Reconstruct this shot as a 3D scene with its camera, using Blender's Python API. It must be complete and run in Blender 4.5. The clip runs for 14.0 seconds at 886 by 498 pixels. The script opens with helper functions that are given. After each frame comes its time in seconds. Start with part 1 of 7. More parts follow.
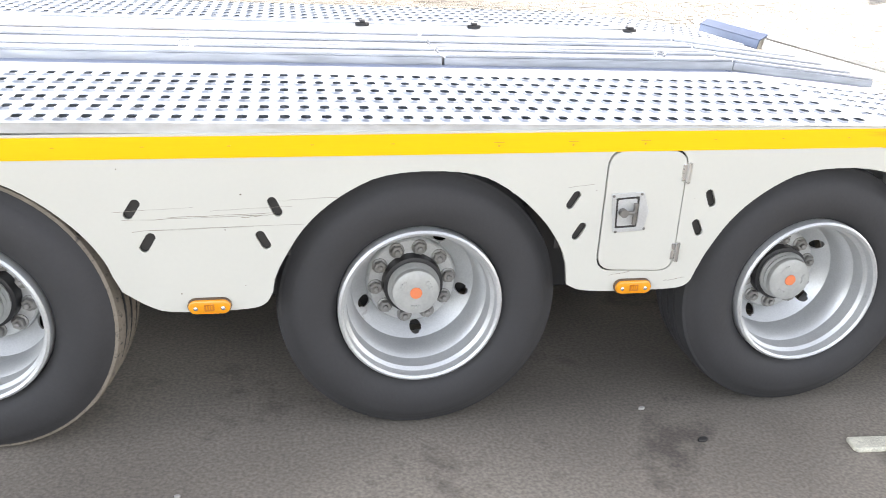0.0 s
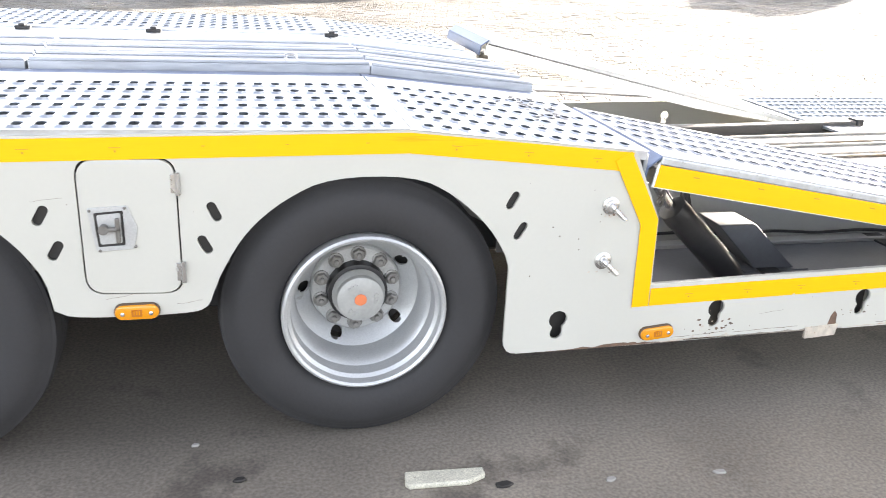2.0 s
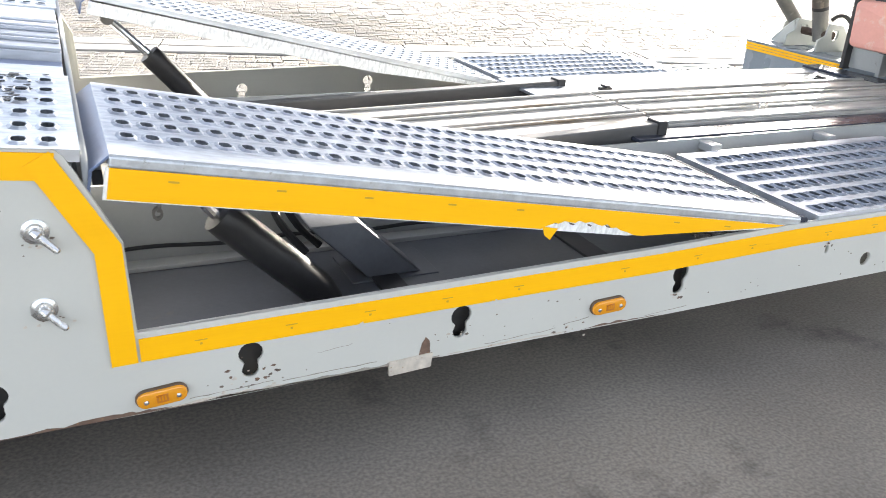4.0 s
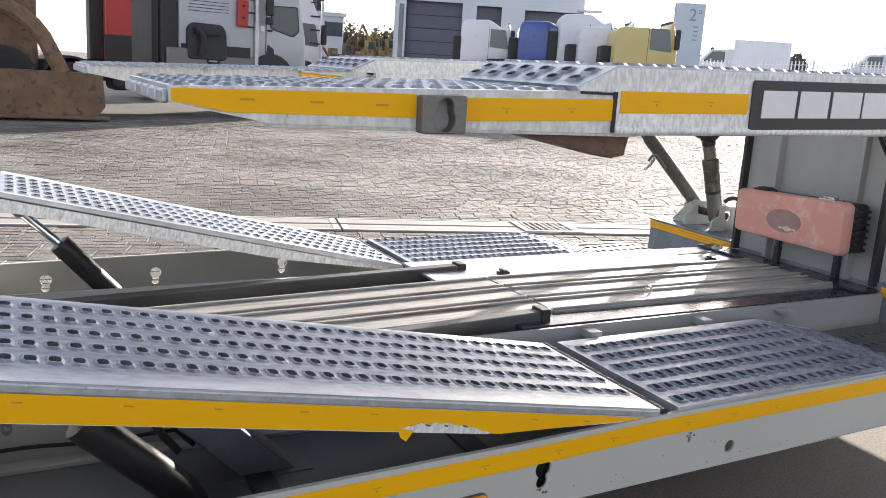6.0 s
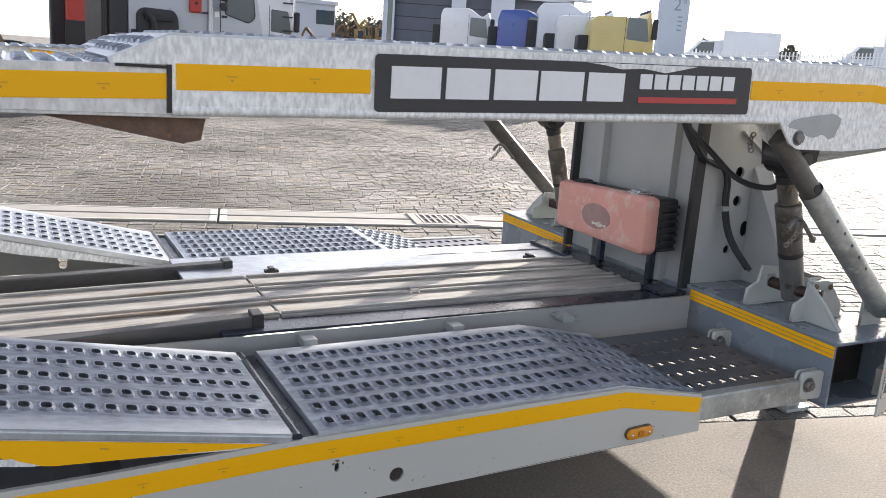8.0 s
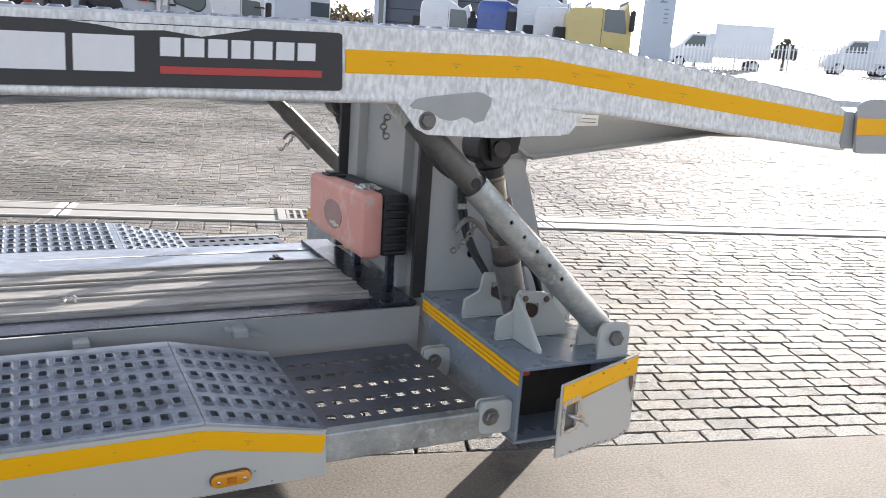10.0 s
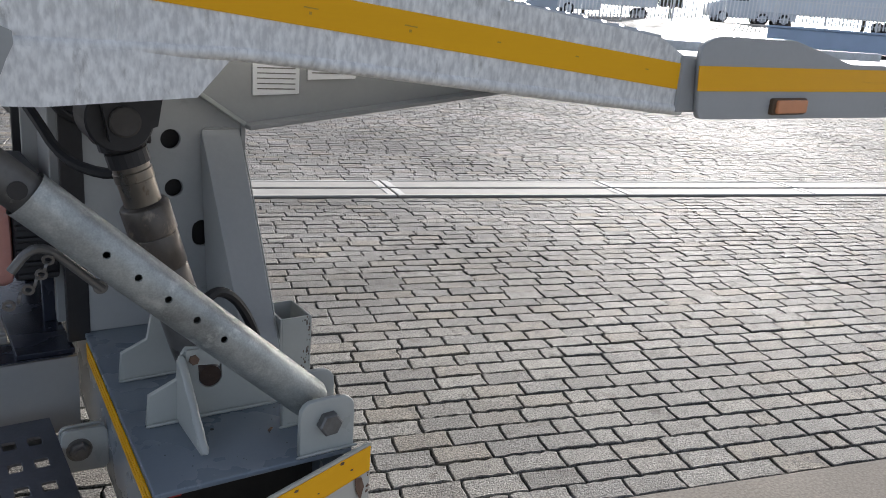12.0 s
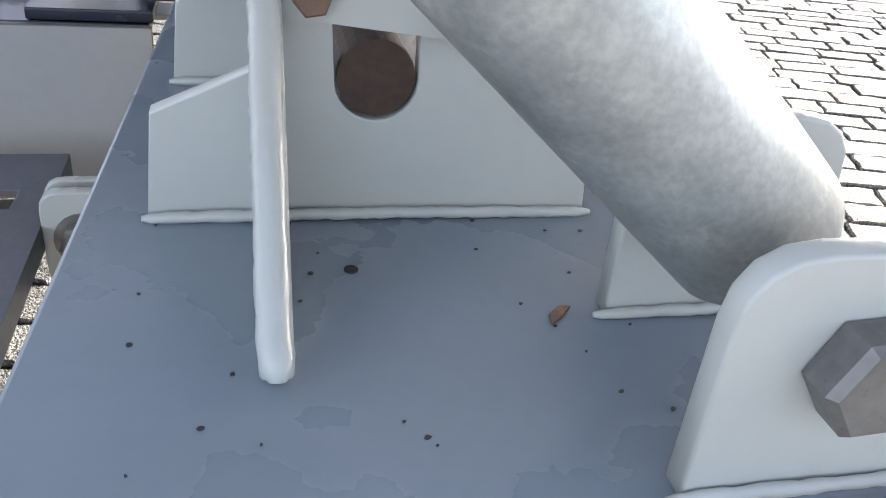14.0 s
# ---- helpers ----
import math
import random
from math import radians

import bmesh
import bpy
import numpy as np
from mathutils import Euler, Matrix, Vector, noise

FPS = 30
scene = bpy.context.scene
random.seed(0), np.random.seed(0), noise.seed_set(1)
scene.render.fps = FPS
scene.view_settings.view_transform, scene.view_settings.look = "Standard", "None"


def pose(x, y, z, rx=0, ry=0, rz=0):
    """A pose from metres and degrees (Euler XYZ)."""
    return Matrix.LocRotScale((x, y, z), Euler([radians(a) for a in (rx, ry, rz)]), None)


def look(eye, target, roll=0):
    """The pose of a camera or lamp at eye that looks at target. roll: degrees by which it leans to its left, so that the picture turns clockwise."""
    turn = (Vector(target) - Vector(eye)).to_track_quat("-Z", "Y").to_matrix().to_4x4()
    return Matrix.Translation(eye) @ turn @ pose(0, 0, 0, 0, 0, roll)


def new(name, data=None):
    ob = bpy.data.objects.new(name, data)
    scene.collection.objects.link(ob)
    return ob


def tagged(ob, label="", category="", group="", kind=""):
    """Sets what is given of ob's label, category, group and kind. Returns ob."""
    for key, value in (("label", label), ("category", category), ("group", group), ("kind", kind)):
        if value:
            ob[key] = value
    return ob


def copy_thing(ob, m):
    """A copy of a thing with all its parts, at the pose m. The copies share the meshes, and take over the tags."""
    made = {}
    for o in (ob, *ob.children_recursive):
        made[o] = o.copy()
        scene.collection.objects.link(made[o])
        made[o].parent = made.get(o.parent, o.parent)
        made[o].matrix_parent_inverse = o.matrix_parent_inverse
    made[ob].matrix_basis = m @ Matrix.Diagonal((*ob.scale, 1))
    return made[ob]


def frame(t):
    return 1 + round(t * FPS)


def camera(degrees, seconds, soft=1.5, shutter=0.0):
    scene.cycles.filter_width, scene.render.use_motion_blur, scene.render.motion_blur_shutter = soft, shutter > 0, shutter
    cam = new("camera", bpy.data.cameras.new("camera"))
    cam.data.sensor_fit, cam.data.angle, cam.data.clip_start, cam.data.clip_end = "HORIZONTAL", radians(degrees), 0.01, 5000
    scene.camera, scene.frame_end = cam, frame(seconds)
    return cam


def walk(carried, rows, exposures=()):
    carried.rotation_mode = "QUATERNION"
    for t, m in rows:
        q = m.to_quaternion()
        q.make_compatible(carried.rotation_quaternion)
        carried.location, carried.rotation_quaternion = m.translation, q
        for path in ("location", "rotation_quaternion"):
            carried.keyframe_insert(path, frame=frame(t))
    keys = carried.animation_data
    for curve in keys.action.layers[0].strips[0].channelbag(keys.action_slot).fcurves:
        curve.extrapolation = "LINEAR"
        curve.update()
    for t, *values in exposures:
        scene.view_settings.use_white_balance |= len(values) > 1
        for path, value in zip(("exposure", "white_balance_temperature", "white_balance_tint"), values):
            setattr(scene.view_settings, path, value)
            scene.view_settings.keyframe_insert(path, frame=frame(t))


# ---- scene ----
cam = camera(56.21, 14.0, soft=0.5, shutter=0.1)
PATH = [
    (0.0, (-0.341, -1.910, 1.342), (0.026, -0.093, 0.590), 2.91),
    (0.5, (-0.020, -2.042, 1.362), (0.342, -0.223, 0.614), 3.00),
    (1.0, (0.320, -2.124, 1.363), (0.691, -0.290, 0.657), 3.13),
    (1.5, (0.576, -2.015, 1.336), (0.976, -0.191, 0.620), 3.42),
    (2.0, (0.811, -1.928, 1.322), (1.289, -0.122, 0.609), 3.24),
    (2.5, (1.091, -1.825, 1.336), (1.657, -0.044, 0.622), 3.33),
    (3.0, (1.324, -1.734, 1.297), (1.890, 0.019, 0.519), 3.30),
    (3.5, (1.593, -1.609, 1.285), (2.230, 0.115, 0.496), 3.49),
    (4.0, (1.847, -1.559, 1.260), (2.642, 0.104, 0.484), 3.45),
    (4.2, (1.915, -1.570, 1.280), (2.744, 0.087, 0.527), 3.75),
    (6.3, (2.088, -1.786, 1.445), (3.007, -0.054, 1.048), 3.63),
    (6.5, (2.178, -1.834, 1.455), (3.102, -0.105, 1.060), 3.60),
    (7.0, (2.452, -1.870, 1.437), (3.383, -0.147, 1.031), 3.72),
    (7.2, (2.592, -1.867, 1.444), (3.526, -0.146, 1.037), 3.68),
    (9.3, (3.900, -2.039, 1.450), (4.752, -0.301, 0.946), 4.45),
    (9.5, (4.040, -2.055, 1.436), (4.895, -0.318, 0.936), 4.24),
    (10.0, (4.408, -2.019, 1.459), (5.302, -0.288, 1.005), 4.25),
    (10.5, (4.750, -1.887, 1.451), (5.798, -0.243, 1.004), 4.04),
    (11.0, (5.043, -1.766, 1.445), (6.173, -0.175, 1.005), 3.92),
    (11.5, (5.288, -1.624, 1.464), (6.424, -0.040, 1.015), 3.91),
    (12.0, (5.395, -1.381, 1.429), (6.484, 0.203, 0.878), 4.50),
    (12.5, (5.528, -0.998, 1.304), (6.515, 0.615, 0.653), 4.58),
    (13, (5.721, -0.63, 1.13), (6.496, 1.028, 0.323), 5.4),
    (13.3, (5.773, -0.448, 1.006), (6.404, 1.207, 0.076), 5.7),
    (13.5, (5.801, -0.344, 0.919), (6.377, 1.31, -0.046), 6.0),
    (13.7, (5.82, -0.279, 0.854), (6.358, 1.383, -0.12), 6.0),
    (14, (5.849, -0.24, 0.806), (6.298, 1.425, -0.207), 6.3),
]
EXPOSURES = [(0.0, 3.18, 7300, 12), (1.0, 3.26, 7250, 12), (2.0, 3.18, 7150, 12), (3.0, 2.62, 6900, 10), (4.2, 2.72, 6800, 10), (6.3, 1.56, 6800, 14), (7.2, 1.58, 6800, 14), (9.3, 1.74, 6500, 13), (10.0, 1.74, 6500, 13), (10.5, 1.68, 6450, 13), (11.0, 1.22, 6350, 13), (12.0, 0.90, 6250, 12), (13.0, 1.18, 6150, 11), (13.5, 2.0, 6450, 12), (14.0, 2.65, 6400, 13)]
walk(cam, [(t, look(eye, aim, roll)) for t, eye, aim, roll in PATH], EXPOSURES)

# ---- world, sun and exposure ----
SUN_AZ = math.radians(36.4)      # from +x towards +y
SUN_EL = math.radians(12.7)
sun_way = Vector((math.cos(SUN_AZ) * math.cos(SUN_EL), math.sin(SUN_AZ) * math.cos(SUN_EL), math.sin(SUN_EL)))
world = bpy.data.worlds.new("sky")
scene.world = world
world.use_nodes = True
wn = world.node_tree.nodes
sky = wn.new("ShaderNodeTexSky")
sky.sky_type = "NISHITA"
sky.sun_disc = False
sky.sun_elevation = SUN_EL
sky.sun_rotation = math.atan2(sun_way.x, sun_way.y)
sky.air_density = 0.55
sky.dust_density = 1.4
sky.ozone_density = 1.0
wn["Background"].inputs["Strength"].default_value = 0.135
haze = wn.new("ShaderNodeHueSaturation")
haze.inputs["Saturation"].default_value = 0.5
world.node_tree.links.new(sky.outputs[0], haze.inputs["Color"])
world.node_tree.links.new(haze.outputs[0], wn["Background"].inputs["Color"])
sun = new("sun", bpy.data.lights.new("sun", "SUN"))
sun.data.energy, sun.data.angle, sun.data.color = 4.9, math.radians(0.6), (1.0, 0.95, 0.87)
sun.matrix_world = look(sun_way * 60, (0, 0, 0))


# ---- materials ----
def shader(name, base, rough=0.5, metal=0.0, spots=0.12, scale=6.0, grain=60.0, bump=0.15, dirt=None, dirt_at=0.62,
           stretch=(1, 1, 1), shift=None, specular=0.5, coat=0.0, coarse=0.0, speck=0.0, speck_scale=260.0, patches=0.0, wear=None):
    """A principled material: colour varied by broad stains and by fine grain, dirt of its own shape, fine relief."""
    m = bpy.data.materials.new(name)
    m.use_nodes = True
    n, link = m.node_tree.nodes, m.node_tree.links.new
    p = n["Principled BSDF"]
    tc = n.new("ShaderNodeTexCoord")
    mp = n.new("ShaderNodeMapping")
    mp.inputs["Scale"].default_value = stretch
    link(tc.outputs["Object"], mp.inputs["Vector"])
    broad = n.new("ShaderNodeTexNoise")
    broad.inputs["Scale"].default_value, broad.inputs["Detail"].default_value = scale, 6
    fine = n.new("ShaderNodeTexNoise")
    fine.inputs["Scale"].default_value, fine.inputs["Detail"].default_value = grain, 4
    link(mp.outputs[0], broad.inputs["Vector"])
    link(mp.outputs[0], fine.inputs["Vector"])
    mix = n.new("ShaderNodeMix")
    mix.data_type = "RGBA"
    lo = [max(0, c * (1 - spots)) for c in base]
    hi = [min(1, c * (1 + spots)) for c in base]
    mix.inputs[6].default_value, mix.inputs[7].default_value = (*lo, 1), (*hi, 1)
    add = n.new("ShaderNodeMath")
    add.operation = "MULTIPLY_ADD"
    add.inputs[1].default_value, add.inputs[2].default_value = 0.5, 0.0
    link(fine.outputs[0], add.inputs[0])
    add2 = n.new("ShaderNodeMath")
    add2.operation = "MULTIPLY_ADD"
    add2.inputs[1].default_value = 1.4
    sub = n.new("ShaderNodeMath")
    sub.operation = "SUBTRACT"
    sub.inputs[1].default_value = 0.45
    link(add.outputs[0], add2.inputs[2])
    link(broad.outputs[0], add2.inputs[0])
    link(add2.outputs[0], sub.inputs[0])
    sub.use_clamp = True
    link(sub.outputs[0], mix.inputs[0])
    colour = mix.outputs[2]
    if shift:
        info = n.new("ShaderNodeObjectInfo")
        geo = n.new("ShaderNodeNewGeometry")
        plus = n.new("ShaderNodeMath")
        plus.operation = "ADD"
        link(info.outputs["Random"], plus.inputs[0])
        link(geo.outputs["Random Per Island"], plus.inputs[1])
        frac = n.new("ShaderNodeMath")
        frac.operation = "FRACT"
        link(plus.outputs[0], frac.inputs[0])
        ramp = n.new("ShaderNodeValToRGB")
        ramp.color_ramp.elements[0].color, ramp.color_ramp.elements[1].color = (*shift[0], 1), (*shift[-1], 1)
        for k, c in enumerate(shift[1:-1]):
            ramp.color_ramp.elements.new((k + 1) / (len(shift) - 1)).color = (*c, 1)
        link(frac.outputs[0], ramp.inputs[0])
        mul = n.new("ShaderNodeMix")
        mul.data_type, mul.blend_type = "RGBA", "MULTIPLY"
        mul.inputs[0].default_value = 1.0
        link(colour, mul.inputs[6])
        link(ramp.outputs[0], mul.inputs[7])
        colour = mul.outputs[2]
    if dirt:
        dn = n.new("ShaderNodeTexNoise")
        dn.inputs["Scale"].default_value, dn.inputs["Detail"].default_value = scale * 2.3, 8
        dn.inputs["Roughness"].default_value = 0.65
        link(mp.outputs[0], dn.inputs["Vector"])
        dr = n.new("ShaderNodeMapRange")
        dr.inputs[1].default_value, dr.inputs[2].default_value = dirt_at, dirt_at + 0.1
        link(dn.outputs[0], dr.inputs[0])
        dm = n.new("ShaderNodeMix")
        dm.data_type = "RGBA"
        dm.inputs[7].default_value = (*dirt, 1)
        link(dr.outputs[0], dm.inputs[0])
        link(colour, dm.inputs[6])
        colour = dm.outputs[2]
    if patches:
        pn = n.new("ShaderNodeTexNoise")
        pn.inputs["Scale"].default_value, pn.inputs["Detail"].default_value = 0.55, 5
        link(tc.outputs["Object"], pn.inputs["Vector"])
        pr = n.new("ShaderNodeMapRange")
        pr.inputs[1].default_value, pr.inputs[2].default_value = 0.36, 0.62
        pr.inputs[3].default_value, pr.inputs[4].default_value = 1 - patches, 1 + patches * 0.45
        link(pn.outputs[0], pr.inputs[0])
        pm = n.new("ShaderNodeMix")
        pm.data_type, pm.blend_type = "RGBA", "MULTIPLY"
        pm.inputs[0].default_value = 1.0
        link(colour, pm.inputs[6])
        link(pr.outputs[0], pm.inputs[7])
        colour = pm.outputs[2]
    if speck:
        sn = n.new("ShaderNodeTexNoise")
        sn.inputs["Scale"].default_value, sn.inputs["Detail"].default_value = speck_scale, 3
        link(mp.outputs[0], sn.inputs["Vector"])
        sr = n.new("ShaderNodeMapRange")
        sr.inputs[1].default_value, sr.inputs[2].default_value = 0.35, 0.65
        sr.inputs[3].default_value, sr.inputs[4].default_value = 1 - speck, 1 + speck
        link(sn.outputs[0], sr.inputs[0])
        sm_ = n.new("ShaderNodeMix")
        sm_.data_type, sm_.blend_type = "RGBA", "MULTIPLY"
        sm_.inputs[0].default_value = 1.0
        link(colour, sm_.inputs[6])
        link(sr.outputs[0], sm_.inputs[7])
        colour = sm_.outputs[2]
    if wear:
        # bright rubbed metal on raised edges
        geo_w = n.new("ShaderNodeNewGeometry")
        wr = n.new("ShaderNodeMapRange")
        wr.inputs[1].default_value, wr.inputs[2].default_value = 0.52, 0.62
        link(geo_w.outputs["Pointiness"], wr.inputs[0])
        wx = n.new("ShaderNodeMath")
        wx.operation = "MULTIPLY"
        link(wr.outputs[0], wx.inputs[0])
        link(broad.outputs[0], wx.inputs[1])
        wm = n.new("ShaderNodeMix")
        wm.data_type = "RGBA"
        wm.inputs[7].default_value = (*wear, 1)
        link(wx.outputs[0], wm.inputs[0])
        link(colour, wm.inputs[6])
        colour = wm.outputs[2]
    link(colour, p.inputs["Base Color"])
    rr = n.new("ShaderNodeMapRange")
    rr.inputs[3].default_value, rr.inputs[4].default_value = max(0.03, rough - 0.1), min(1, rough + 0.12)
    link(broad.outputs[0], rr.inputs[0])
    link(rr.outputs[0], p.inputs["Roughness"])
    p.inputs["Metallic"].default_value = metal
    p.inputs["Specular IOR Level"].default_value = specular
    p.inputs["Coat Weight"].default_value = coat
    if bump:
        b = n.new("ShaderNodeBump")
        b.inputs["Strength"].default_value, b.inputs["Distance"].default_value = bump, 0.004
        if coarse:
            mid = n.new("ShaderNodeTexNoise")
            mid.inputs["Scale"].default_value, mid.inputs["Detail"].default_value = grain * 0.5, 4
            link(mp.outputs[0], mid.inputs["Vector"])
            ad = n.new("ShaderNodeMath")
            ad.operation = "MULTIPLY_ADD"
            ad.inputs[1].default_value = coarse
            link(mid.outputs[0], ad.inputs[0])
            link(fine.outputs[0], ad.inputs[2])
            link(ad.outputs[0], b.inputs["Height"])
        else:
            link(fine.outputs[0], b.inputs["Height"])
        link(b.outputs[0], p.inputs["Normal"])
    return m


PAINT = shader("grey_paint", (0.525, 0.515, 0.462), 0.38, 0, 0.04, 3, 90, 0.03, (0.40, 0.375, 0.32), 0.73)
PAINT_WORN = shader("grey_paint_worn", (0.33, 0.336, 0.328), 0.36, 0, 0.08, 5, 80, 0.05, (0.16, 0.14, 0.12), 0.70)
TAPE = shader("yellow_tape", (1.0, 0.475, 0.004), 0.45, 0, 0.08, 5, 120, 0.04, (0.74, 0.30, 0.01), 0.64, stretch=(0.16, 1, 2.2), specular=0.25)
TAPE_MARK = shader("tape_print", (0.60, 0.32, 0.02), 0.5, 0, 0.05)
GALV = shader("galvanised_steel", (0.56, 0.58, 0.59), 0.42, 0.75, 0.25, 26, 140, 0.08, (0.36, 0.36, 0.33), 0.62)
GALV_BEAM = shader("galvanised_beam", (0.80, 0.795, 0.762), 0.48, 0.08, 0.09, 16, 120, 0.16, (0.55, 0.54, 0.50), 0.605, stretch=(1, 1, 0.40), speck=0.17, speck_scale=110, coarse=0.8, patches=0.08)
GALV_EXT = shader("galvanised_extension", (0.70, 0.69, 0.65), 0.48, 0.08, 0.14, 9, 120, 0.14, (0.36, 0.295, 0.215), 0.60, stretch=(1, 1, 0.45), speck=0.14, speck_scale=70, coarse=0.8)
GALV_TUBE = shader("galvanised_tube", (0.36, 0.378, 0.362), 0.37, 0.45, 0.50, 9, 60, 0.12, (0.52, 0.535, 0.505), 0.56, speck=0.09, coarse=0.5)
COLUMN = shader("column_grey_paint", (0.39, 0.395, 0.385), 0.42, 0, 0.10, 4, 80, 0.05, (0.27, 0.26, 0.24), 0.66)
BRACKET = shader("bracket_grey_paint", (0.44, 0.455, 0.425), 0.30, 0, 0.07, 6, 80, 0.06, (0.33, 0.31, 0.28), 0.68)
STEP_SHEET = shader("dark_step_sheet", (0.125, 0.135, 0.155), 0.40, 0.5, 0.3, 8, 90, 0.1, (0.22, 0.22, 0.22), 0.66)
BEAM_PAINT = shader("blue_grey_paint", (0.195, 0.230, 0.268), 0.26, 0, 0.09, 5, 80, 0.05, (0.172, 0.192, 0.215), 0.70)
CHANNEL = shader("blue_channel", (0.13, 0.17, 0.27), 0.3, 0.35, 0.3, 4, 60, 0.06, (0.30, 0.31, 0.33), 0.66, stretch=(0.3, 1, 1))
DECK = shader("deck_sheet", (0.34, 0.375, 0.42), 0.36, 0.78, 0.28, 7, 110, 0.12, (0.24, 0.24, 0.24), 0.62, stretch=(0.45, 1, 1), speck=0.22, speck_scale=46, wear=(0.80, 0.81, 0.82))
DECK_WORN = shader("deck_planks_metal", (0.47, 0.485, 0.515), 0.44, 0.40, 0.25, 3, 70, 0.1, (0.36, 0.30, 0.23), 0.63, stretch=(0.15, 1, 1), speck=0.14, speck_scale=40)
NAVY = shader("dark_blue_paint", (0.030, 0.035, 0.052), 0.26, 0.2, 0.25, 6, 80, 0.05, (0.07, 0.068, 0.07), 0.66)
BLACK = shader("black_steel", (0.035, 0.034, 0.035), 0.4, 0.3, 0.3, 8, 60, 0.08, (0.09, 0.08, 0.07), 0.68)
RAIL = shader("worn_dark_rail", (0.085, 0.082, 0.08), 0.45, 0.3, 0.35, 5, 70, 0.1, (0.22, 0.20, 0.18), 0.60, stretch=(0.3, 1, 1))
RUST = shader("rusty_steel", (0.16, 0.10, 0.07), 0.75, 0.2, 0.4, 30, 120, 0.2, (0.30, 0.15, 0.06), 0.58)
RUBBER = shader("tyre_rubber", (0.029, 0.028, 0.029), 0.72, 0, 0.22, 12, 90, 0.15, (0.044, 0.041, 0.038), 0.66)
HOSE = shader("black_hose", (0.015, 0.015, 0.016), 0.55, 0, 0.2)
RIM = shader("silver_rim", (0.52, 0.525, 0.52), 0.40, 0.5, 0.10, 8, 90, 0.05, (0.33, 0.32, 0.30), 0.64, speck=0.06)
NUT = shader("dull_nut", (0.21, 0.20, 0.185), 0.5, 0.7, 0.25, 60, 200, 0.1, (0.28, 0.17, 0.10), 0.66)
CAP = shader("cast_hub_cap", (0.42, 0.42, 0.40), 0.5, 0.35, 0.15, 30, 120, 0.25)
PATCH = shader("grey_touch_up", (0.40, 0.405, 0.385), 0.6, 0, 0.12, 10, 90, 0.1)
PALE = shader("pale_board", (0.56, 0.535, 0.44), 0.85, 0, 0.25, 30, 120, 0.4, (0.33, 0.30, 0.24), 0.60, speck=0.2)
TREAD = shader("dusty_tread", (0.20, 0.17, 0.135), 0.9, 0, 0.3, 20, 120, 0.3, (0.06, 0.055, 0.05), 0.56)
PRIMER = shader("bare_primer", (0.52, 0.46, 0.38), 0.7, 0, 0.3, 40, 120, 0.1, (0.26, 0.15, 0.08), 0.60)
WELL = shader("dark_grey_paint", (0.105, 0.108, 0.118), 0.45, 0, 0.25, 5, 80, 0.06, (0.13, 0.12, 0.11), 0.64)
STRUT_DARK = shader("dark_tube_and_shade", (0.13, 0.125, 0.115), 0.45, 0.35, 0.4, 14, 80, 0.1, (0.24, 0.23, 0.21), 0.62)
BOLT = shader("grey_bolt", (0.16, 0.16, 0.155), 0.45, 0.5, 0.3, 40, 160, 0.15, (0.09, 0.08, 0.07), 0.60)
SCUFF = shader("scuffed_paint", (0.27, 0.24, 0.20), 0.7, 0, 0.4, 60)
CAB_SILVER = shader("truck_silver", (0.40, 0.42, 0.45), 0.3, 0.1, 0.05, 2, 60, 0.0, coat=0.3)
SCRATCH = shader("scratched_paint", (0.15, 0.115, 0.09), 0.8, 0, 0.4, 60)
STICKER = shader("orange_sticker", (0.72, 0.20, 0.08), 0.6, 0, 0.1, 40)
AMBER = shader("amber_lens", (0.72, 0.28, 0.012), 0.18, 0, 0.05, 20, 200, 0.02, coat=0.5)
AMBER_FADED = shader("faded_lens", (0.72, 0.30, 0.14), 0.3, 0, 0.1, 20)
PIN = shader("oily_pin", (0.07, 0.046, 0.036), 0.5, 0.5, 0.35, 40, 160, 0.15)
AMBER_DARK = shader("amber_lens_insert", (0.45, 0.14, 0.01), 0.25, 0, 0.05)
LAMP_BASE = shader("lamp_base", (0.10, 0.06, 0.03), 0.5)
WHEEL_NUT = shader("galvanised_nut", (0.29, 0.28, 0.265), 0.45, 0.6, 0.25, 60, 200, 0.1, (0.26, 0.18, 0.12), 0.64)
STAINLESS = shader("stainless", (0.66, 0.66, 0.65), 0.25, 0.95, 0.08, 20, 120, 0.03)
CHROME = shader("chrome_rod", (0.75, 0.75, 0.76), 0.1, 1.0, 0.04)
WHITE = shader("white_print", (0.80, 0.80, 0.79), 0.5, 0, 0.04, 20)
RED_PRINT = shader("red_print", (0.50, 0.06, 0.05), 0.5, 0, 0.06, 20)
SIGN_BLACK = shader("black_sign", (0.045, 0.043, 0.043), 0.55, 0, 0.15, 10, 80, 0.05, (0.30, 0.30, 0.29), 0.74)
CASE_RED = shader("faded_red_plastic", (0.62, 0.295, 0.245), 0.5, 0, 0.12, 5, 80, 0.05, (0.62, 0.42, 0.37), 0.54)
# DECK made darker: the shade on the near sheets is put into its colour
DECK_SHADED = shader("deck_sheet_shaded", (0.245, 0.275, 0.32), 0.43, 0.62, 0.30, 7, 110, 0.12, (0.17, 0.17, 0.175), 0.60, stretch=(0.45, 1, 1), speck=0.24, speck_scale=46, wear=(0.80, 0.81, 0.82))
DECK_DIRTY = shader("deck_planks_dirty", (0.36, 0.345, 0.32), 0.50, 0.05, 0.32, 3, 70, 0.12, (0.23, 0.17, 0.115), 0.58, stretch=(0.15, 1, 1), speck=0.18, speck_scale=40)
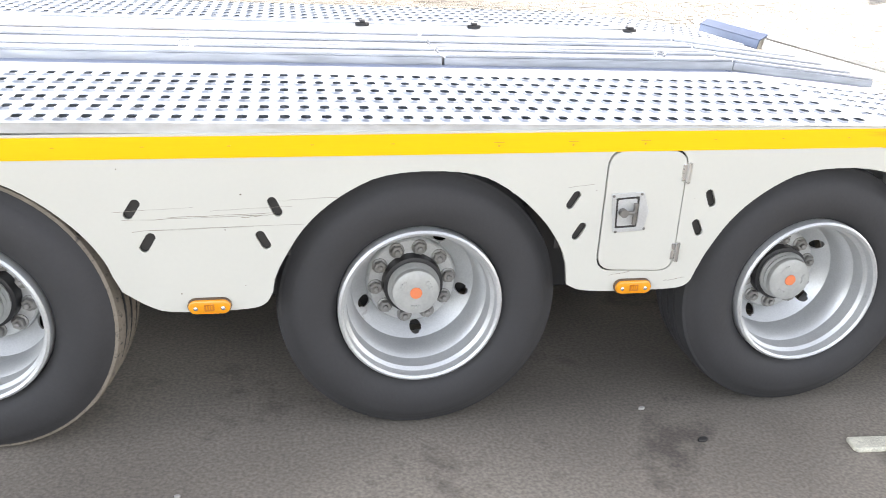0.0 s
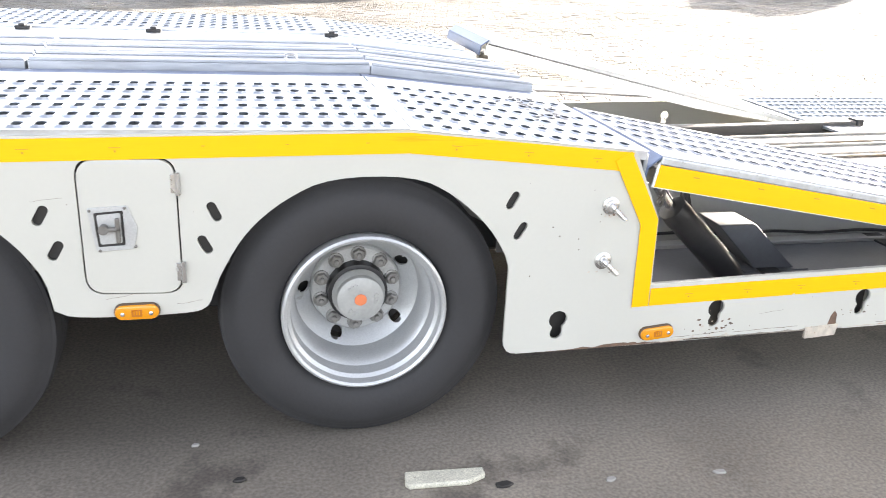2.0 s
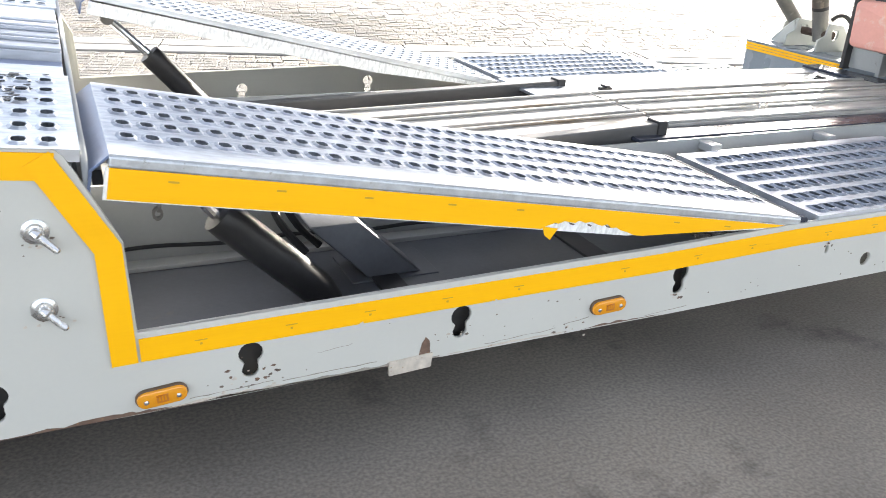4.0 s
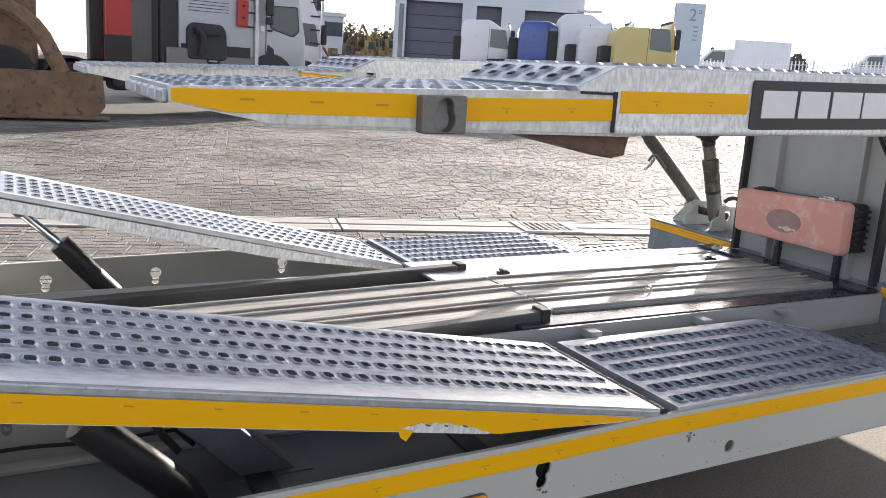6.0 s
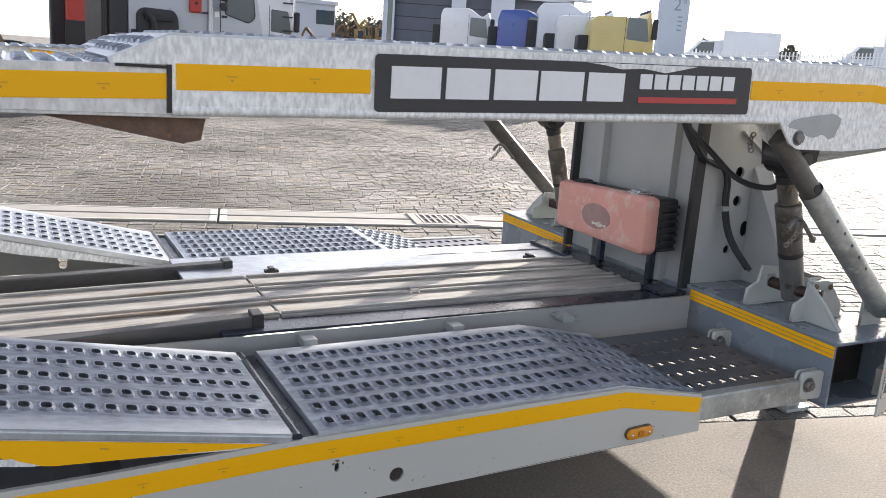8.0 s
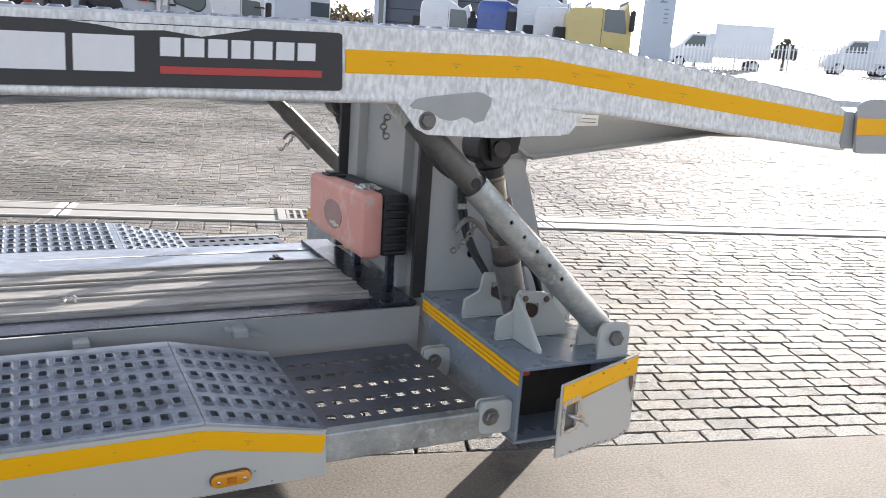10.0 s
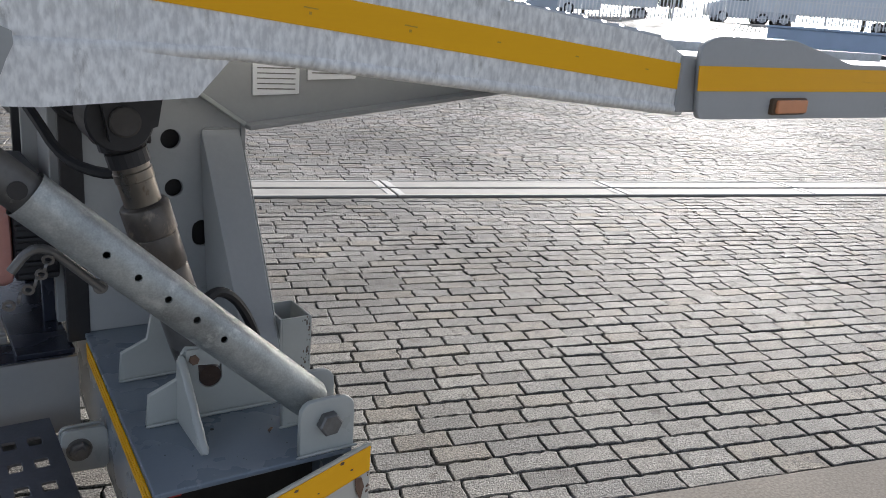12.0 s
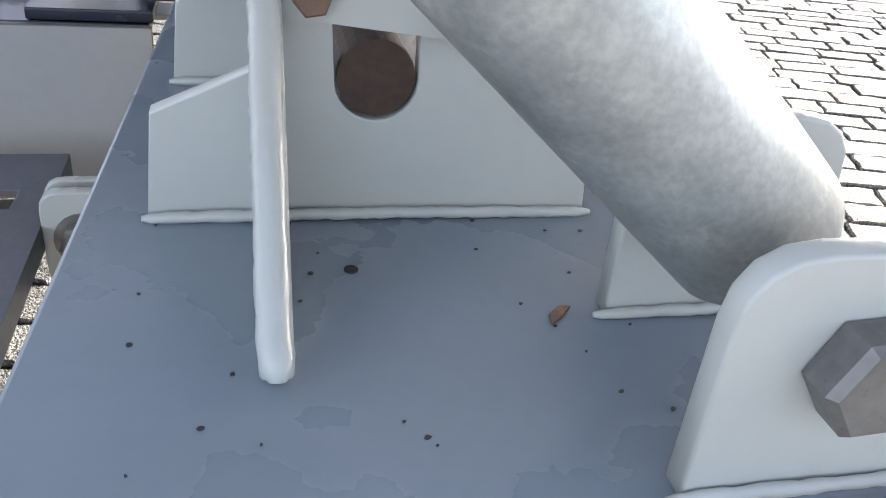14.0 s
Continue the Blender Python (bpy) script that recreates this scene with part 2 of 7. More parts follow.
CASE_DARK = shader("black_plastic", (0.02, 0.02, 0.022), 0.5, 0, 0.2)
SLAB = shader("ground_slab", (0.214, 0.188, 0.156), 0.9, 0, 0.28, 0.9, 110, 0.18, (0.120, 0.103, 0.086), 0.57, coarse=1.0, speck=0.20, speck_scale=100, patches=0.42)
JOINT = shader("joint_sand", (0.034, 0.029, 0.023), 0.95, 0, 0.35, 8, 150, 0.4)
PAVER = shader("paving_block", (0.204, 0.199, 0.188), 0.79, 0, 0.36, 5, 230, 1.0, (0.115, 0.103, 0.090), 0.55, coarse=1.5, speck=0.55, speck_scale=150, patches=0.42, specular=0.38,
               shift=[(0.64, 0.63, 0.62), (0.94, 0.93, 0.91), (1.0, 0.90, 0.76), (0.82, 0.82, 0.83), (0.98, 0.97, 0.95), (1.14, 1.12, 1.07)])
CONCRETE_PALE = shader("pale_cement", (0.56, 0.55, 0.52), 0.85, 0, 0.15, 6, 120, 0.3, (0.38, 0.36, 0.33), 0.62)
CONCRETE = shader("drain_concrete", (0.34, 0.325, 0.30), 0.85, 0, 0.15, 4, 120, 0.3, (0.26, 0.24, 0.21), 0.66)
# real iron, and also the dark sheets that stand for shade inside openings
IRON_AND_SHADE = shader("cast_iron_and_shade", (0.05, 0.047, 0.045), 0.6, 0.5, 0.3, 20)


# ---- mesh tools ----
def mesh_of(bm, name="mesh"):
    me = bpy.data.meshes.new(name)
    bm.normal_update()
    bm.to_mesh(me)
    bm.free()
    return me


def part(name, data, material, parent=None, label="", smooth=False):
    """Links a bmesh or mesh as one object under a thing or part."""
    me = mesh_of(data, name) if isinstance(data, bmesh.types.BMesh) else data
    me.materials.clear()
    me.materials.append(material)
    if smooth:
        for f in me.polygons:
            f.use_smooth = True
        me.set_sharp_from_angle(angle=math.radians(38))
    ob = new(name, me)
    ob.parent = parent
    return tagged(ob, label=label)


def thing(name, at, label, category, group="", kind=""):
    ob = new(name)
    ob.location = at
    ob.empty_display_size = 0.1
    return tagged(ob, label, category, group, kind)


def box(x0, x1, y0, y1, z0, z1, bevel=0.004, bm=None):
    own = bm or bmesh.new()
    tmp = bmesh.new()
    bmesh.ops.create_cube(tmp, size=1)
    for v in tmp.verts:
        v.co = Vector(((x0 + x1) / 2 + v.co.x * (x1 - x0), (y0 + y1) / 2 + v.co.y * (y1 - y0), (z0 + z1) / 2 + v.co.z * (z1 - z0)))
    if bevel:
        bmesh.ops.bevel(tmp, geom=tmp.edges[:], offset=min(bevel, abs(x1 - x0) / 3, abs(y1 - y0) / 3, abs(z1 - z0) / 3), segments=2, affect="EDGES", profile=0.5)
    me = mesh_of(tmp)
    own.from_mesh(me)
    bpy.data.meshes.remove(me)
    return own


def arc(cx, cy, r, a0=0, a1=360, n=24):
    full = abs(a1 - a0) >= 360
    k = n if full else n + 1
    return [(cx + r * math.cos(math.radians(a0 + (a1 - a0) * i / n)), cy + r * math.sin(math.radians(a0 + (a1 - a0) * i / n))) for i in range(k)]


def capsule(p, q, r, n=8):
    a = math.degrees(math.atan2(q[1] - p[1], q[0] - p[0]))
    return arc(q[0], q[1], r, a - 90, a + 90, n) + arc(p[0], p[1], r, a + 90, a + 270, n)


def rounded(pts, r, n=4):
    """A polygon with its corners rounded by r."""
    out = []
    m = len(pts)
    for i in range(m):
        a, b, c = Vector(pts[i - 1]), Vector(pts[i]), Vector(pts[(i + 1) % m])
        d1, d2 = (a - b), (c - b)
        k = min(r, d1.length * 0.45, d2.length * 0.45)
        p, q = b + d1.normalized() * k, b + d2.normalized() * k
        for j in range(n + 1):
            t = j / n
            out.append(tuple(p * (1 - t) ** 2 + b * 2 * t * (1 - t) + q * t ** 2))
    return out


def softened(pts, rounds=2):
    """An open line with its corners cut, ends kept."""
    for _ in range(rounds):
        out = [pts[0]]
        for a, b in zip(pts, pts[1:]):
            out += [(a[0] * 0.75 + b[0] * 0.25, a[1] * 0.75 + b[1] * 0.25), (a[0] * 0.25 + b[0] * 0.75, a[1] * 0.25 + b[1] * 0.75)]
        pts = out + [pts[-1]]
    return pts


SIDE = Matrix(((1, 0, 0, 0), (0, 0, 1, 0), (0, 1, 0, 0), (0, 0, 0, 1)))   # plan x,y -> world x,z; thickness along y
FACE = Matrix(((0, 0, 1, 0), (1, 0, 0, 0), (0, 1, 0, 0), (0, 0, 0, 1)))   # plan x,y -> world y,z; thickness along x


def plate(outline, holes, thick, m, bevel=0.0):
    """A sheet with holes; m turns its plan into the world, thickness is centred."""
    cu = bpy.data.curves.new("outline", "CURVE")
    cu.dimensions, cu.fill_mode = "2D", "BOTH"
    cu.extrude, cu.bevel_depth, cu.bevel_resolution = max(thick / 2 - bevel, 0.0002), bevel, 1
    cu.offset = -bevel
    for line in [outline, *holes]:
        sp = cu.splines.new("POLY")
        sp.points.add(len(line) - 1)
        for p, (x, y) in zip(sp.points, line):
            p.co = (x, y, 0, 1)
        sp.use_cyclic_u = True
    ob = bpy.data.objects.new("outline", cu)
    me = bpy.data.meshes.new_from_object(ob)
    bpy.data.objects.remove(ob)
    bpy.data.curves.remove(cu)
    me.transform(m)
    bm = bmesh.new()
    bm.from_mesh(me)
    bpy.data.meshes.remove(me)
    bmesh.ops.remove_doubles(bm, verts=bm.verts, dist=1e-5)
    bmesh.ops.recalc_face_normals(bm, faces=bm.faces)
    return bm


def side_plate(outline, y, thick, holes=(), bevel=0.0):
    return plate(outline, holes, thick, Matrix.Translation((0, y, 0)) @ SIDE, bevel)


def face_plate(outline, x, thick, holes=(), bevel=0.0):
    return plate(outline, holes, thick, Matrix.Translation((x, 0, 0)) @ FACE, bevel)


def lathe(profile, axis="y", centre=(0, 0, 0), n=48, closed=False):
    """Turns (along, radius) points about an axis."""
    bm = bmesh.new()
    rings = []
    for a, r in profile:
        ring = []
        for i in range(n):
            c, s = math.cos(2 * math.pi * i / n) * r, math.sin(2 * math.pi * i / n) * r
            co = (c, a, s) if axis == "y" else (a, c, s) if axis == "x" else (c, s, a)
            ring.append(bm.verts.new(Vector(co) + Vector(centre)))
        rings.append(ring)
    if closed:
        rings.append(rings[0])
    for p, q in zip(rings, rings[1:]):
        for i in range(n):
            bm.faces.new((p[i], p[(i + 1) % n], q[(i + 1) % n], q[i]))
    if not closed:
        for ring in (rings[0], rings[-1]):
            bm.faces.new(ring)
    bmesh.ops.recalc_face_normals(bm, faces=bm.faces)
    return bm


def rod(p, q, r, n=20, r2=None):
    """A round bar from p to q."""
    p, q = Vector(p), Vector(q)
    bm = lathe([(0, r), ((q - p).length, r if r2 is None else r2)], "z", n=n)
    bm.transform(Matrix.Translation(p) @ (q - p).to_track_quat("Z", "Y").to_matrix().to_4x4())
    return bm


def turned(p, q, profile, n=24):
    """A turned shape along p to q; profile in (metres along, radius)."""
    p, q = Vector(p), Vector(q)
    bm = lathe(profile, "z", n=n)
    bm.transform(Matrix.Translation(p) @ (q - p).to_track_quat("Z", "Y").to_matrix().to_4x4())
    return bm


def sweep(points, r, n=8, smooth_rounds=2):
    """A bent round hose through points."""
    pts = [Vector(p) for p in points]
    for _ in range(smooth_rounds):
        out = [pts[0]]
        for a, b in zip(pts, pts[1:]):
            out += [a * 0.75 + b * 0.25, a * 0.25 + b * 0.75]
        pts = out + [pts[-1]]
    bm = bmesh.new()
    rings = []
    up = Vector((0.3, 0.2, 0.93))
    for i, p in enumerate(pts):
        d = (pts[min(i + 1, len(pts) - 1)] - pts[max(i - 1, 0)]).normalized()
        u = d.cross(up).normalized()
        v = d.cross(u)
        rings.append([bm.verts.new(p + (u * math.cos(2 * math.pi * k / n) + v * math.sin(2 * math.pi * k / n)) * r) for k in range(n)])
    for a, b in zip(rings, rings[1:]):
        for k in range(n):
            bm.faces.new((a[k], a[(k + 1) % n], b[(k + 1) % n], b[k]))
    bm.faces.new(rings[0])
    bm.faces.new(rings[-1])
    bmesh.ops.recalc_face_normals(bm, faces=bm.faces)
    return bm


def joined(*parts_):
    out = bmesh.new()
    for b in parts_:
        me = mesh_of(b)
        out.from_mesh(me)
        bpy.data.meshes.remove(me)
    return out


def bolt_head(centre, r, depth, way=(0, -1, 0), spin=10):
    bm = lathe([(0, r * 1.0), (depth * 0.8, r), (depth, r * 0.86)], "z", n=6)
    bm.transform(Matrix.Translation(centre) @ Vector(way).to_track_quat("Z", "Y").to_matrix().to_4x4() @ pose(0, 0, 0, 0, 0, spin))
    return bm


def perforated(x0, x1, y0, y1, pitch_x, pitch_y, first_y, rows, thick=0.006, hole=(0.0128, 0.0185), rise=0.0045, margin_x=0.004, corner=0.8):
    """A sheet in its own plan (z up) pierced by rows of holes whose rims are pressed up."""
    nx = max(1, int((x1 - x0 - 2 * margin_x) / pitch_x))
    sx = (x0 + x1) / 2 - nx * pitch_x / 2
    ylo, yhi = first_y - pitch_y / 2, first_y + (rows - 0.5) * pitch_y
    verts, faces = [], []

    def quad(a, b, c, d):
        k = len(verts)
        verts.extend((a, b, c, d))
        faces.append((k, k + 1, k + 2, k + 3))
    for (a, b, c, d) in ((x0, x1, y0, ylo), (x0, x1, yhi, y1), (x0, sx, ylo, yhi), (sx + nx * pitch_x, x1, ylo, yhi)):
        if b - a > 1e-4 and d - c > 1e-4:
            quad((a, c, 0), (b, c, 0), (b, d, 0), (a, d, 0))
    ring = [(-1, -0.45), (-0.45, -1), (0.45, -1), (1, -0.45), (1, 0.45), (0.45, 1), (-0.45, 1), (-1, 0.45)]
    hx, hy = hole
    for i in range(nx):
        for j in range(rows):
            cx, cy = sx + (i + 0.5) * pitch_x, first_y + j * pitch_y
            k = len(verts)
            px, py = pitch_x / 2, pitch_y / 2
            outer = [(-px, -py), (0, -py), (px, -py), (px, 0), (px, py), (0, py), (-px, py), (-px, 0)]
            verts.extend((cx + x, cy + y, 0) for x, y in outer)
            base = [(-1, 0), (-corner, -corner), (0, -1), (corner, -corner), (1, 0), (corner, corner), (0, 1), (-corner, corner)]
            # rings: foot of the pressed rim, its crest, the hole's edge above, the hole's edge below
            for gx, gy, z in ((hx + 0.009, hy + 0.015, 0), (hx + 0.002, hy + 0.004, rise), (hx, hy, rise - 0.0008), (hx + 0.004, hy + 0.004, -0.009)):
                verts.extend((cx + x * min(gx, px * 0.98), cy + y * gy, z) for x, y in base)
            # the outer eight start at a corner, the rings at the middle of a side
            order = [7, 0, 1, 2, 3, 4, 5, 6]
            o = [k + q for q in order]
            r1 = [k + 8 + q for q in range(8)]
            for q in range(8):
                faces.append((o[q], o[(q + 1) % 8], r1[(q + 1) % 8], r1[q]))
            for lev in range(3):
                a, b = k + 8 + lev * 8, k + 16 + lev * 8
                for q in range(8):
                    faces.append((a + q, a + (q + 1) % 8, b + (q + 1) % 8, b + q))
    # folded edges
    for (a, b, c, d) in (((x0, y0), (x1, y0), 0, 0), ((x1, y0), (x1, y1), 0, 0), ((x1, y1), (x0, y1), 0, 0), ((x0, y1), (x0, y0), 0, 0)):
        quad((*a, 0), (*a, -thick - 0.02), (*b, -thick - 0.02), (*b, 0))
    me = bpy.data.meshes.new("perforated_sheet")
    me.from_pydata(verts, [], faces)
    bm = bmesh.new()
    bm.from_mesh(me)
    bpy.data.meshes.remove(me)
    bmesh.ops.remove_doubles(bm, verts=bm.verts, dist=1e-5)
    bmesh.ops.recalc_face_normals(bm, faces=bm.faces)
    return bm


def on_slope(bm, x0, z0, x1, z1, y=0.0):
    """Lays a plan built from its own x = 0 along the line from (x0, z0) to (x1, z1)."""
    bm.transform(Matrix.Translation((x0, y, z0)) @ pose(0, 0, 0, 0, -math.degrees(math.atan2(z1 - z0, x1 - x0)), 0))
    return bm

# ---- the trailer ----
FAR = 2.52
trailer = thing("car_transporter_trailer", (0, 0, 0), "light grey car transporter trailer with galvanised perforated tracks and yellow tape", "trailer")

AXLES = (-1.129, 0.0, 1.129)


def arch(cx, left=True, right=True):
    """The wheel arch's line from its front foot over the wheel to its rear foot."""
    return [(cx + dx, z) for dx, z in ((0.376, 0.50), (0.361, 0.545), (0.309, 0.622), (0.215, 0.706), (0.112, 0.757), (-0.096, 0.757), (-0.208, 0.704), (-0.300, 0.625), (-0.360, 0.522), (-0.376, 0.48))]


lower = [(5.135, 0.288), (4.228, 0.272), (3.282, 0.257), (2.62, 0.25), (2.469, 0.252), (1.923, 0.242)]
lower += rounded([(1.60, 0.241), (1.508, 0.240), (1.506, 0.42)], 0.05)[5:10]
lower += softened(arch(1.129), 2)
lower += softened([(0.750, 0.475), (0.735, 0.43), (0.690, 0.416), (0.430, 0.417), (0.385, 0.440)], 2)
lower += softened(arch(0.0), 2)
lower += softened([(-0.380, 0.45), (-0.395, 0.415), (-0.440, 0.401), (-0.632, 0.399), (-0.680, 0.42), (-0.735, 0.46)], 2)
lower += softened(arch(-1.129), 2)
lower += [(-1.52, 0.42), (-1.55, 0.40), (-2.3, 0.40)]
top_line = [(-2.3, 0.829), (0.05, 0.857), (1.225, 0.872), (1.823, 0.817), (1.838, 0.800), (1.922, 0.625), (1.931, 0.429), (2.30, 0.438), (2.99, 0.453), (3.225, 0.457), (3.667, 0.471), (4.80, 0.482), (5.128, 0.420)]
outline = top_line + lower


def keyhole(x, z):
    return arc(x, z, 0.027, -55, 235, 18) + arc(x - 0.002, z - 0.040, 0.019, 160, 380, 12)


SLOTS = [((-0.711, 0.647), (-0.682, 0.692)), ((-0.681, 0.563), (-0.654, 0.608)), ((-0.359, 0.648), (-0.381, 0.694)), ((-0.388, 0.564), (-0.411, 0.608)),
         ((0.366, 0.655), (0.391, 0.699)), ((0.390, 0.569), (0.415, 0.613)), ((0.768, 0.654), (0.748, 0.699)), ((0.744, 0.573), (0.723, 0.616)),
         ((1.489, 0.665), (1.512, 0.709)), ((1.516, 0.581), (1.541, 0.625))]
panel_holes = []
for (xa, za), (xb, zb) in SLOTS:
    xm, zm = (xa + xb) / 2, (za + zb) / 2
    panel_holes.append(capsule((xm + (xa - xm) * 0.6, zm + (za - zm) * 0.6), (xm + (xb - xm) * 0.6, zm + (zb - zm) * 0.6), 0.0115))
KEYHOLES = [(1.662, 0.337), (2.153, 0.343), (2.652, 0.352), (3.302, 0.373)]
panel_holes += [keyhole(x, z) for x, z in KEYHOLES]
panel_holes += [arc(4.013, 0.326, 0.022), capsule((3.836, 0.372), (3.836, 0.385), 0.007)]
DOOR = rounded([(0.463, 0.806), (0.674, 0.806), (0.676, 0.474), (0.463, 0.482)], 0.045, 6)
panel_holes.append([(x + (0.004 if x > 0.57 else -0.004), z + (0.004 if z > 0.64 else -0.004)) for x, z in DOOR])
behind = [(0.44, 0.44), (0.70, 0.44), (0.70, 0.83), (0.44, 0.83)]
slot_backs = ((-0.735, -0.63), (-0.435, -0.335), (0.345, 0.437), (0.70, 0.79), (1.47, 1.56))
panel = part("side_panel", side_plate(outline, 0.006, 0.012, panel_holes), PAINT, trailer, "light grey painted steel side panel with scratches")
# dark sheets added behind the slots in place of the shade in them
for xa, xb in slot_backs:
    part("slot_backing", box(xa, xb, 0.014, 0.020, 0.54, 0.725, 0), IRON_AND_SHADE, trailer)
# each keyhole's inner shade is an added dark sheet too
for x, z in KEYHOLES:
    part("keyhole_socket", box(x - 0.040, x + 0.040, 0.040, 0.046, z - 0.075, z + 0.040, 0.001), IRON_AND_SHADE, trailer, "dark sheet in place of the shade behind the keyhole")
far_holes = [keyhole(x, z) for x, z in KEYHOLES]
part("side_panel", side_plate(outline, FAR - 0.006, 0.012, far_holes), PAINT, trailer)

# folded lip along the panel's upper edge
for y0, y1 in ((0.012, 0.019), (FAR - 0.019, FAR - 0.012)):
    for (xa, za), (xb, zb) in zip(top_line, top_line[1:]):
        ln = math.hypot(xb - xa, zb - za)
        part("panel_lip", on_slope(box(0, ln, y0, y1, -0.008, 0, 0.001), xa, za, xb, zb), PAINT, trailer)


def tape(line, width, y, parent, name="reflective_tape", below=0.006, marks=True):
    """A band of tape of that width under a line of (x, z) points, with mitred joints."""
    up, down = [], []
    pts = [Vector(p) for p in line]
    for i, p in enumerate(pts):
        d1 = (p - pts[i - 1]).normalized() if i else (pts[1] - p).normalized()
        d2 = (pts[i + 1] - p).normalized() if i + 1 < len(pts) else d1
        n = Vector((d1.y + d2.y, -d1.x - d2.x)).normalized()
        k = 1 / max(0.4, n.dot(Vector((d1.y, -d1.x))))
        up.append(tuple(p + n * below * k))
        down.append(tuple(p + n * (below + width) * k))
    ob = part(name, side_plate(up + down[::-1], y, 0.0024), TAPE, parent, "yellow reflective tape with small printed marks")
    if marks:
        for a, b in zip(pts, pts[1:]):
            ln, d = (b - a).length, (b - a).normalized()
            s = 0.12
            while s < ln - 0.03:
                c = a + d * s + Vector((d.y, -d.x)) * (below + width * 0.45)
                w = 0.013 if int(s * 10) % 2 else 0.004
                bm = box(-w, w, -0.0006, 0.0006, -0.0011, 0.0011, 0)
                bm.transform(Matrix.Translation((c.x, y - 0.0014, c.y)) @ pose(0, 0, 0, 0, -math.degrees(math.atan2(d.y, d.x)), 0))
                if w > 0.01:
                    bm2 = box(-0.0025, 0.0025, -0.0006, 0.0006, -0.011, -0.006, 0)
                    bm2.transform(Matrix.Translation((c.x, y - 0.0014, c.y)) @ pose(0, 0, 0, 0, -math.degrees(math.atan2(d.y, d.x)), 0))
                    bm = joined(bm, bm2)
                part("tape_print", bm, TAPE_MARK, ob)
                s += 0.19
    return ob


tape([(-2.3, 0.829), (0.05, 0.857), (1.225, 0.872), (1.823, 0.817)], 0.051, -0.0015, trailer)
tape([(1.818, 0.817), (1.922, 0.627), (1.931, 0.367)], 0.050, -0.0042, trailer, below=0.004, marks=False)
tape([(1.931, 0.426), (2.30, 0.433), (2.99, 0.446), (3.225, 0.450), (3.700, 0.467), (4.80, 0.479), (5.130, 0.417)], 0.052, -0.0015, trailer, below=0.008)

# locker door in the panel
part("locker_box", side_plate(behind, 0.05, 0.06), IRON_AND_SHADE, trailer)
door = part("locker_door", side_plate(DOOR, 0.004, 0.012, (), 0.001), PAINT, trailer, "flush locker door with rounded corners")
part("latch_plate", side_plate(rounded([(0.478, 0.694), (0.566, 0.699), (0.586, 0.645), (0.575, 0.592), (0.492, 0.588)], 0.006), -0.0035, 0.004, [rounded([(0.492, 0.682), (0.556, 0.687), (0.556, 0.602), (0.497, 0.599)], 0.004)], 0.001), RIM, door, "recessed metal latch")
part("latch_recess", side_plate([(0.490, 0.685), (0.558, 0.690), (0.558, 0.600), (0.495, 0.597)], -0.0024, 0.002), IRON_AND_SHADE, door)
part("latch_dish", side_plate(rounded([(0.498, 0.677), (0.550, 0.681), (0.550, 0.608), (0.502, 0.605)], 0.005), -0.0038, 0.001), RIM, door)
part("t_handle", joined(rod((0.512, -0.006, 0.645), (0.512, -0.022, 0.645), 0.011), box(0.508, 0.548, -0.020, -0.010, 0.640, 0.650, 0.003), box(0.538, 0.548, -0.020, -0.010, 0.612, 0.672, 0.003)), NUT, door, "stainless T-handle")
for x, z in ((0.484, 0.688), (0.560, 0.693), (0.500, 0.590), (0.578, 0.598)):
    part("rivet", lathe([(0, 0.004), (-0.002, 0.0035), (-0.003, 0.001)], "y", (x, -0.005, z), 10), NUT, door)
for z0, z1, x in ((0.722, 0.776, 0.680), (0.502, 0.556, 0.682)):
    part("hinge", joined(rod((x, -0.006, z0), (x, -0.006, z1), 0.006), box(x - 0.016, x, -0.004, -0.001, z0 + 0.004, z1 - 0.004, 0.001)), STAINLESS, door, "small weld-on hinge")


def marker_lamp(x, z, w=0.051, h=0.0185, tilt=0.0):
    root = part("marker_lamp", side_plate(capsule((-w + h, 0), (w - h, 0), h + 0.0022), -0.004, 0.010, (), 0.002), LAMP_BASE, trailer, "oval amber side marker lamp")
    root.matrix_basis = Matrix.Translation((x, 0, z)) @ pose(0, 0, 0, 0, -tilt, 0)
    part("lens", side_plate(capsule((-w + h, 0), (w - h, 0), h), -0.011, 0.012, (), 0.005), AMBER, root, "amber lens", True)
    part("insert", side_plate(rounded([(-0.012, -0.009), (0.012, -0.009), (0.012, 0.009), (-0.012, 0.009)], 0.002), -0.0172, 0.003), AMBER_DARK, root)
    for q in (-0.006, 0.0, 0.006):
        part("insert_rib", box(q - 0.0012, q + 0.0012, -0.0196, -0.0186, -0.004, 0.006, 0), AMBER, root)
    for s in (-1, 1):
        part("screw", lathe([(0, 0.0055), (-0.002, 0.005), (-0.003, 0.002)], "y", (s * (w - h), -0.0165, -0.002), 12), STAINLESS, root)
    return root


for x, z, tilt in ((-0.534, 0.418, 0), (0.569, 0.432, 0), (1.966, 0.282, 5), (3.071, 0.318, 3)):
    marker_lamp(x, z, tilt=tilt)
marker_lamp(4.866, 0.327, 0.053, 0.0185, 3)

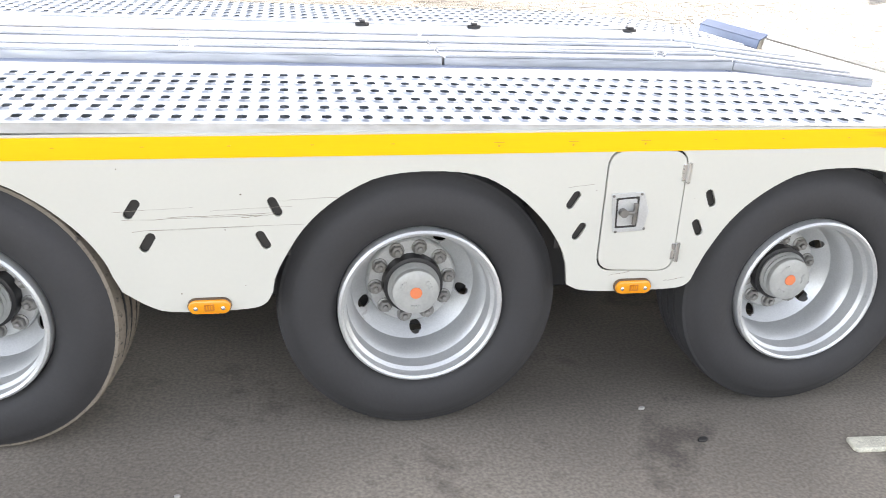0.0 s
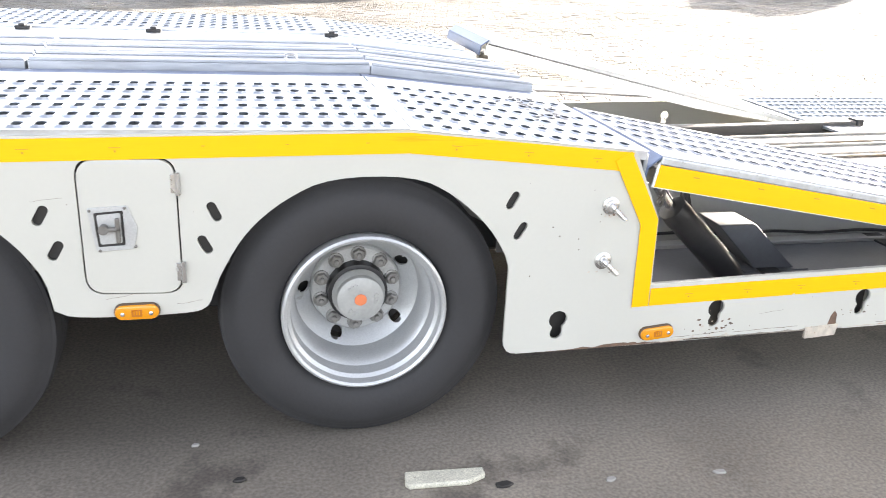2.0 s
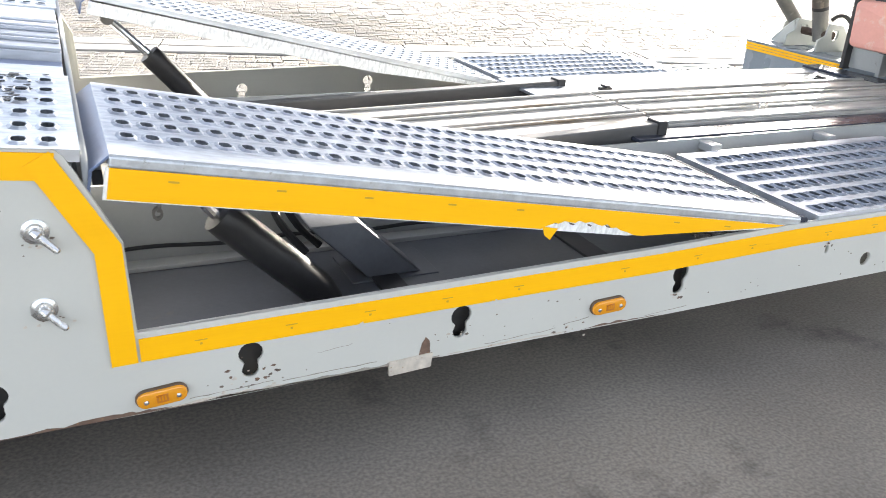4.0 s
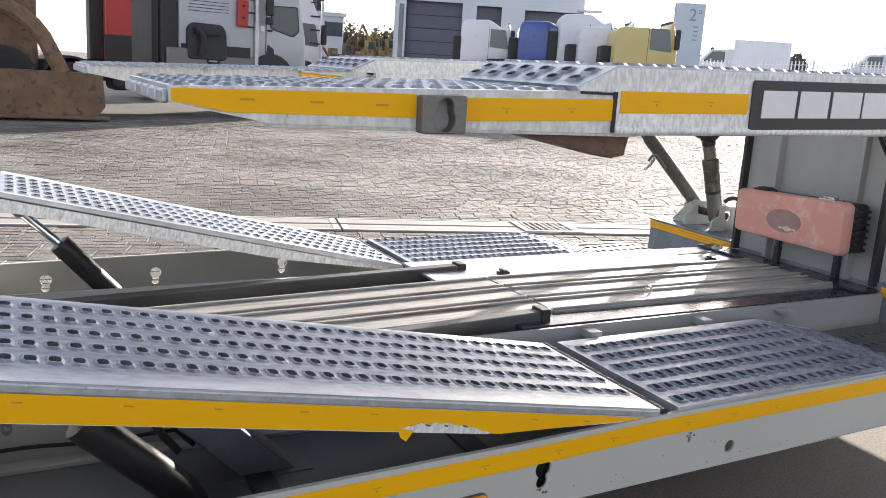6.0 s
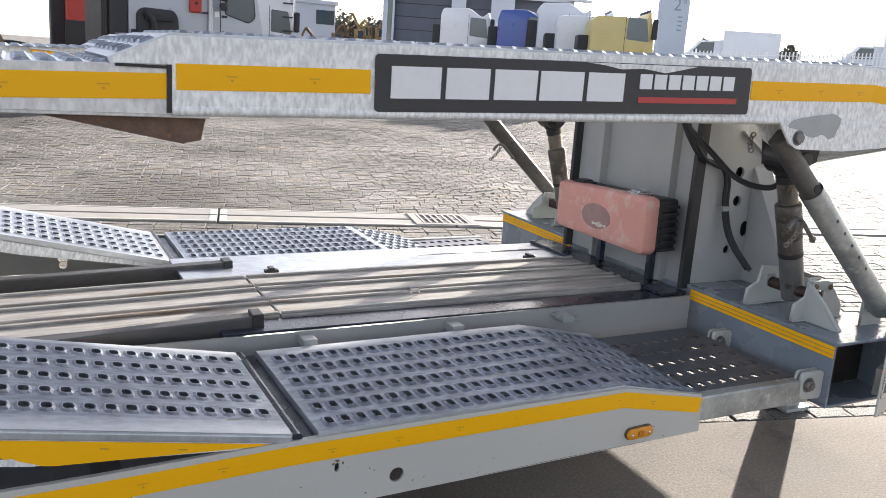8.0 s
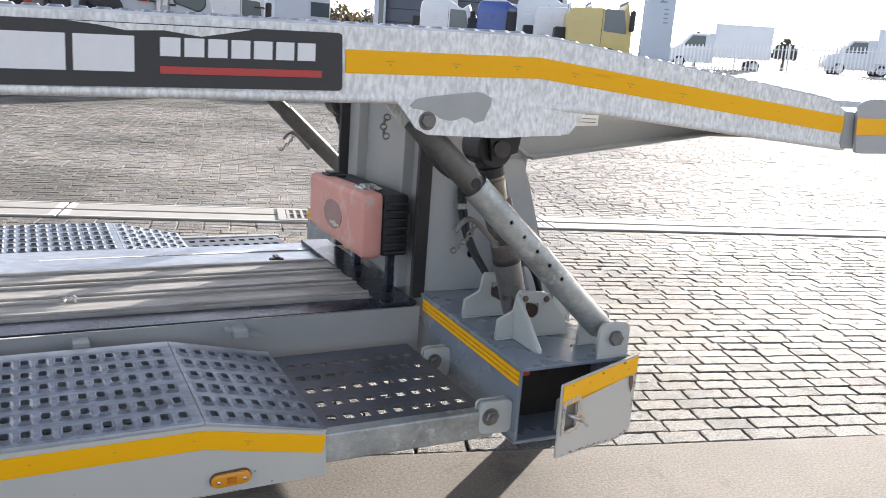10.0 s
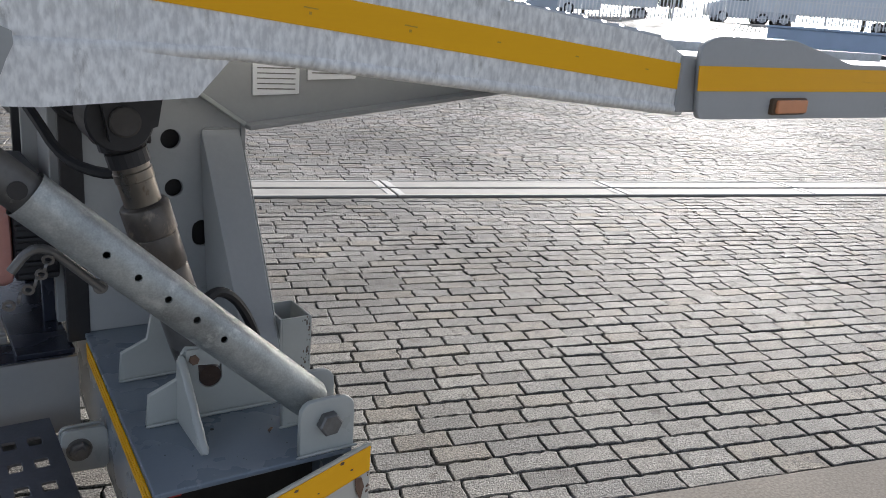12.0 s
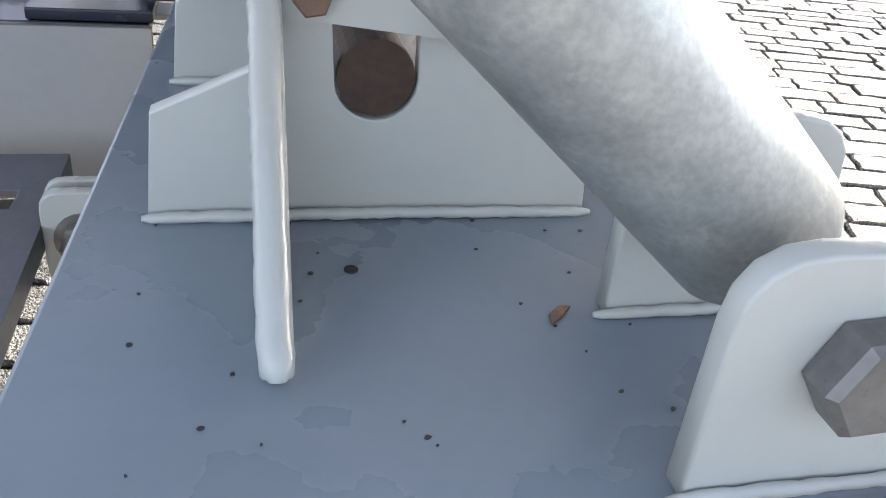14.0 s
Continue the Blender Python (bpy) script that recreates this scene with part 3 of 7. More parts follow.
# locking handles on the panel
for x, z in ((1.775, 0.667), (1.772, 0.510)):
    h = part("locking_pin", lathe([(0.0, 0.024), (-0.003, 0.024), (-0.006, 0.017), (-0.010, 0.015), (-0.012, 0.005)], "y", (x, 0, z), 24), STAINLESS, trailer, "chromed locking pin handle")
    part("pin_handle", joined(turned((x - 0.004, -0.012, z + 0.004), (x + 0.036, -0.030, z - 0.034), [(0, 0.010), (0.012, 0.011), (0.016, 0.0075), (0.055, 0.0065), (0.058, 0.003)], 14), rod((x, -0.006, z), (x, -0.020, z), 0.011)), STAINLESS, h)

# weld plate and scuffs on the lower edge
part("bent_lug", side_plate([(2.470, 0.226), (2.575, 0.232), (2.580, 0.268), (2.470, 0.262)], -0.001, 0.010), PRIMER, trailer, "bent lug, its paint worn to pale primer and rust")


# ---- wheels ----
def wheel(cx, tread):
    root = new("wheel")
    root.parent = trailer
    root.location = (cx, 0, 0.374)
    tagged(root, "wheel with ten-stud silver rim and dusty black tyre")
    prof = [(0.060, 0.218), (0.040, 0.226), (0.026, 0.250), (0.022, 0.285), (0.026, 0.318), (0.038, 0.342), (0.050, 0.352), (0.052, 0.360), (0.062, 0.368)]
    for g in (0.105, 0.150, 0.195):
        prof += [(g - 0.007, 0.374), (g - 0.004, 0.364), (g + 0.004, 0.364), (g + 0.007, 0.374)]
    prof += [(0.238, 0.368), (0.250, 0.352), (0.270, 0.318), (0.276, 0.285), (0.262, 0.235), (0.240, 0.218)]
    tyre = part("tyre", lathe(prof, "y", n=72, closed=True), RUBBER, root, "worn black tyre with four ribs", True)
    for ya, yb in ((0.054, 0.097), (0.113, 0.142), (0.158, 0.187), (0.203, 0.240)):
        part("tread_rib", lathe([(ya, 0.360), (ya + 0.004, 0.3745 if ya > 0.06 else 0.370), (yb - 0.003, 0.3765 if yb < 0.23 else 0.371), (yb, 0.360)], "y", n=72, closed=True), tread, tyre, "tread rib", True)
    rim = part("rim", lathe([(0.034, 0.219), (0.026, 0.218), (0.022, 0.212), (0.026, 0.205), (0.050, 0.203), (0.058, 0.194), (0.098, 0.191), (0.110, 0.179), (0.150, 0.174), (0.195, 0.172), (0.226, 0.171),
                             (0.230, 0.173), (0.240, 0.180), (0.244, 0.215), (0.240, 0.219)], "y", n=72, closed=True), RIM, root, "silver steel rim with stepped inner drop", True)
    # coned disc, pierced by five hand holes
    hand = [(0.151 * math.cos(math.radians(a)), 0.151 * math.sin(math.radians(a))) for a in (-84, -12, 60, 132, 204)]
    disc, n_a, radii, hole = bmesh.new(), 200, [0.122 + 0.0055 * k for k in range(11)], 0.0175
    rings = []
    for r in radii:
        ring = []
        for k in range(n_a):
            q = Vector((r * math.cos(2 * math.pi * k / n_a), r * math.sin(2 * math.pi * k / n_a)))
            for h in hand:
                d = q - Vector(h)
                if hole * 0.72 < d.length < hole * 1.14:
                    q = Vector(h) + d.normalized() * hole
            ring.append(disc.verts.new((q.x, 0.232 - max(0.0, q.length - 0.124) * 0.85, q.y)))
        rings.append(ring)
    for lo_, hi_ in zip(rings, rings[1:]):
        for k in range(n_a):
            four = (lo_[k], lo_[(k + 1) % n_a], hi_[(k + 1) % n_a], hi_[k])
            mid = sum((v.co for v in four), Vector()) / 4
            if min(math.hypot(mid.x - h[0], mid.z - h[1]) for h in hand) > hole * 0.93:
                disc.faces.new(four)
    bmesh.ops.delete(disc, geom=[v for v in disc.verts if not v.link_faces], context="VERTS")
    bmesh.ops.recalc_face_normals(disc, faces=disc.faces)
    bmesh.ops.solidify(disc, geom=disc.faces[:], thickness=0.006)
    part("wheel_disc", disc, RIM, rim, "coned disc with hand holes", True)
    part("brake_drum", lathe([(0.262, 0.020), (0.250, 0.165), (0.275, 0.170)], "y", n=40), IRON_AND_SHADE, root)
    part("mounting_ring", lathe([(0.230, 0.066), (0.202, 0.066), (0.202, 0.121), (0.206, 0.126), (0.230, 0.132)], "y", n=48, closed=True), RIM, rim)
    for k in range(10):
        a = math.radians(36 * k + 8)
        x, z = 0.104 * math.cos(a), 0.104 * math.sin(a)
        nut = bolt_head((x, 0.202, z), 0.0185, 0.018, (0, -1, 0), 20 * k)
        part("wheel_nut", joined(nut, lathe([(0.204, 0.022), (0.198, 0.022), (0.196, 0.018)], "y", (x, 0, z), 16), lathe([(0.186, 0.008), (0.174, 0.008), (0.172, 0.005)], "y", (x, 0, z), 10)), WHEEL_NUT, root)
    part("hub", lathe([(0.22, 0.076), (0.172, 0.076), (0.166, 0.072), (0.158, 0.074), (0.150, 0.068), (0.143, 0.071), (0.136, 0.066), (0.130, 0.067), (0.122, 0.064), (0.118, 0.056), (0.119, 0.02)], "y", n=40), CAP, root, "cast grey hub cap with raised lettering bars", True)
    part("hub_seal", lathe([(0.213, 0.086), (0.168, 0.083), (0.166, 0.074)], "y", n=36), BLACK, root, "black ring behind the hub cap", True)
    for k in range(3):
        a = 90 + 120 * k + 60
        for d in (-12, 0, 12):
            b = math.radians(a + d)
            part("cast_mark", box(-0.004, 0.004, -0.002, 0.002, -0.006, 0.006, 0.001), CAP, root).location = (0.043 * math.cos(b), 0.1185, 0.043 * math.sin(b))
    part("hub_sticker", lathe([(0.1175, 0.017), (0.1165, 0.0165)], "y", n=20), STICKER, root, "round orange sticker")
    part("valve", rod((0.10, 0.150, -0.150), (0.125, 0.062, -0.175), 0.004, 8), NUT, rim)
    return root


first = wheel(AXLES[0], TREAD)
second = wheel(AXLES[1], RUBBER)
first.rotation_euler = (0, math.radians(20), math.radians(-7))
copy_thing(second, pose(AXLES[2], 0, 0.374, 0, 28, 0))
for cx in AXLES:
    copy_thing(second, pose(cx, FAR, 0.374, 180, 0, 0))
    part("axle", rod((cx, 0.2, 0.374), (cx, FAR - 0.2, 0.374), 0.06, 16), BLACK, trailer)


# ---- rear deck ----
DECK_Z = 0.874


def track(name, y, mirror, x0, z0, x1, z1, width, first_y, rows, label, material=DECK, pitch=0.049, across=0.104, **shape):
    ln = math.hypot(x1 - x0, z1 - z0)
    bm = perforated(0, ln, 0, width, pitch, across, first_y, rows, **shape)
    if mirror:
        bm.transform(Matrix.Scale(-1, 4, (0, 1, 0)))
        bmesh.ops.reverse_faces(bm, faces=bm.faces)
    return part(name, on_slope(bm, x0, z0, x1, z1, y), material, trailer, label)


for y, mir in ((0.006, False), (FAR - 0.006, True)):
    track("rear_track", y, mir, -2.3, DECK_Z + 0.001, 1.225, DECK_Z + 0.001, 0.64, 0.042, 6, "galvanised track sheet with rows of pressed holes")
    track("rear_track", y, mir, 1.229, DECK_Z, 1.865, 0.815, 0.64, 0.042, 6, "galvanised track sheet, scuffed with black rubber")


def plank(y0, y1, x0, z0, x1, z1, material, name="deck_plank", ribs=2):
    ln = math.hypot(x1 - x0, z1 - z0)
    w = y1 - y0
    bm = box(0, ln, y0 + 0.013, y1 - 0.013, -0.03, 0, 0.003)
    for k in range(ribs):
        c = y0 + w * (0.14 + 0.72 * k / max(1, ribs - 1))
        box(0.002, ln - 0.002, c - 0.009, c + 0.009, 0.0, 0.010, 0.003, bm)
    return part(name, on_slope(bm, x0, z0, x1, z1), material, trailer)


CENTRE = (0.885, 1.075, 1.265, 1.455)
for a, b in zip(CENTRE, CENTRE[1:]):
    for x0, z0, x1, z1 in ((-2.3, 0.884, 0.190, 0.884), (0.198, 0.884, 1.268, 0.886), (1.272, 0.885, 1.86, 0.825)):
        plank(a, b, x0, z0, x1, z1, DECK_WORN)
for y0, y1, mt in ((0.652, 0.79, DECK), (0.79, 0.882, CHANNEL), (1.458, 1.55, DECK), (1.55, 1.872, DECK)):
    z = 0.868 if mt is DECK else 0.862
    part("deck_filler", box(-2.3, 1.226, y0 + 0.002, y1 - 0.002, z - 0.02, z, 0.002), mt, trailer, "flat galvanised filler sheet" if mt is DECK else "blue painted channel")
    part("deck_filler", on_slope(box(0, 0.63, y0 + 0.002, y1 - 0.002, -0.02, 0, 0.002), 1.23, z, 1.86, z - 0.058), mt, trailer)
for x, y in ((1.006, 0.96), (-0.66, 1.0)):
    part("lashing_eye", sweep([(x - 0.018, y, 0.886), (x - 0.018, y, 0.910), (x + 0.018, y, 0.910), (x + 0.018, y, 0.886)], 0.006), STAINLESS, trailer, "small lashing eye")
for x in (0.0, 0.50, 1.24):
    part("latch_hook", joined(box(x - 0.03, x + 0.03, 1.80, 1.83, 0.868, 0.882, 0.003), box(x - 0.012, x + 0.012, 1.79, 1.84, 0.882, 0.892, 0.003)), BLACK, trailer, "small black latch hook")
# beams and plate behind the wheels, added unseen to block stray sun
for y in (0.56, 1.90):
    part("axle_beam", box(-2.2, 1.50, y, y + 0.08, 0.17, 0.47, 0.01), BLACK, trailer, "black beam added to keep sun off the ground")
part("belly_plate", box(-2.2, 3.72, 0.76, 1.68, 0.252, 0.262, 0.002), BLACK, trailer, "unseen dark plate added under the frame to block stray sun")
# the far sheet is added to keep sun patches off the ground
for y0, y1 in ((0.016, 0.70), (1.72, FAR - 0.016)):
    part("floor_sheet", box(1.90, 3.72, y0, y1, 0.262, 0.268, 0.001), WELL, trailer, "dark floor sheet below the flap, also blocking stray sun")
# chassis beams under the decks
for y in (0.735, 1.69):
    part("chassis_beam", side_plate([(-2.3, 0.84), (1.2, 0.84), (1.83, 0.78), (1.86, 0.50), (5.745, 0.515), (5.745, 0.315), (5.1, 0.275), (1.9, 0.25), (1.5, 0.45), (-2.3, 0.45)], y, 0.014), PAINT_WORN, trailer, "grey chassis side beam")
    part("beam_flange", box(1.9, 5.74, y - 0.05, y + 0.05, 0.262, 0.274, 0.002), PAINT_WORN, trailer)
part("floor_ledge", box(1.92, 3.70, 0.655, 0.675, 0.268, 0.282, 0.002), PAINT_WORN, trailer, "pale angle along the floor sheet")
part("cable", sweep([(1.93 + 0.11 * k, 0.722, 0.312 + 0.006 * math.sin(k * 1.7) - 0.002 * k) for k in range(16)], 0.006), HOSE, trailer, "black cable along the chassis beam")
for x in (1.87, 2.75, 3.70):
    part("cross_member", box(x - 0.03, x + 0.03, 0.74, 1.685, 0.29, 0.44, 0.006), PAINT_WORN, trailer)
for x in (2.62, 3.30):
    part("floor_bar", box(x - 0.04, x + 0.04, 0.02, 0.73, 0.255, 0.275, 0.003), BLACK, trailer)
# carried down out of view to stop sun slipping under the rear deck
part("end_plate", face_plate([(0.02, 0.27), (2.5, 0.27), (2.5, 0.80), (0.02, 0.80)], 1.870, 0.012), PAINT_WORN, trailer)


# ---- raised flaps ----
def flap(y, mirror, xa, z0, lift, inner):
    """A hinged track flap, its rear end lifted."""
    za, xb, zb = z0 + lift, 3.715, 0.488
    ln = math.hypot(xb - xa, zb - za)
    root = new("track_flap")
    root.parent = trailer
    tagged(root, "lifted hinged track flap of galvanised steel with torn yellow tape")
    slope = -math.degrees(math.atan2(zb - za, xb - xa))
    s = -1 if mirror else 1
    root.matrix_basis = Matrix.Translation((xa, y, za)) @ pose(0, 0, 0, 0, slope, 0)
    bm = perforated(0.032, ln, 0, 0.63, 0.0485, 0.1035, 0.135, 5)
    if mirror:
        bm.transform(Matrix.Scale(-1, 4, (0, 1, 0)))
        bmesh.ops.reverse_faces(bm, faces=bm.faces)
    part("track_sheet", bm, DECK if mirror else DECK_SHADED, root)
    part("end_slope", on_slope(box(0, math.hypot(0.034, 0.036), 0.001 if s > 0 else -0.629, 0.629 if s > 0 else -0.001, -0.005, 0, 0.001), -0.001, -0.037, 0.033, -0.001), CHANNEL, root, "sloping blue-grey end of the flap")
    # side skirt, tapering to the hinge
    skirt = [(0.027, -0.032), (0.031, -0.020), (ln, -0.024), (ln - 0.02, -0.034), (ln - 0.60, -0.090), (0.027, -0.090)]
    for k, yy in ((0, 0.003), (1, 0.627)):
        deep = skirt if k == 0 else [(x, max(z, -inner)) for x, z in skirt]
        part("side_skirt", side_plate(deep, s * yy, 0.006), GALV_BEAM, root, "galvanised skirt with streaks")
    part("end_fold", box(0, 0.006, s * 0.005 if s > 0 else -0.625, s * 0.625 if s > 0 else -0.005, -0.008 - inner, -0.040, 0.001), CHANNEL, root)
    part("edge_bead", box(0.032, ln, -0.004 if s > 0 else -0.013, 0.013 if s > 0 else 0.004, -0.0255, -0.004, 0.004), GALV, root)
    if not mirror:
        torn = [(1.285, -0.087), (1.262, -0.081), (1.236, -0.076), (1.222, -0.070), (1.205, -0.072), (1.192, -0.063), (1.176, -0.068), (1.162, -0.066), (1.14, -0.060), (1.122, -0.064), (1.105, -0.059), (1.092, -0.066), (1.062, -0.063), (1.045, -0.071), (1.036, -0.069), (1.012, -0.079), (1.0, -0.087)]
        t = part("reflective_tape", side_plate([(0.034, -0.0262), (ln - 0.03, -0.028), (ln - 0.55, -0.087), *torn, (0.034, -0.087)], -0.0015, 0.0024), TAPE, root, "yellow reflective tape, torn along its lower edge")
        for q, w in ((1.03, 0.012), (1.075, 0.020), (1.13, 0.016), (1.185, 0.022), (1.235, 0.014)):
            part("rust_fleck", side_plate([(q, -0.066), (q + w, -0.069), (q + w * 0.8, -0.073), (q + w * 0.3, -0.071)], -0.0006, 0.0012), SCRATCH, root)
        part("tape_flake", side_plate([(1.00, -0.080), (1.045, -0.082), (1.03, -0.112), (1.012, -0.102)], -0.006, 0.0014), TAPE, root, "loose flake of tape")
        for q in (0.14, 0.35, 0.54, 0.74, 0.92, 1.40, 1.58):
            part("tape_print", box(q, q + 0.02, -0.0034, -0.0026, -0.046, -0.042, 0), TAPE_MARK, t)
    return root


flap(0.012, False, 1.882, 0.805, 0.0, 0.090)
flap(FAR - 0.012, True, 1.955, 0.805, 0.067, 0.074)


def lift_cylinder(p, m, q, parent=trailer):
    c = part("lift_cylinder", turned(m, q, [(0, 0.022), (0.004, 0.046), (0.05, 0.049), (0.056, 0.047), ((Vector(q) - Vector(m)).length - 0.06, 0.047), ((Vector(q) - Vector(m)).length, 0.030)], 20), BLACK, parent, "black hydraulic lift cylinder with chrome rod", True)
    part("rod", rod(p, m, 0.018, 14), CHROME, c, "bright rod")
    part("rod_eye", lathe([(-0.02, 0.026), (0.02, 0.026)], "y", p, 16), NUT, c)
    return c


for k in range(5):
    lk = lathe([(-0.003, 0.006), (0.003, 0.006), (0.003, 0.011), (-0.003, 0.011)], "y", n=12, closed=True)
    lk.transform(Matrix.Translation((2.0 + 0.004 * (k % 2), 0.14, 0.700 - 0.018 * k)) @ pose(0, 0, 0, 10, 0, 90 * (k % 2)) @ Matrix.Scale(1.5, 4, (0, 0, 1)))
    part("chain_link", lk, NUT, trailer)
lift_cylinder((2.06, 0.33, 0.655), (2.15, 0.33, 0.545), (2.44, 0.33, 0.270))
lift_cylinder((2.05, 2.19, 0.735), (2.20, 2.19, 0.590), (2.46, 2.19, 0.300))
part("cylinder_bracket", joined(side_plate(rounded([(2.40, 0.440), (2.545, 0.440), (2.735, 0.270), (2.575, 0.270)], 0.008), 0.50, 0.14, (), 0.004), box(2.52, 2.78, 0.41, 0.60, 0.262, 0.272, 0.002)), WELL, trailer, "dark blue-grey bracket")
part("hydraulic_hose", sweep([(2.36, 0.60, 0.62), (2.33, 0.58, 0.48), (2.36, 0.55, 0.40), (2.42, 0.52, 0.33)], 0.011), HOSE, trailer, "black hydraulic hose")
part("hydraulic_hose", sweep([(2.38, 0.62, 0.62), (2.36, 0.61, 0.50), (2.40, 0.58, 0.40), (2.47, 0.56, 0.33)], 0.011), HOSE, trailer)

# inner rails between the flaps and the middle
for y, x1 in ((0.83, 3.82), (1.66, 3.905)):
    r = part("inner_rail", on_slope(box(0, x1 - 1.95, y - 0.03, y + 0.03, -0.066, 0, 0.006), 1.95, 0.470, x1, 0.532 if y > 1 else 0.552), RAIL, trailer, "dark worn box rail")
    part("rail_cap", on_slope(box(-0.01, 0.03, y - 0.038, y + 0.038, -0.078, 0.008, 0.004), x1, 0.532 if y > 1 else 0.552, x1 + 1, 0.56 if y > 1 else 0.58), BLACK, trailer)


# ---- lower front deck ----
for y, mir in ((0.012, False), (FAR - 0.012, True)):
    # near sheets take the shaded colour, far ones the sunlit one
    track("front_track", y, mir, 3.785, 0.484, 4.80, 0.489, 0.635, 0.050, 6, "galvanised track sheet with rows of pressed holes", DECK if mir else DECK_SHADED, pitch=0.0462, across=0.098, hole=(0.0108, 0.0195), rise=0.0065, corner=0.88)
    track("front_track", y, mir, 4.803, 0.488, 5.135, 0.420, 0.635, 0.050, 6, "sloping galvanised track sheet", DECK if mir else DECK_SHADED, pitch=0.0462, across=0.098, hole=(0.0108, 0.0195), rise=0.0065, corner=0.88)
    track("front_step", y + (-0.0 if mir else 0.0) + (-0.05 if mir else 0.05), mir, 5.14, 0.398, 5.66, 0.402, 0.58, 0.06, 5, "dark worn step sheet with square holes", STEP_SHEET, pitch=0.053, rise=0.0004, hole=(0.0145, 0.0195), corner=0.93)
    s = -1 if mir else 1
    part("step_rail", box(5.13, 5.68, min(y + s * 0.0, y + s * 0.045), max(y + s * 0.0, y + s * 0.045), 0.315, 0.405, 0.006), GALV_TUBE, trailer, "galvanised step rail")
    part("hinge_gap", box(3.728, 3.783, min(y, y + s * 0.66), max(y, y + s * 0.66), 0.446, 0.462, 0.002), NAVY, trailer)
    part("hinge_tube", rod((3.73, y, 0.474), (3.73, y + s * 0.64, 0.474), 0.013, 12), NAVY, trailer)
for a, b in zip(CENTRE, CENTRE[1:]):
    plank(a, b, 1.93, 0.47, 3.935, 0.518, DECK_DIRTY)
    plank(a, b, 3.943, 0.519, 5.605, 0.526, DECK_DIRTY)
part("deck_filler", box(3.7, 5.74, 0.755, 0.882, 0.498, 0.512, 0.002), NAVY, trailer, "dark blue painted channel")
part("deck_filler", box(3.7, 5.74, 1.458, 1.835, 0.496, 0.510, 0.002), DECK, trailer, "flat galvanised filler sheet")
part("deck_end_plate", box(5.609, 5.745, 0.757, 1.835, 0.513, 0.5265, 0.002), NAVY, trailer)
for x, y in ((4.53, 1.02), ):
    part("lashing_eye", sweep([(x - 0.018, y, 0.526), (x - 0.018, y, 0.548), (x + 0.018, y, 0.548), (x + 0.018, y, 0.526)], 0.006), STAINLESS, trailer)
for x in (4.075, 5.40):
    part("latch_hook", joined(box(x - 0.03, x + 0.03, 1.50, 1.53, 0.510, 0.524, 0.003), box(x - 0.012, x + 0.012, 1.49, 1.54, 0.524, 0.534, 0.003)), BLACK, trailer)
for x in (3.95, 4.52, 5.02):
    part("support_lug", box(x, x + 0.05, 0.66, 0.73, 0.470, 0.500, 0.003), PAINT_WORN, trailer)
part("support_lug", on_slope(box(0, 0.13, 0.68, 0.728, -0.012, 0, 0.002), 5.00, 0.50, 5.13, 0.47), PAINT_WORN, trailer)

# scratches and bare metal on the near panel
rnd = random.Random(3)
for x0, x1, z, t in ((-0.72, -0.40, 0.646, 0.0016), (-0.62, -0.37, 0.652, 0.0012), (-0.74, -0.56, 0.668, 0.001), (-0.70, -0.42, 0.618, 0.0014), (-0.66, -0.30, 0.622, 0.001), (-0.52, -0.33, 0.668, 0.0012), (-0.36, -0.22, 0.690, 0.001), (-0.45, -0.37, 0.648, 0.0022),
                     (0.36, 0.43, 0.715, 0.0014), (0.50, 0.56, 0.468, 0.0014), (0.66, 0.72, 0.446, 0.0016), (2.02, 2.20, 0.262, 0.0022), (2.22, 2.44, 0.265, 0.0026), (2.72, 2.92, 0.268, 0.0024), (2.95, 3.02, 0.285, 0.002), (3.2, 3.34, 0.268, 0.002), (2.30, 2.38, 0.322, 0.001)):
    n_ = 9
    up_ = [(x0 + (x1 - x0) * k / n_, z + 0.012 * (k / n_ - 0.5) * rnd.uniform(0.4, 1) + t * rnd.uniform(0.1, 1)) for k in range(n_ + 1)]
    dn_ = [(x, zz - t * rnd.uniform(0.1, 0.9)) for x, zz in up_]
    part("scratch", side_plate(up_ + dn_[::-1], -0.0003, 0.0008), SCUFF, panel)
for x0, x1, h in ((1.62, 2.06, 0.012), (2.45, 2.6, 0.008), (3.0, 3.25, 0.010), (4.3, 4.9, 0.003)):
    def zb(x):
        return 0.242 + (x - 1.92) * 0.0125 if x < 4.2 else 0.2735 + (x - 4.2) * 0.0165
    n_ = 14
    up_ = [(x0 + (x1 - x0) * k / n_, zb(x0 + (x1 - x0) * k / n_) + h * rnd.uniform(0.25, 1) * math.sin(math.pi * (k + 0.5) / (n_ + 1))) for k in range(n_ + 1)]
    dn_ = [(x, zb(x) + 0.0012) for x, zz in up_]
    part("rust_patch", side_plate(up_ + dn_[::-1], -0.0003, 0.0008), RUST, panel)
for x0, x1, h, mt in ((1.95, 2.30, 0.010, PRIMER), (2.18, 2.60, 0.012, SCUFF), (2.62, 2.95, 0.006, PRIMER), (1.80, 1.98, 0.007, RUST), (2.05, 2.20, 0.006, RUST)):
    n_ = 22
    at_ = [x0 + (x1 - x0) * k / n_ for k in range(n_ + 1)]
    up_ = [(x, zb(x) + 0.004 + h * rnd.uniform(0.15, 1) * math.sin(math.pi * (k + 0.5) / (n_ + 1))) for k, x in enumerate(at_)]
    part("peeled_edge", side_plate(up_ + [(x, zb(x) + 0.003) for x in reversed(at_)], -0.0006, 0.0008), mt, panel)
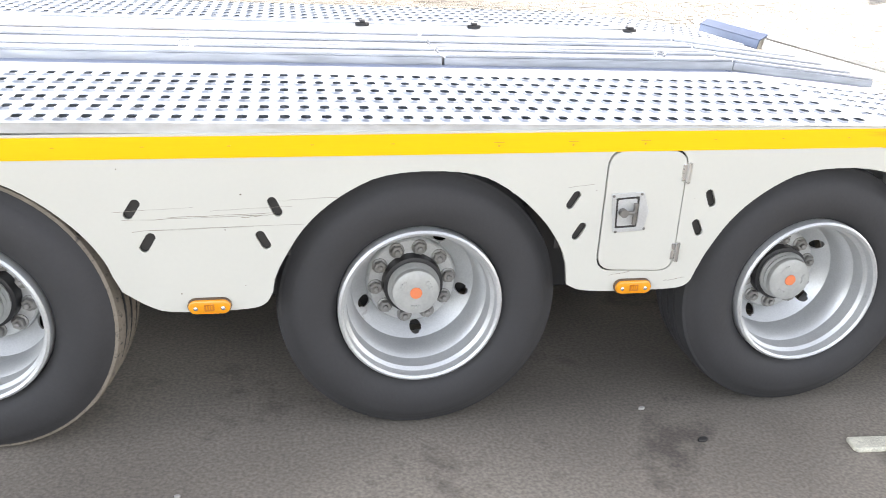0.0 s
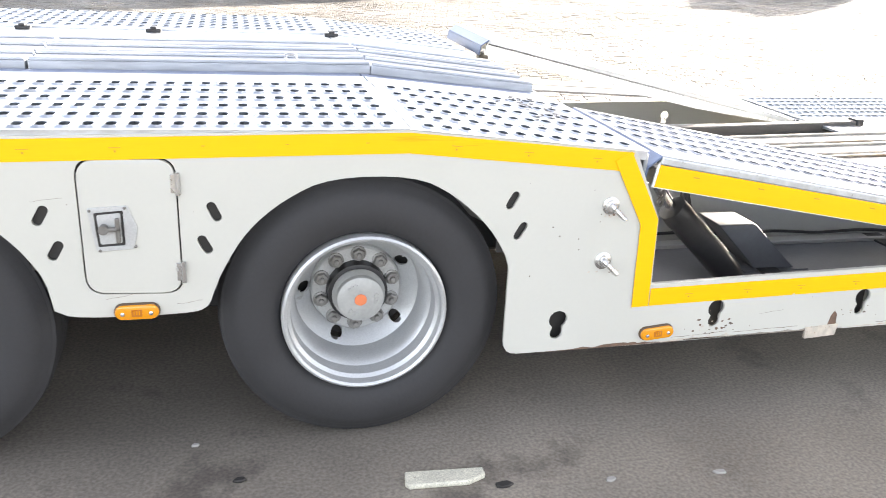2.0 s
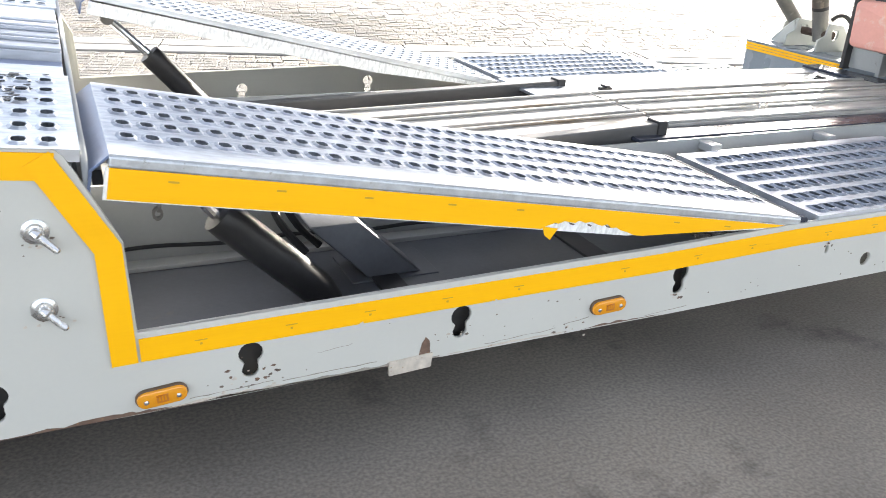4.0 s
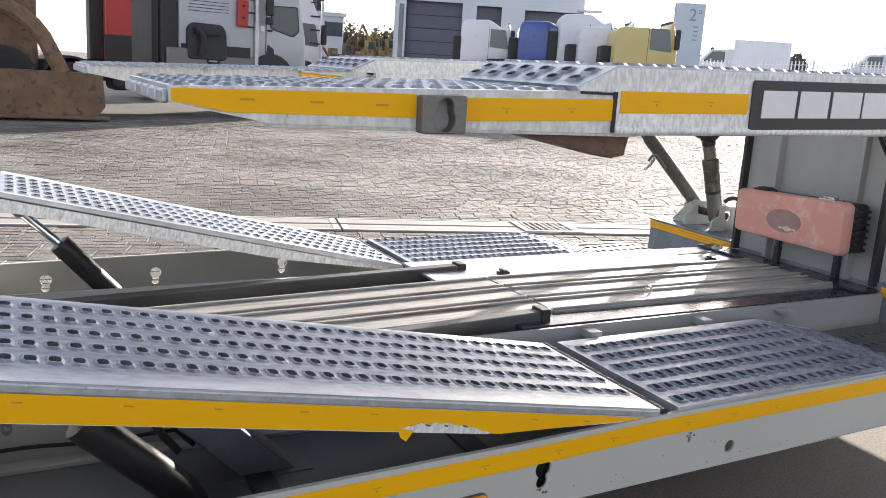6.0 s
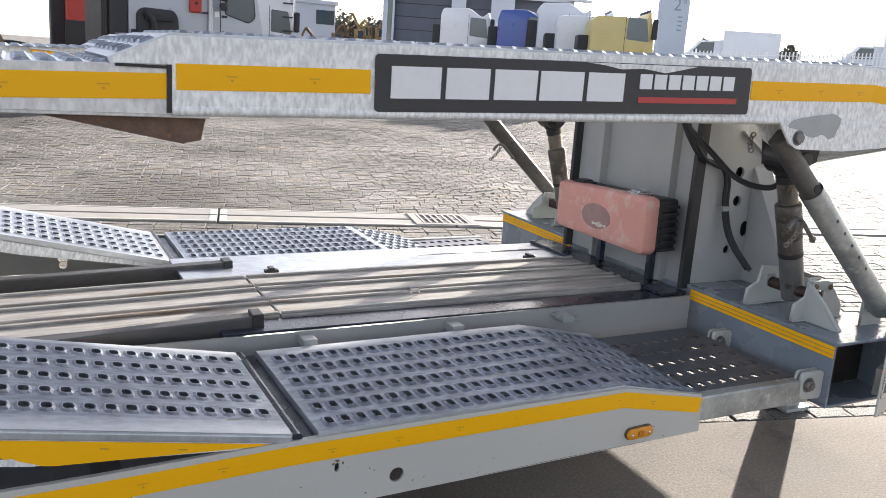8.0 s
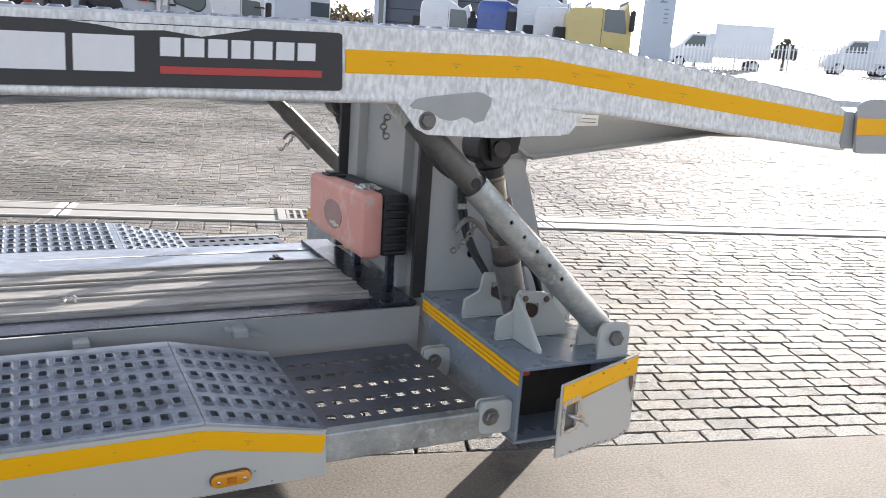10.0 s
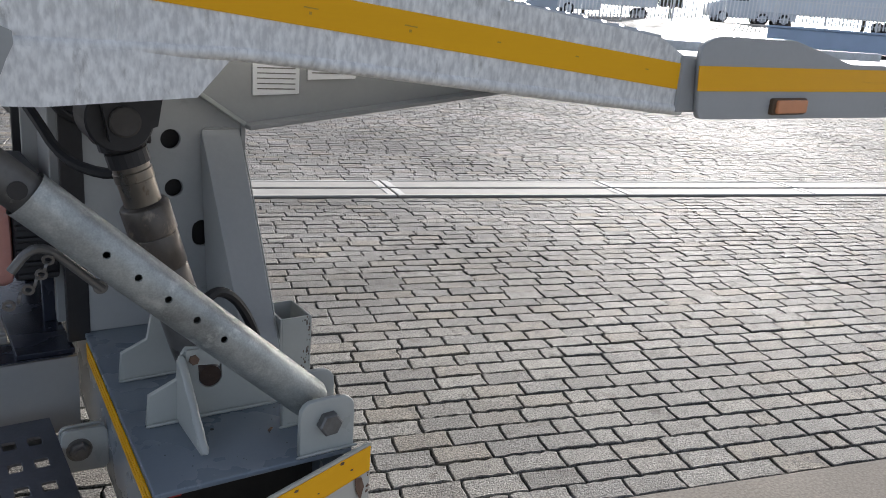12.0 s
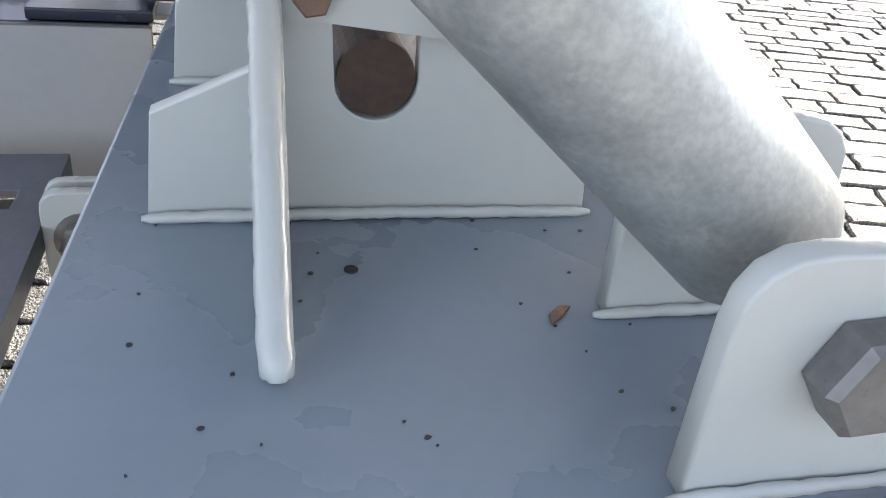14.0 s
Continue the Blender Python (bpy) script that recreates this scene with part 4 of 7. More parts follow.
part("rust_patch", side_plate([(2.545, 0.262), (2.575, 0.268), (2.572, 0.30), (2.562, 0.312), (2.552, 0.296)], -0.0003, 0.0008), RUST, panel)

# small specks and dings on the near panel
rnd = random.Random(17)
for k in range(60):
    x, z = rnd.uniform(-2.0, 1.85), rnd.uniform(0.44, 0.80)
    if min(abs(x - c) for c in AXLES) < 0.40 and z < 0.79 or 0.44 < x < 0.70:
        continue
    r = rnd.uniform(0.0008, 0.0022)
    part("speck", side_plate(arc(x, z, r, 0, 360, 6), -0.0003, 0.0008), SCRATCH, panel)
for k in range(40):
    x = rnd.uniform(1.95, 5.0)
    z = rnd.uniform(0.27, 0.37) + max(0, x - 3.4) * 0.01
    r = rnd.uniform(0.0008, 0.0026)
    part("speck", side_plate([(x + r * rnd.uniform(0.6, 1.6) * math.cos(a), z + r * math.sin(a)) for a in (0.3, 1.4, 2.6, 3.7, 5.2)], -0.0003, 0.0008), SCRATCH, panel)

# peeled paint and rust below the keyholes and round the locking pins
rnd = random.Random(41)
for x, z, n_, spread in ((2.153, 0.285, 26, 0.030), (2.652, 0.300, 7, 0.020), (3.302, 0.318, 8, 0.022), (1.775, 0.640, 9, 0.018), (1.772, 0.484, 10, 0.020), (2.98, 0.268, 10, 0.05), (3.836, 0.396, 8, 0.010)):
    for k in range(n_):
        cx_, cz_, r = x + rnd.gauss(0, spread), z + rnd.gauss(0, spread * 0.45), rnd.uniform(0.0015, 0.0055)
        part("paint_chip", side_plate([(cx_ + r * rnd.uniform(0.5, 1.5) * math.cos(q), cz_ + r * rnd.uniform(0.4, 1.0) * math.sin(q)) for q in (0.3, 1.2, 2.1, 3.2, 4.1, 5.3)], -0.0003, 0.0008), (PRIMER, SCRATCH, RUST)[k % 3], panel)

# rubber scuffs on the sloping rear track
rnd = random.Random(29)
for k in range(70):
    x, y = rnd.gauss(1.71, 0.05), 0.64 - abs(rnd.gauss(0, 0.17))
    if not (1.58 < x < 1.85 and 0.05 < y < 0.64):
        continue
    z, r = 0.874 - (x - 1.229) * 0.0928 + 0.0022, rnd.uniform(0.005, 0.016)
    pts = [(x + r * rnd.uniform(0.5, 1.4) * math.cos(q), y + r * rnd.uniform(0.3, 0.8) * math.sin(q)) for q in (0.1, 0.9, 1.9, 2.8, 3.6, 4.6, 5.5)]
    part("rubber_scuff", plate(pts, [], 0.0006, Matrix.Translation((0, 0, z)) @ Matrix.Translation((x, y, 0)) @ pose(0, 0, 0, 0, 5.3, 0) @ Matrix.Translation((-x, -y, 0))), HOSE, trailer)
# peeled chips along the lower tape
for x, z, r in ((2.735, 0.379, 0.012), (2.86, 0.381, 0.010), (3.05, 0.385, 0.008), (2.40, 0.377, 0.006)):
    part("tape_chip", side_plate([(x - r, z - 0.003), (x - 0.4 * r, z + 0.3 * r), (x, z + 0.1 * r), (x + 0.5 * r, z + 0.6 * r), (x + r, z - 0.002)], -0.0030, 0.0008), PAINT, panel)

# ---- front crossbeam ----
def weld(points, r, rough=0.12):
    """An uneven bead of weld along a line."""
    rn = random.Random(5)
    pts = [Vector(p) for p in points]
    fine = []
    for a, b in zip(pts, pts[1:]):
        k = max(2, int((b - a).length / 0.005))
        fine += [a.lerp(b, i / k) for i in range(k)]
    fine.append(pts[-1])
    bm, rings, n = bmesh.new(), [], 10
    for i, p in enumerate(fine):
        d = (fine[min(i + 1, len(fine) - 1)] - fine[max(i - 1, 0)]).normalized()
        u = d.cross(Vector((0.31, 0.22, 0.92))).normalized()
        v = d.cross(u)
        tip = min(i, len(fine) - 1 - i)
        q = r * rn.uniform(1 - rough, 1 + rough) * (0.45, 0.8, 0.95, 1)[min(tip, 3)]
        off = (u * rn.uniform(-1, 1) + v * rn.uniform(-1, 1)) * r * rough * 0.7
        rings.append([bm.verts.new(p + off + (u * math.cos(2 * math.pi * k / n) + v * math.sin(2 * math.pi * k / n)) * q) for k in range(n)])
    for a, b in zip(rings, rings[1:]):
        for k in range(n):
            bm.faces.new((a[k], a[(k + 1) % n], b[(k + 1) % n], b[k]))
    bm.faces.new(rings[0])
    bm.faces.new(rings[-1])
    bmesh.ops.recalc_face_normals(bm, faces=bm.faces)
    return bm


def sheared(bm, k=0.05):
    for v in bm.verts:
        v.co.x += k * v.co.y
    return bm


BX0, BX1, BZ0, BZ1 = 5.738, 6.135, 0.305, 0.550
cb = new("crossbeam")
cb.parent = trailer
tagged(cb, "grey painted box crossbeam, open at its end")
for name_, b_ in (("rear_plate", (BX0, BX0 + 0.012, -0.02, FAR + 0.02, BZ0, BZ1 - 0.013)), ("front_plate", (BX1 - 0.012, BX1, -0.02, FAR + 0.02, BZ0, BZ1 - 0.013)),
                  ("top_plate", (BX0 - 0.002, BX1 + 0.002, -0.03, FAR + 0.03, BZ1 - 0.012, BZ1)), ("bottom_plate", (BX0, BX1, -0.02, FAR + 0.02, BZ0 - 0.012, BZ0 - 0.001)),
                  ("inner_web", (BX0 + 0.014, BX1 - 0.014, 0.45, 0.46, BZ0, BZ1 - 0.014)), ("inner_web", (BX0 + 0.014, BX1 - 0.014, FAR - 0.46, FAR - 0.45, BZ0, BZ1 - 0.014))):
    part(name_, sheared(box(*b_, 0.003)), BEAM_PAINT, cb)
for k, (za, zb) in enumerate(((0.535, 0.522), (0.519, 0.506), (0.503, 0.490))):
    part("reflective_tape", sheared(box(BX0 - 0.004, BX0 - 0.0015, -0.02, 0.76, zb, za, 0)), TAPE, cb, "narrow yellow tape stripes")
    part("reflective_tape", sheared(box(BX0 - 0.004, BX0 - 0.0015, 1.75, FAR + 0.02, zb, za, 0)), TAPE, cb)
rnd = random.Random(4)
for k in range(34):
    x, y = rnd.uniform(5.78, 6.08), rnd.uniform(0.0, 0.24)
    r = rnd.uniform(0.0005, 0.0015)
    part("dirt_speck", plate([(x + r * rnd.uniform(0.5, 1.5) * math.cos(q), y + r * rnd.uniform(0.5, 1.2) * math.sin(q)) for q in (0.2, 1.3, 2.2, 3.4, 4.4, 5.4)], [], 0.0008, Matrix.Translation((0, 0, BZ1 + 0.0005))), IRON_AND_SHADE, cb)
part("drain_hole", plate(arc(5.904, 0.160, 0.0042, 0, 360, 14), [], 0.0008, Matrix.Translation((0, 0, BZ1 + 0.0006))), IRON_AND_SHADE, cb)
part("dry_leaf", plate([(6.005, 0.098), (6.012, 0.103), (6.020, 0.112), (6.014, 0.113), (6.006, 0.106)], [], 0.002, Matrix.Translation((0, 0, BZ1 + 0.002))), RUST, cb, "small dry leaf")

# added dark sheet stands for the shade inside the open end
part("inner_lining", sheared(box(BX0 + 0.014, BX1 - 0.014, 0.14, 0.15, BZ0, BZ1 - 0.014, 0)), IRON_AND_SHADE, cb)
part("red_reflector", box(5.775, 5.80, 0.02, 0.03, 0.502, 0.520, 0.003), RED_PRINT, cb, "small red reflector")
# end door of the crossbeam, swung open
end_door = new("end_door")
end_door.parent = trailer
tagged(end_door, "small end door swung half open, yellow tape along its top")
DA, DB = Vector((6.168, -0.045, 0)), Vector((5.770, -0.195, 0))
ang = math.degrees(math.atan2(DA.y - DB.y, DA.x - DB.x))
end_door.matrix_basis = Matrix.Translation((DB.x, DB.y, 0)) @ pose(0, 0, 0, 0, 0, ang)
DL = (DA - DB).length
part("door_leaf", side_plate(rounded([(0, 0.330), (DL * 0.82, 0.286), (DL, 0.300), (DL, 0.562), (0, 0.560)], 0.006), 0.0, 0.008, [rounded([(0.022, 0.405), (0.085, 0.405), (0.085, 0.500), (0.022, 0.500)], 0.006)]), PAINT, end_door, "light grey door leaf")
part("reflective_tape", side_plate([(0.002, 0.500), (DL - 0.004, 0.500), (DL - 0.004, 0.556), (0.002, 0.556)], -0.0055, 0.0024, [rounded([(0.022, 0.49), (0.085, 0.49), (0.085, 0.503), (0.022, 0.503)], 0.002)]), TAPE, end_door)
part("latch_recess", box(0.020, 0.087, 0.004, 0.030, 0.403, 0.502, 0.003), NUT, end_door)
part("latch_plate", side_plate(rounded([(0.008, 0.398), (0.096, 0.398), (0.110, 0.450), (0.096, 0.507), (0.008, 0.507)], 0.008), -0.006, 0.003, [rounded([(0.022, 0.41), (0.085, 0.41), (0.085, 0.495), (0.022, 0.495)], 0.004)]), STAINLESS, end_door, "recessed latch")
part("t_handle", joined(rod((0.052, 0.01, 0.452), (0.062, -0.045, 0.448), 0.009), rod((0.040, -0.045, 0.470), (0.085, -0.045, 0.426), 0.006)), STAINLESS, end_door, "T-handle turned out")
part("rust_spot", side_plate([(DL - 0.05, 0.50), (DL - 0.03, 0.495), (DL - 0.02, 0.47), (DL - 0.03, 0.44), (DL - 0.045, 0.47)], -0.0075, 0.001), RUST, end_door)
rnd = random.Random(12)
for k in range(46):
    x = rnd.uniform(0.02, DL - 0.01)
    zl = 0.330 - 0.044 * x / (DL * 0.82) if x < DL * 0.82 else 0.286 + 0.014 * (x - DL * 0.82) / (DL * 0.18)
    if k % 3 == 0:
        x, zl = DL - 0.004 - abs(rnd.gauss(0, 0.004)), rnd.uniform(0.31, 0.55)
    r, zc = rnd.uniform(0.0012, 0.0042), zl + 0.004 + abs(rnd.gauss(0, 0.004))
    part("paint_chip", side_plate([(x + r * rnd.uniform(0.6, 1.8) * math.cos(q), zc + r * rnd.uniform(0.4, 1.0) * math.sin(q)) for q in (0.2, 1.2, 2.0, 3.3, 4.2, 5.3)], -0.0044, 0.0010), RUST if k % 4 else IRON_AND_SHADE, end_door)
for x, zc, r in ((0.14, 0.535, 0.004), (0.21, 0.548, 0.006), (0.27, 0.515, 0.003), (0.335, 0.552, 0.007), (0.365, 0.525, 0.004), (0.05, 0.548, 0.004)):
    part("tape_chip", side_plate([(x - r, zc), (x - 0.3 * r, zc + 0.5 * r), (x + r, zc + 0.2 * r), (x + 0.6 * r, zc - 0.5 * r), (x - 0.4 * r, zc - 0.4 * r)], -0.0070, 0.0008), RUST, end_door)
part("hinge_bar", rod((DL, 0.006, 0.31), (DL, 0.006, 0.55), 0.006, 10), NUT, end_door)

# lugs that carry the step
for y, bx in ((0.015, 5.662), (0.49, 5.698)):
    lug = [(bx - 0.038, 0.332), (5.738 + 0.05 * y, 0.325), (5.738 + 0.05 * y, 0.436), (bx - 0.038, 0.436)]
    l = part("step_lug", side_plate(rounded(lug, 0.020), y, 0.014, (), 0.002), BRACKET, trailer, "rounded hinge lug")
    part("step_lug", side_plate(rounded(lug, 0.020), y + 0.024, 0.010, (), 0.002), BRACKET, trailer)
    part("step_bolt", joined(bolt_head((bx, y - 0.007, 0.386), 0.023, 0.016), lathe([(0, 0.029), (-0.004, 0.029)], "y", (bx, y - 0.004, 0.386), 20), rod((bx, y - 0.022, 0.386), (bx, y - 0.028, 0.386), 0.012, 14)), NUT, l)



# ---- strut, cylinder and brackets on the crossbeam ----
STAGE = shader("oily_brown_steel", (0.115, 0.100, 0.086), 0.36, 0.5, 0.45, 11, 90, 0.06, (0.26, 0.21, 0.16), 0.57, stretch=(1, 1, 0.6))
STAGE_GREY = shader("worn_grey_steel", (0.20, 0.195, 0.185), 0.38, 0.5, 0.3, 12, 90, 0.06, (0.10, 0.09, 0.08), 0.58)
EYE = shader("dull_dark_steel", (0.075, 0.068, 0.062), 0.5, 0.3, 0.3, 14)
ROD = shader("worn_rod", (0.25, 0.222, 0.185), 0.30, 0.75, 0.35, 12, 70, 0.04, (0.10, 0.075, 0.05), 0.56, stretch=(1, 1, 0.5))


def drilled_tube(p, q, r, side, holes, hole_r, n=28):
    """A tube from p to q with round holes drilled right through it along the given side."""
    p, q = Vector(p), Vector(q)
    w = (q - p).normalized()
    a = (side - w * side.dot(w)).normalized()
    b = w.cross(a)
    step = 2 * math.pi / n
    half = r * math.sin(step)
    levels = [(-0.01, r * 0.9), (0.0, r)]
    for h in holes:
        levels += [(h - half, r), (h, r), (h + half, r)]
    levels.append(((q - p).length, r))
    bm = bmesh.new()

    def place(z, rr, ang):
        return bm.verts.new(p + w * z + (a * math.cos(ang) + b * math.sin(ang)) * rr)
    rings = [[place(z, rr, step * i) for i in range(n)] for z, rr in levels]
    open_quads = set()
    for k in range(len(holes)):
        for lev in (2 + 3 * k, 3 + 3 * k):
            for i in (n - 1, 0, n // 2 - 1, n // 2):
                open_quads.add((lev, i))
    for lev in range(len(rings) - 1):
        for i in range(n):
            if (lev, i) not in open_quads:
                bm.faces.new((rings[lev][i], rings[lev][(i + 1) % n], rings[lev + 1][(i + 1) % n], rings[lev + 1][i]))
    for k, h in enumerate(holes):
        for mid_i in (0, n // 2):
            outer = [rings[2 + 3 * k + dz][(mid_i + di) % n] for di, dz in ((1, 0), (1, 1), (1, 2), (0, 2), (-1, 2), (-1, 1), (-1, 0), (0, 0))]
            edge, deep = [], []
            for m in range(16):
                turn_ = -math.pi / 4 + m * math.pi / 8
                ang = step * mid_i + math.asin(hole_r * math.cos(turn_) / r)
                edge.append(place(h + hole_r * math.sin(turn_), r, ang))
                deep.append(place(h + hole_r * math.sin(turn_), r - 0.005, ang))
            for m in range(8):
                bm.faces.new((outer[m], outer[(m + 1) % 8], edge[(2 * m + 2) % 16], edge[2 * m + 1], edge[2 * m]))
            for m in range(16):
                bm.faces.new((edge[m], edge[(m + 1) % 16], deep[(m + 1) % 16], deep[m]))
    bmesh.ops.recalc_face_normals(bm, faces=bm.faces[:])
    return bm


def end_gear(y, s):
    """The gear on one end of the crossbeam; s is 1 at the near end, -1 at the far end."""
    sh = 0.05 * y

    def at(x, yy, z):
        return (x + sh, y + s * yy, z)
    root = new("strut_assembly")
    root.parent = trailer
    tagged(root, "galvanised telescopic strut with lift cylinder on welded brackets")
    # clevis lugs
    shape = [(x + sh, z) for x, z in ([(6.020, 0.551), (6.140, 0.551)] + rounded([(6.140, 0.560), (6.140, 0.668), (6.020, 0.668), (6.020, 0.560)], 0.034)[5:15])]
    for yy in (-0.018, 0.113):
        on = 0.018 if yy > 0 else 0.0
        part("clevis_lug", side_plate([(x + on, z) for x, z in shape], y + s * yy, 0.014, (), 0.002), BRACKET, root, "rounded clevis lug")
        part("weld_bead", weld([at(6.012 + on, yy - 0.010, 0.553), at(6.08 + on, yy - 0.011, 0.554), at(6.148 + on, yy - 0.010, 0.553)], 0.0033), BRACKET, root, "", True)
    part("clevis_bolt", joined(bolt_head(at(6.080, -0.026, 0.618), 0.0255, 0.019, (0, -s, 0), 4), rod(at(6.08, -0.03, 0.618), at(6.08, 0.12, 0.618), 0.016, 16)), BOLT, root, "large hexagon bolt")
    # outer and inner tube of the strut
    low, mid, top = Vector(at(6.078, 0.060, 0.631)), Vector(at(5.568, 0.060, 1.098)), Vector(at(5.365, 0.060, 1.282))
    side = Vector((0, -s, 0))
    drilled = [(mid - low).length * (0.387 + 0.0985 * k) for k in range(5)]
    # the far tube takes the dark inner-tube colour to carry its shade
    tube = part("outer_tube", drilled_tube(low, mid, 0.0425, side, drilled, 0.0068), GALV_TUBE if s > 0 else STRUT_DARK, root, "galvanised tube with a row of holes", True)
    part("inner_tube", turned(mid - (mid - low).normalized() * 0.05, top, [(0, 0.036), ((top - mid).length + 0.05, 0.036)], 24), STRUT_DARK, root, "inner tube", True)
    along = (mid - low).normalized()
    part("pin_hole", rod(mid + along * 0.02 + Vector((0, -0.030 * s, 0)), mid + along * 0.02 + Vector((0, -0.0385 * s, 0)), 0.015, 14), IRON_AND_SHADE, tube)
    # lock pin with its chain
    pin = [(5.545, 0.952), (5.575, 0.990), (5.606, 0.988), (5.640, 0.955), (5.690, 0.905)]
    q = part("lock_pin", joined(sweep([at(x, 0.112, z) for x, z in pin], 0.0085, 10), lathe([(-0.004, 0.013), (0.004, 0.013)], "y", at(5.686, 0.112, 0.909), 12)), STAGE_GREY, root, "bent lock pin with rough galvanised skin")
    for k in range(7):
        lk = lathe([(-0.0025, 0.006), (0.0025, 0.006), (0.0025, 0.0105), (-0.0025, 0.0105)], "y", n=10, closed=True)
        lk.transform(Matrix.Translation(at(5.602 - 0.0035 * k - 0.0012 * k * k, 0.100, 0.972 - 0.0125 * k)) @ pose(0, 0, 0, 20, 40, 90 * (k % 2)))
        part("chain_link", lk, NUT, root)
    # top pin chain
    for k in range(5):
        lk = lathe([(-0.002, 0.007), (0.002, 0.007), (0.002, 0.0105), (-0.002, 0.0105)], "y", n=10, closed=True)
        lk.transform(Matrix.Translation(top + Vector((-0.06 - 0.008 * k * (4 - k) * 0.3, 0.05 * s, 0.0 - 0.013 * k))) @ pose(0, 0, 0, 20, 40, 90 * (k % 2)))
        part("chain_link", lk, NUT, root)
    # cylinder bracket: two plates, a web and a pin
    br = [(5.788, 0.551), (5.794, 0.618), (5.852, 0.645), (5.862, 0.700), (5.872, 0.713), (5.975, 0.703), (6.03, 0.645), (6.065, 0.600), (6.069, 0.551)]
    slot = [(5.896, 0.677), (5.947, 0.674)] + arc(5.923, 0.640, 0.025, 0, -180, 12)
    for yy in (0.232, 0.47):
        b = part("bracket_plate", side_plate([(x + sh, z) for x, z in br], y + s * yy, 0.014, [[(x + sh, z) for x, z in slot]], 0.001), BRACKET, root, "welded bracket plate with a slotted hole")
        part("weld_bead", weld([at(5.785, yy - 0.012, 0.553), at(5.93, yy - 0.013, 0.555), at(6.072, yy - 0.012, 0.553)], 0.0037), BRACKET, root, "", True)
    part("web", plate([(0.066, 0.551), (0.228, 0.551), (0.228, 0.690), (0.205, 0.690), (0.085, 0.566)], [], 0.017, Matrix.Translation((5.859 + sh, y if s > 0 else y, 0)) @ (Matrix.Identity(4) if s > 0 else Matrix.Scale(-1, 4, (0, 1, 0))) @ FACE, 0.002), BRACKET, root, "upright triangular web")
    part("weld_bead", weld([at(5.859, 0.060, 0.554), at(5.859, 0.064, 0.560), at(5.858, 0.076, 0.569), at(5.858, 0.14, 0.630), at(5.858, 0.222, 0.70)], 0.0086, 0.04), BRACKET, root, "", True)
    part("keeper_plate", side_plate(rounded([(5.868 + sh, 0.678), (5.985 + sh, 0.666), (5.985 + sh, 0.700), (5.868 + sh, 0.712)], 0.006), y + s * 0.220, 0.008), BRACKET, root)
    for x in (5.884, 5.968):
        part("keeper_bolt", bolt_head(at(x, 0.216, 0.690 if x < 5.9 else 0.683), 0.011, 0.008, (0, -s, 0)), RUST, root, "rusty bolt")
    part("cylinder_pin", joined(rod(at(5.923, 0.2262, 0.641), at(5.923, 0.46, 0.641), 0.0235, 24), rod(at(5.923, 0.2255, 0.641), at(5.923, 0.2265, 0.641), 0.003, 10)), PIN, root, "dark oily pin end")
    # hydraulic cylinder
    lo, up = Vector(at(5.93, 0.36, 0.640)), Vector(at(5.772, 0.36, 1.180))
    ln = (up - lo).length
    part("cylinder_body", turned(lo, up, [(-0.05, 0.02), (-0.04, 0.044), (0.03, 0.047), (0.148, 0.047)], 28), STAGE_GREY, root, "grey worn cylinder foot", True)
    part("cylinder_ring", turned(lo, up, [(0.146, 0.0485), (0.149, 0.0495), (0.163, 0.0495), (0.166, 0.0485)], 28), BLACK, root, "black sealing ring", True)
    part("cylinder_stage", turned(lo, up, [(0.164, 0.046), (0.166, 0.0485), (0.221, 0.0485), (0.223, 0.0475), (0.226, 0.0495), (0.298, 0.0495), (0.301, 0.0480), (0.304, 0.0515), (0.366, 0.0515), (0.371, 0.048), (0.374, 0.040)], 28), STAGE, root, "brown oily cylinder stage with turned rings", True)
    part("cylinder_rod", turned(lo, up, [(0.37, 0.0385), (0.425, 0.0385), (0.427, 0.0405), (0.446, 0.0405), (0.448, 0.038), (ln - 0.06, 0.038)], 24), ROD, root, "worn rod with a brownish oil film", True)
    part("rod_clamp", turned(lo, up, [(0.46, 0.043), (0.49, 0.043), (0.492, 0.038), (0.50, 0.050), (0.525, 0.050), (0.53, 0.030)], 20), BLACK, root)
    part("rod_eye", joined(lathe([(-0.06, 0.062), (-0.055, 0.066), (0.055, 0.066), (0.06, 0.062)], "y", up + Vector((0, 0, 0.0)), 24), turned(lo, up, [(0.52, 0.055), (ln - 0.03, 0.060)], 20)), BLACK, root, "black rod eye")
    part("eye_pin", lathe([(0.0, 0.030), (-s * 0.006, 0.030), (-s * 0.008, 0.026)], "y", (up.x, y + s * 0.268, up.z), 24), EYE, root, "dull pin end")
    for k in range(3):
        part("clamp_bolt", bolt_head(lo + (up - lo).normalized() * 0.512 + Vector((0.048 * math.cos(k * 0.9 - 1.9), s * 0.048 * math.sin(k * 0.9 - 1.9), 0)), 0.009, 0.008, (math.cos(k * 0.9 - 1.9), s * math.sin(k * 0.9 - 1.9), 0)), EYE, root)
    for yy in (0.28, 0.44):
        part("eye_yoke", side_plate([(5.715 + sh, 1.31), (5.86 + sh, 1.31), (5.835 + sh, 1.17), (5.745 + sh, 1.14)], y + s * yy, 0.02), BLACK, root)
    part("hydraulic_hose", sweep([at(5.955, 0.400, 0.722), at(5.978, 0.415, 0.749), at(6.012, 0.432, 0.757), at(6.055, 0.446, 0.728), at(6.096, 0.462, 0.665), at(6.128, 0.478, 0.585)], 0.0125), HOSE, root, "black hydraulic hose")
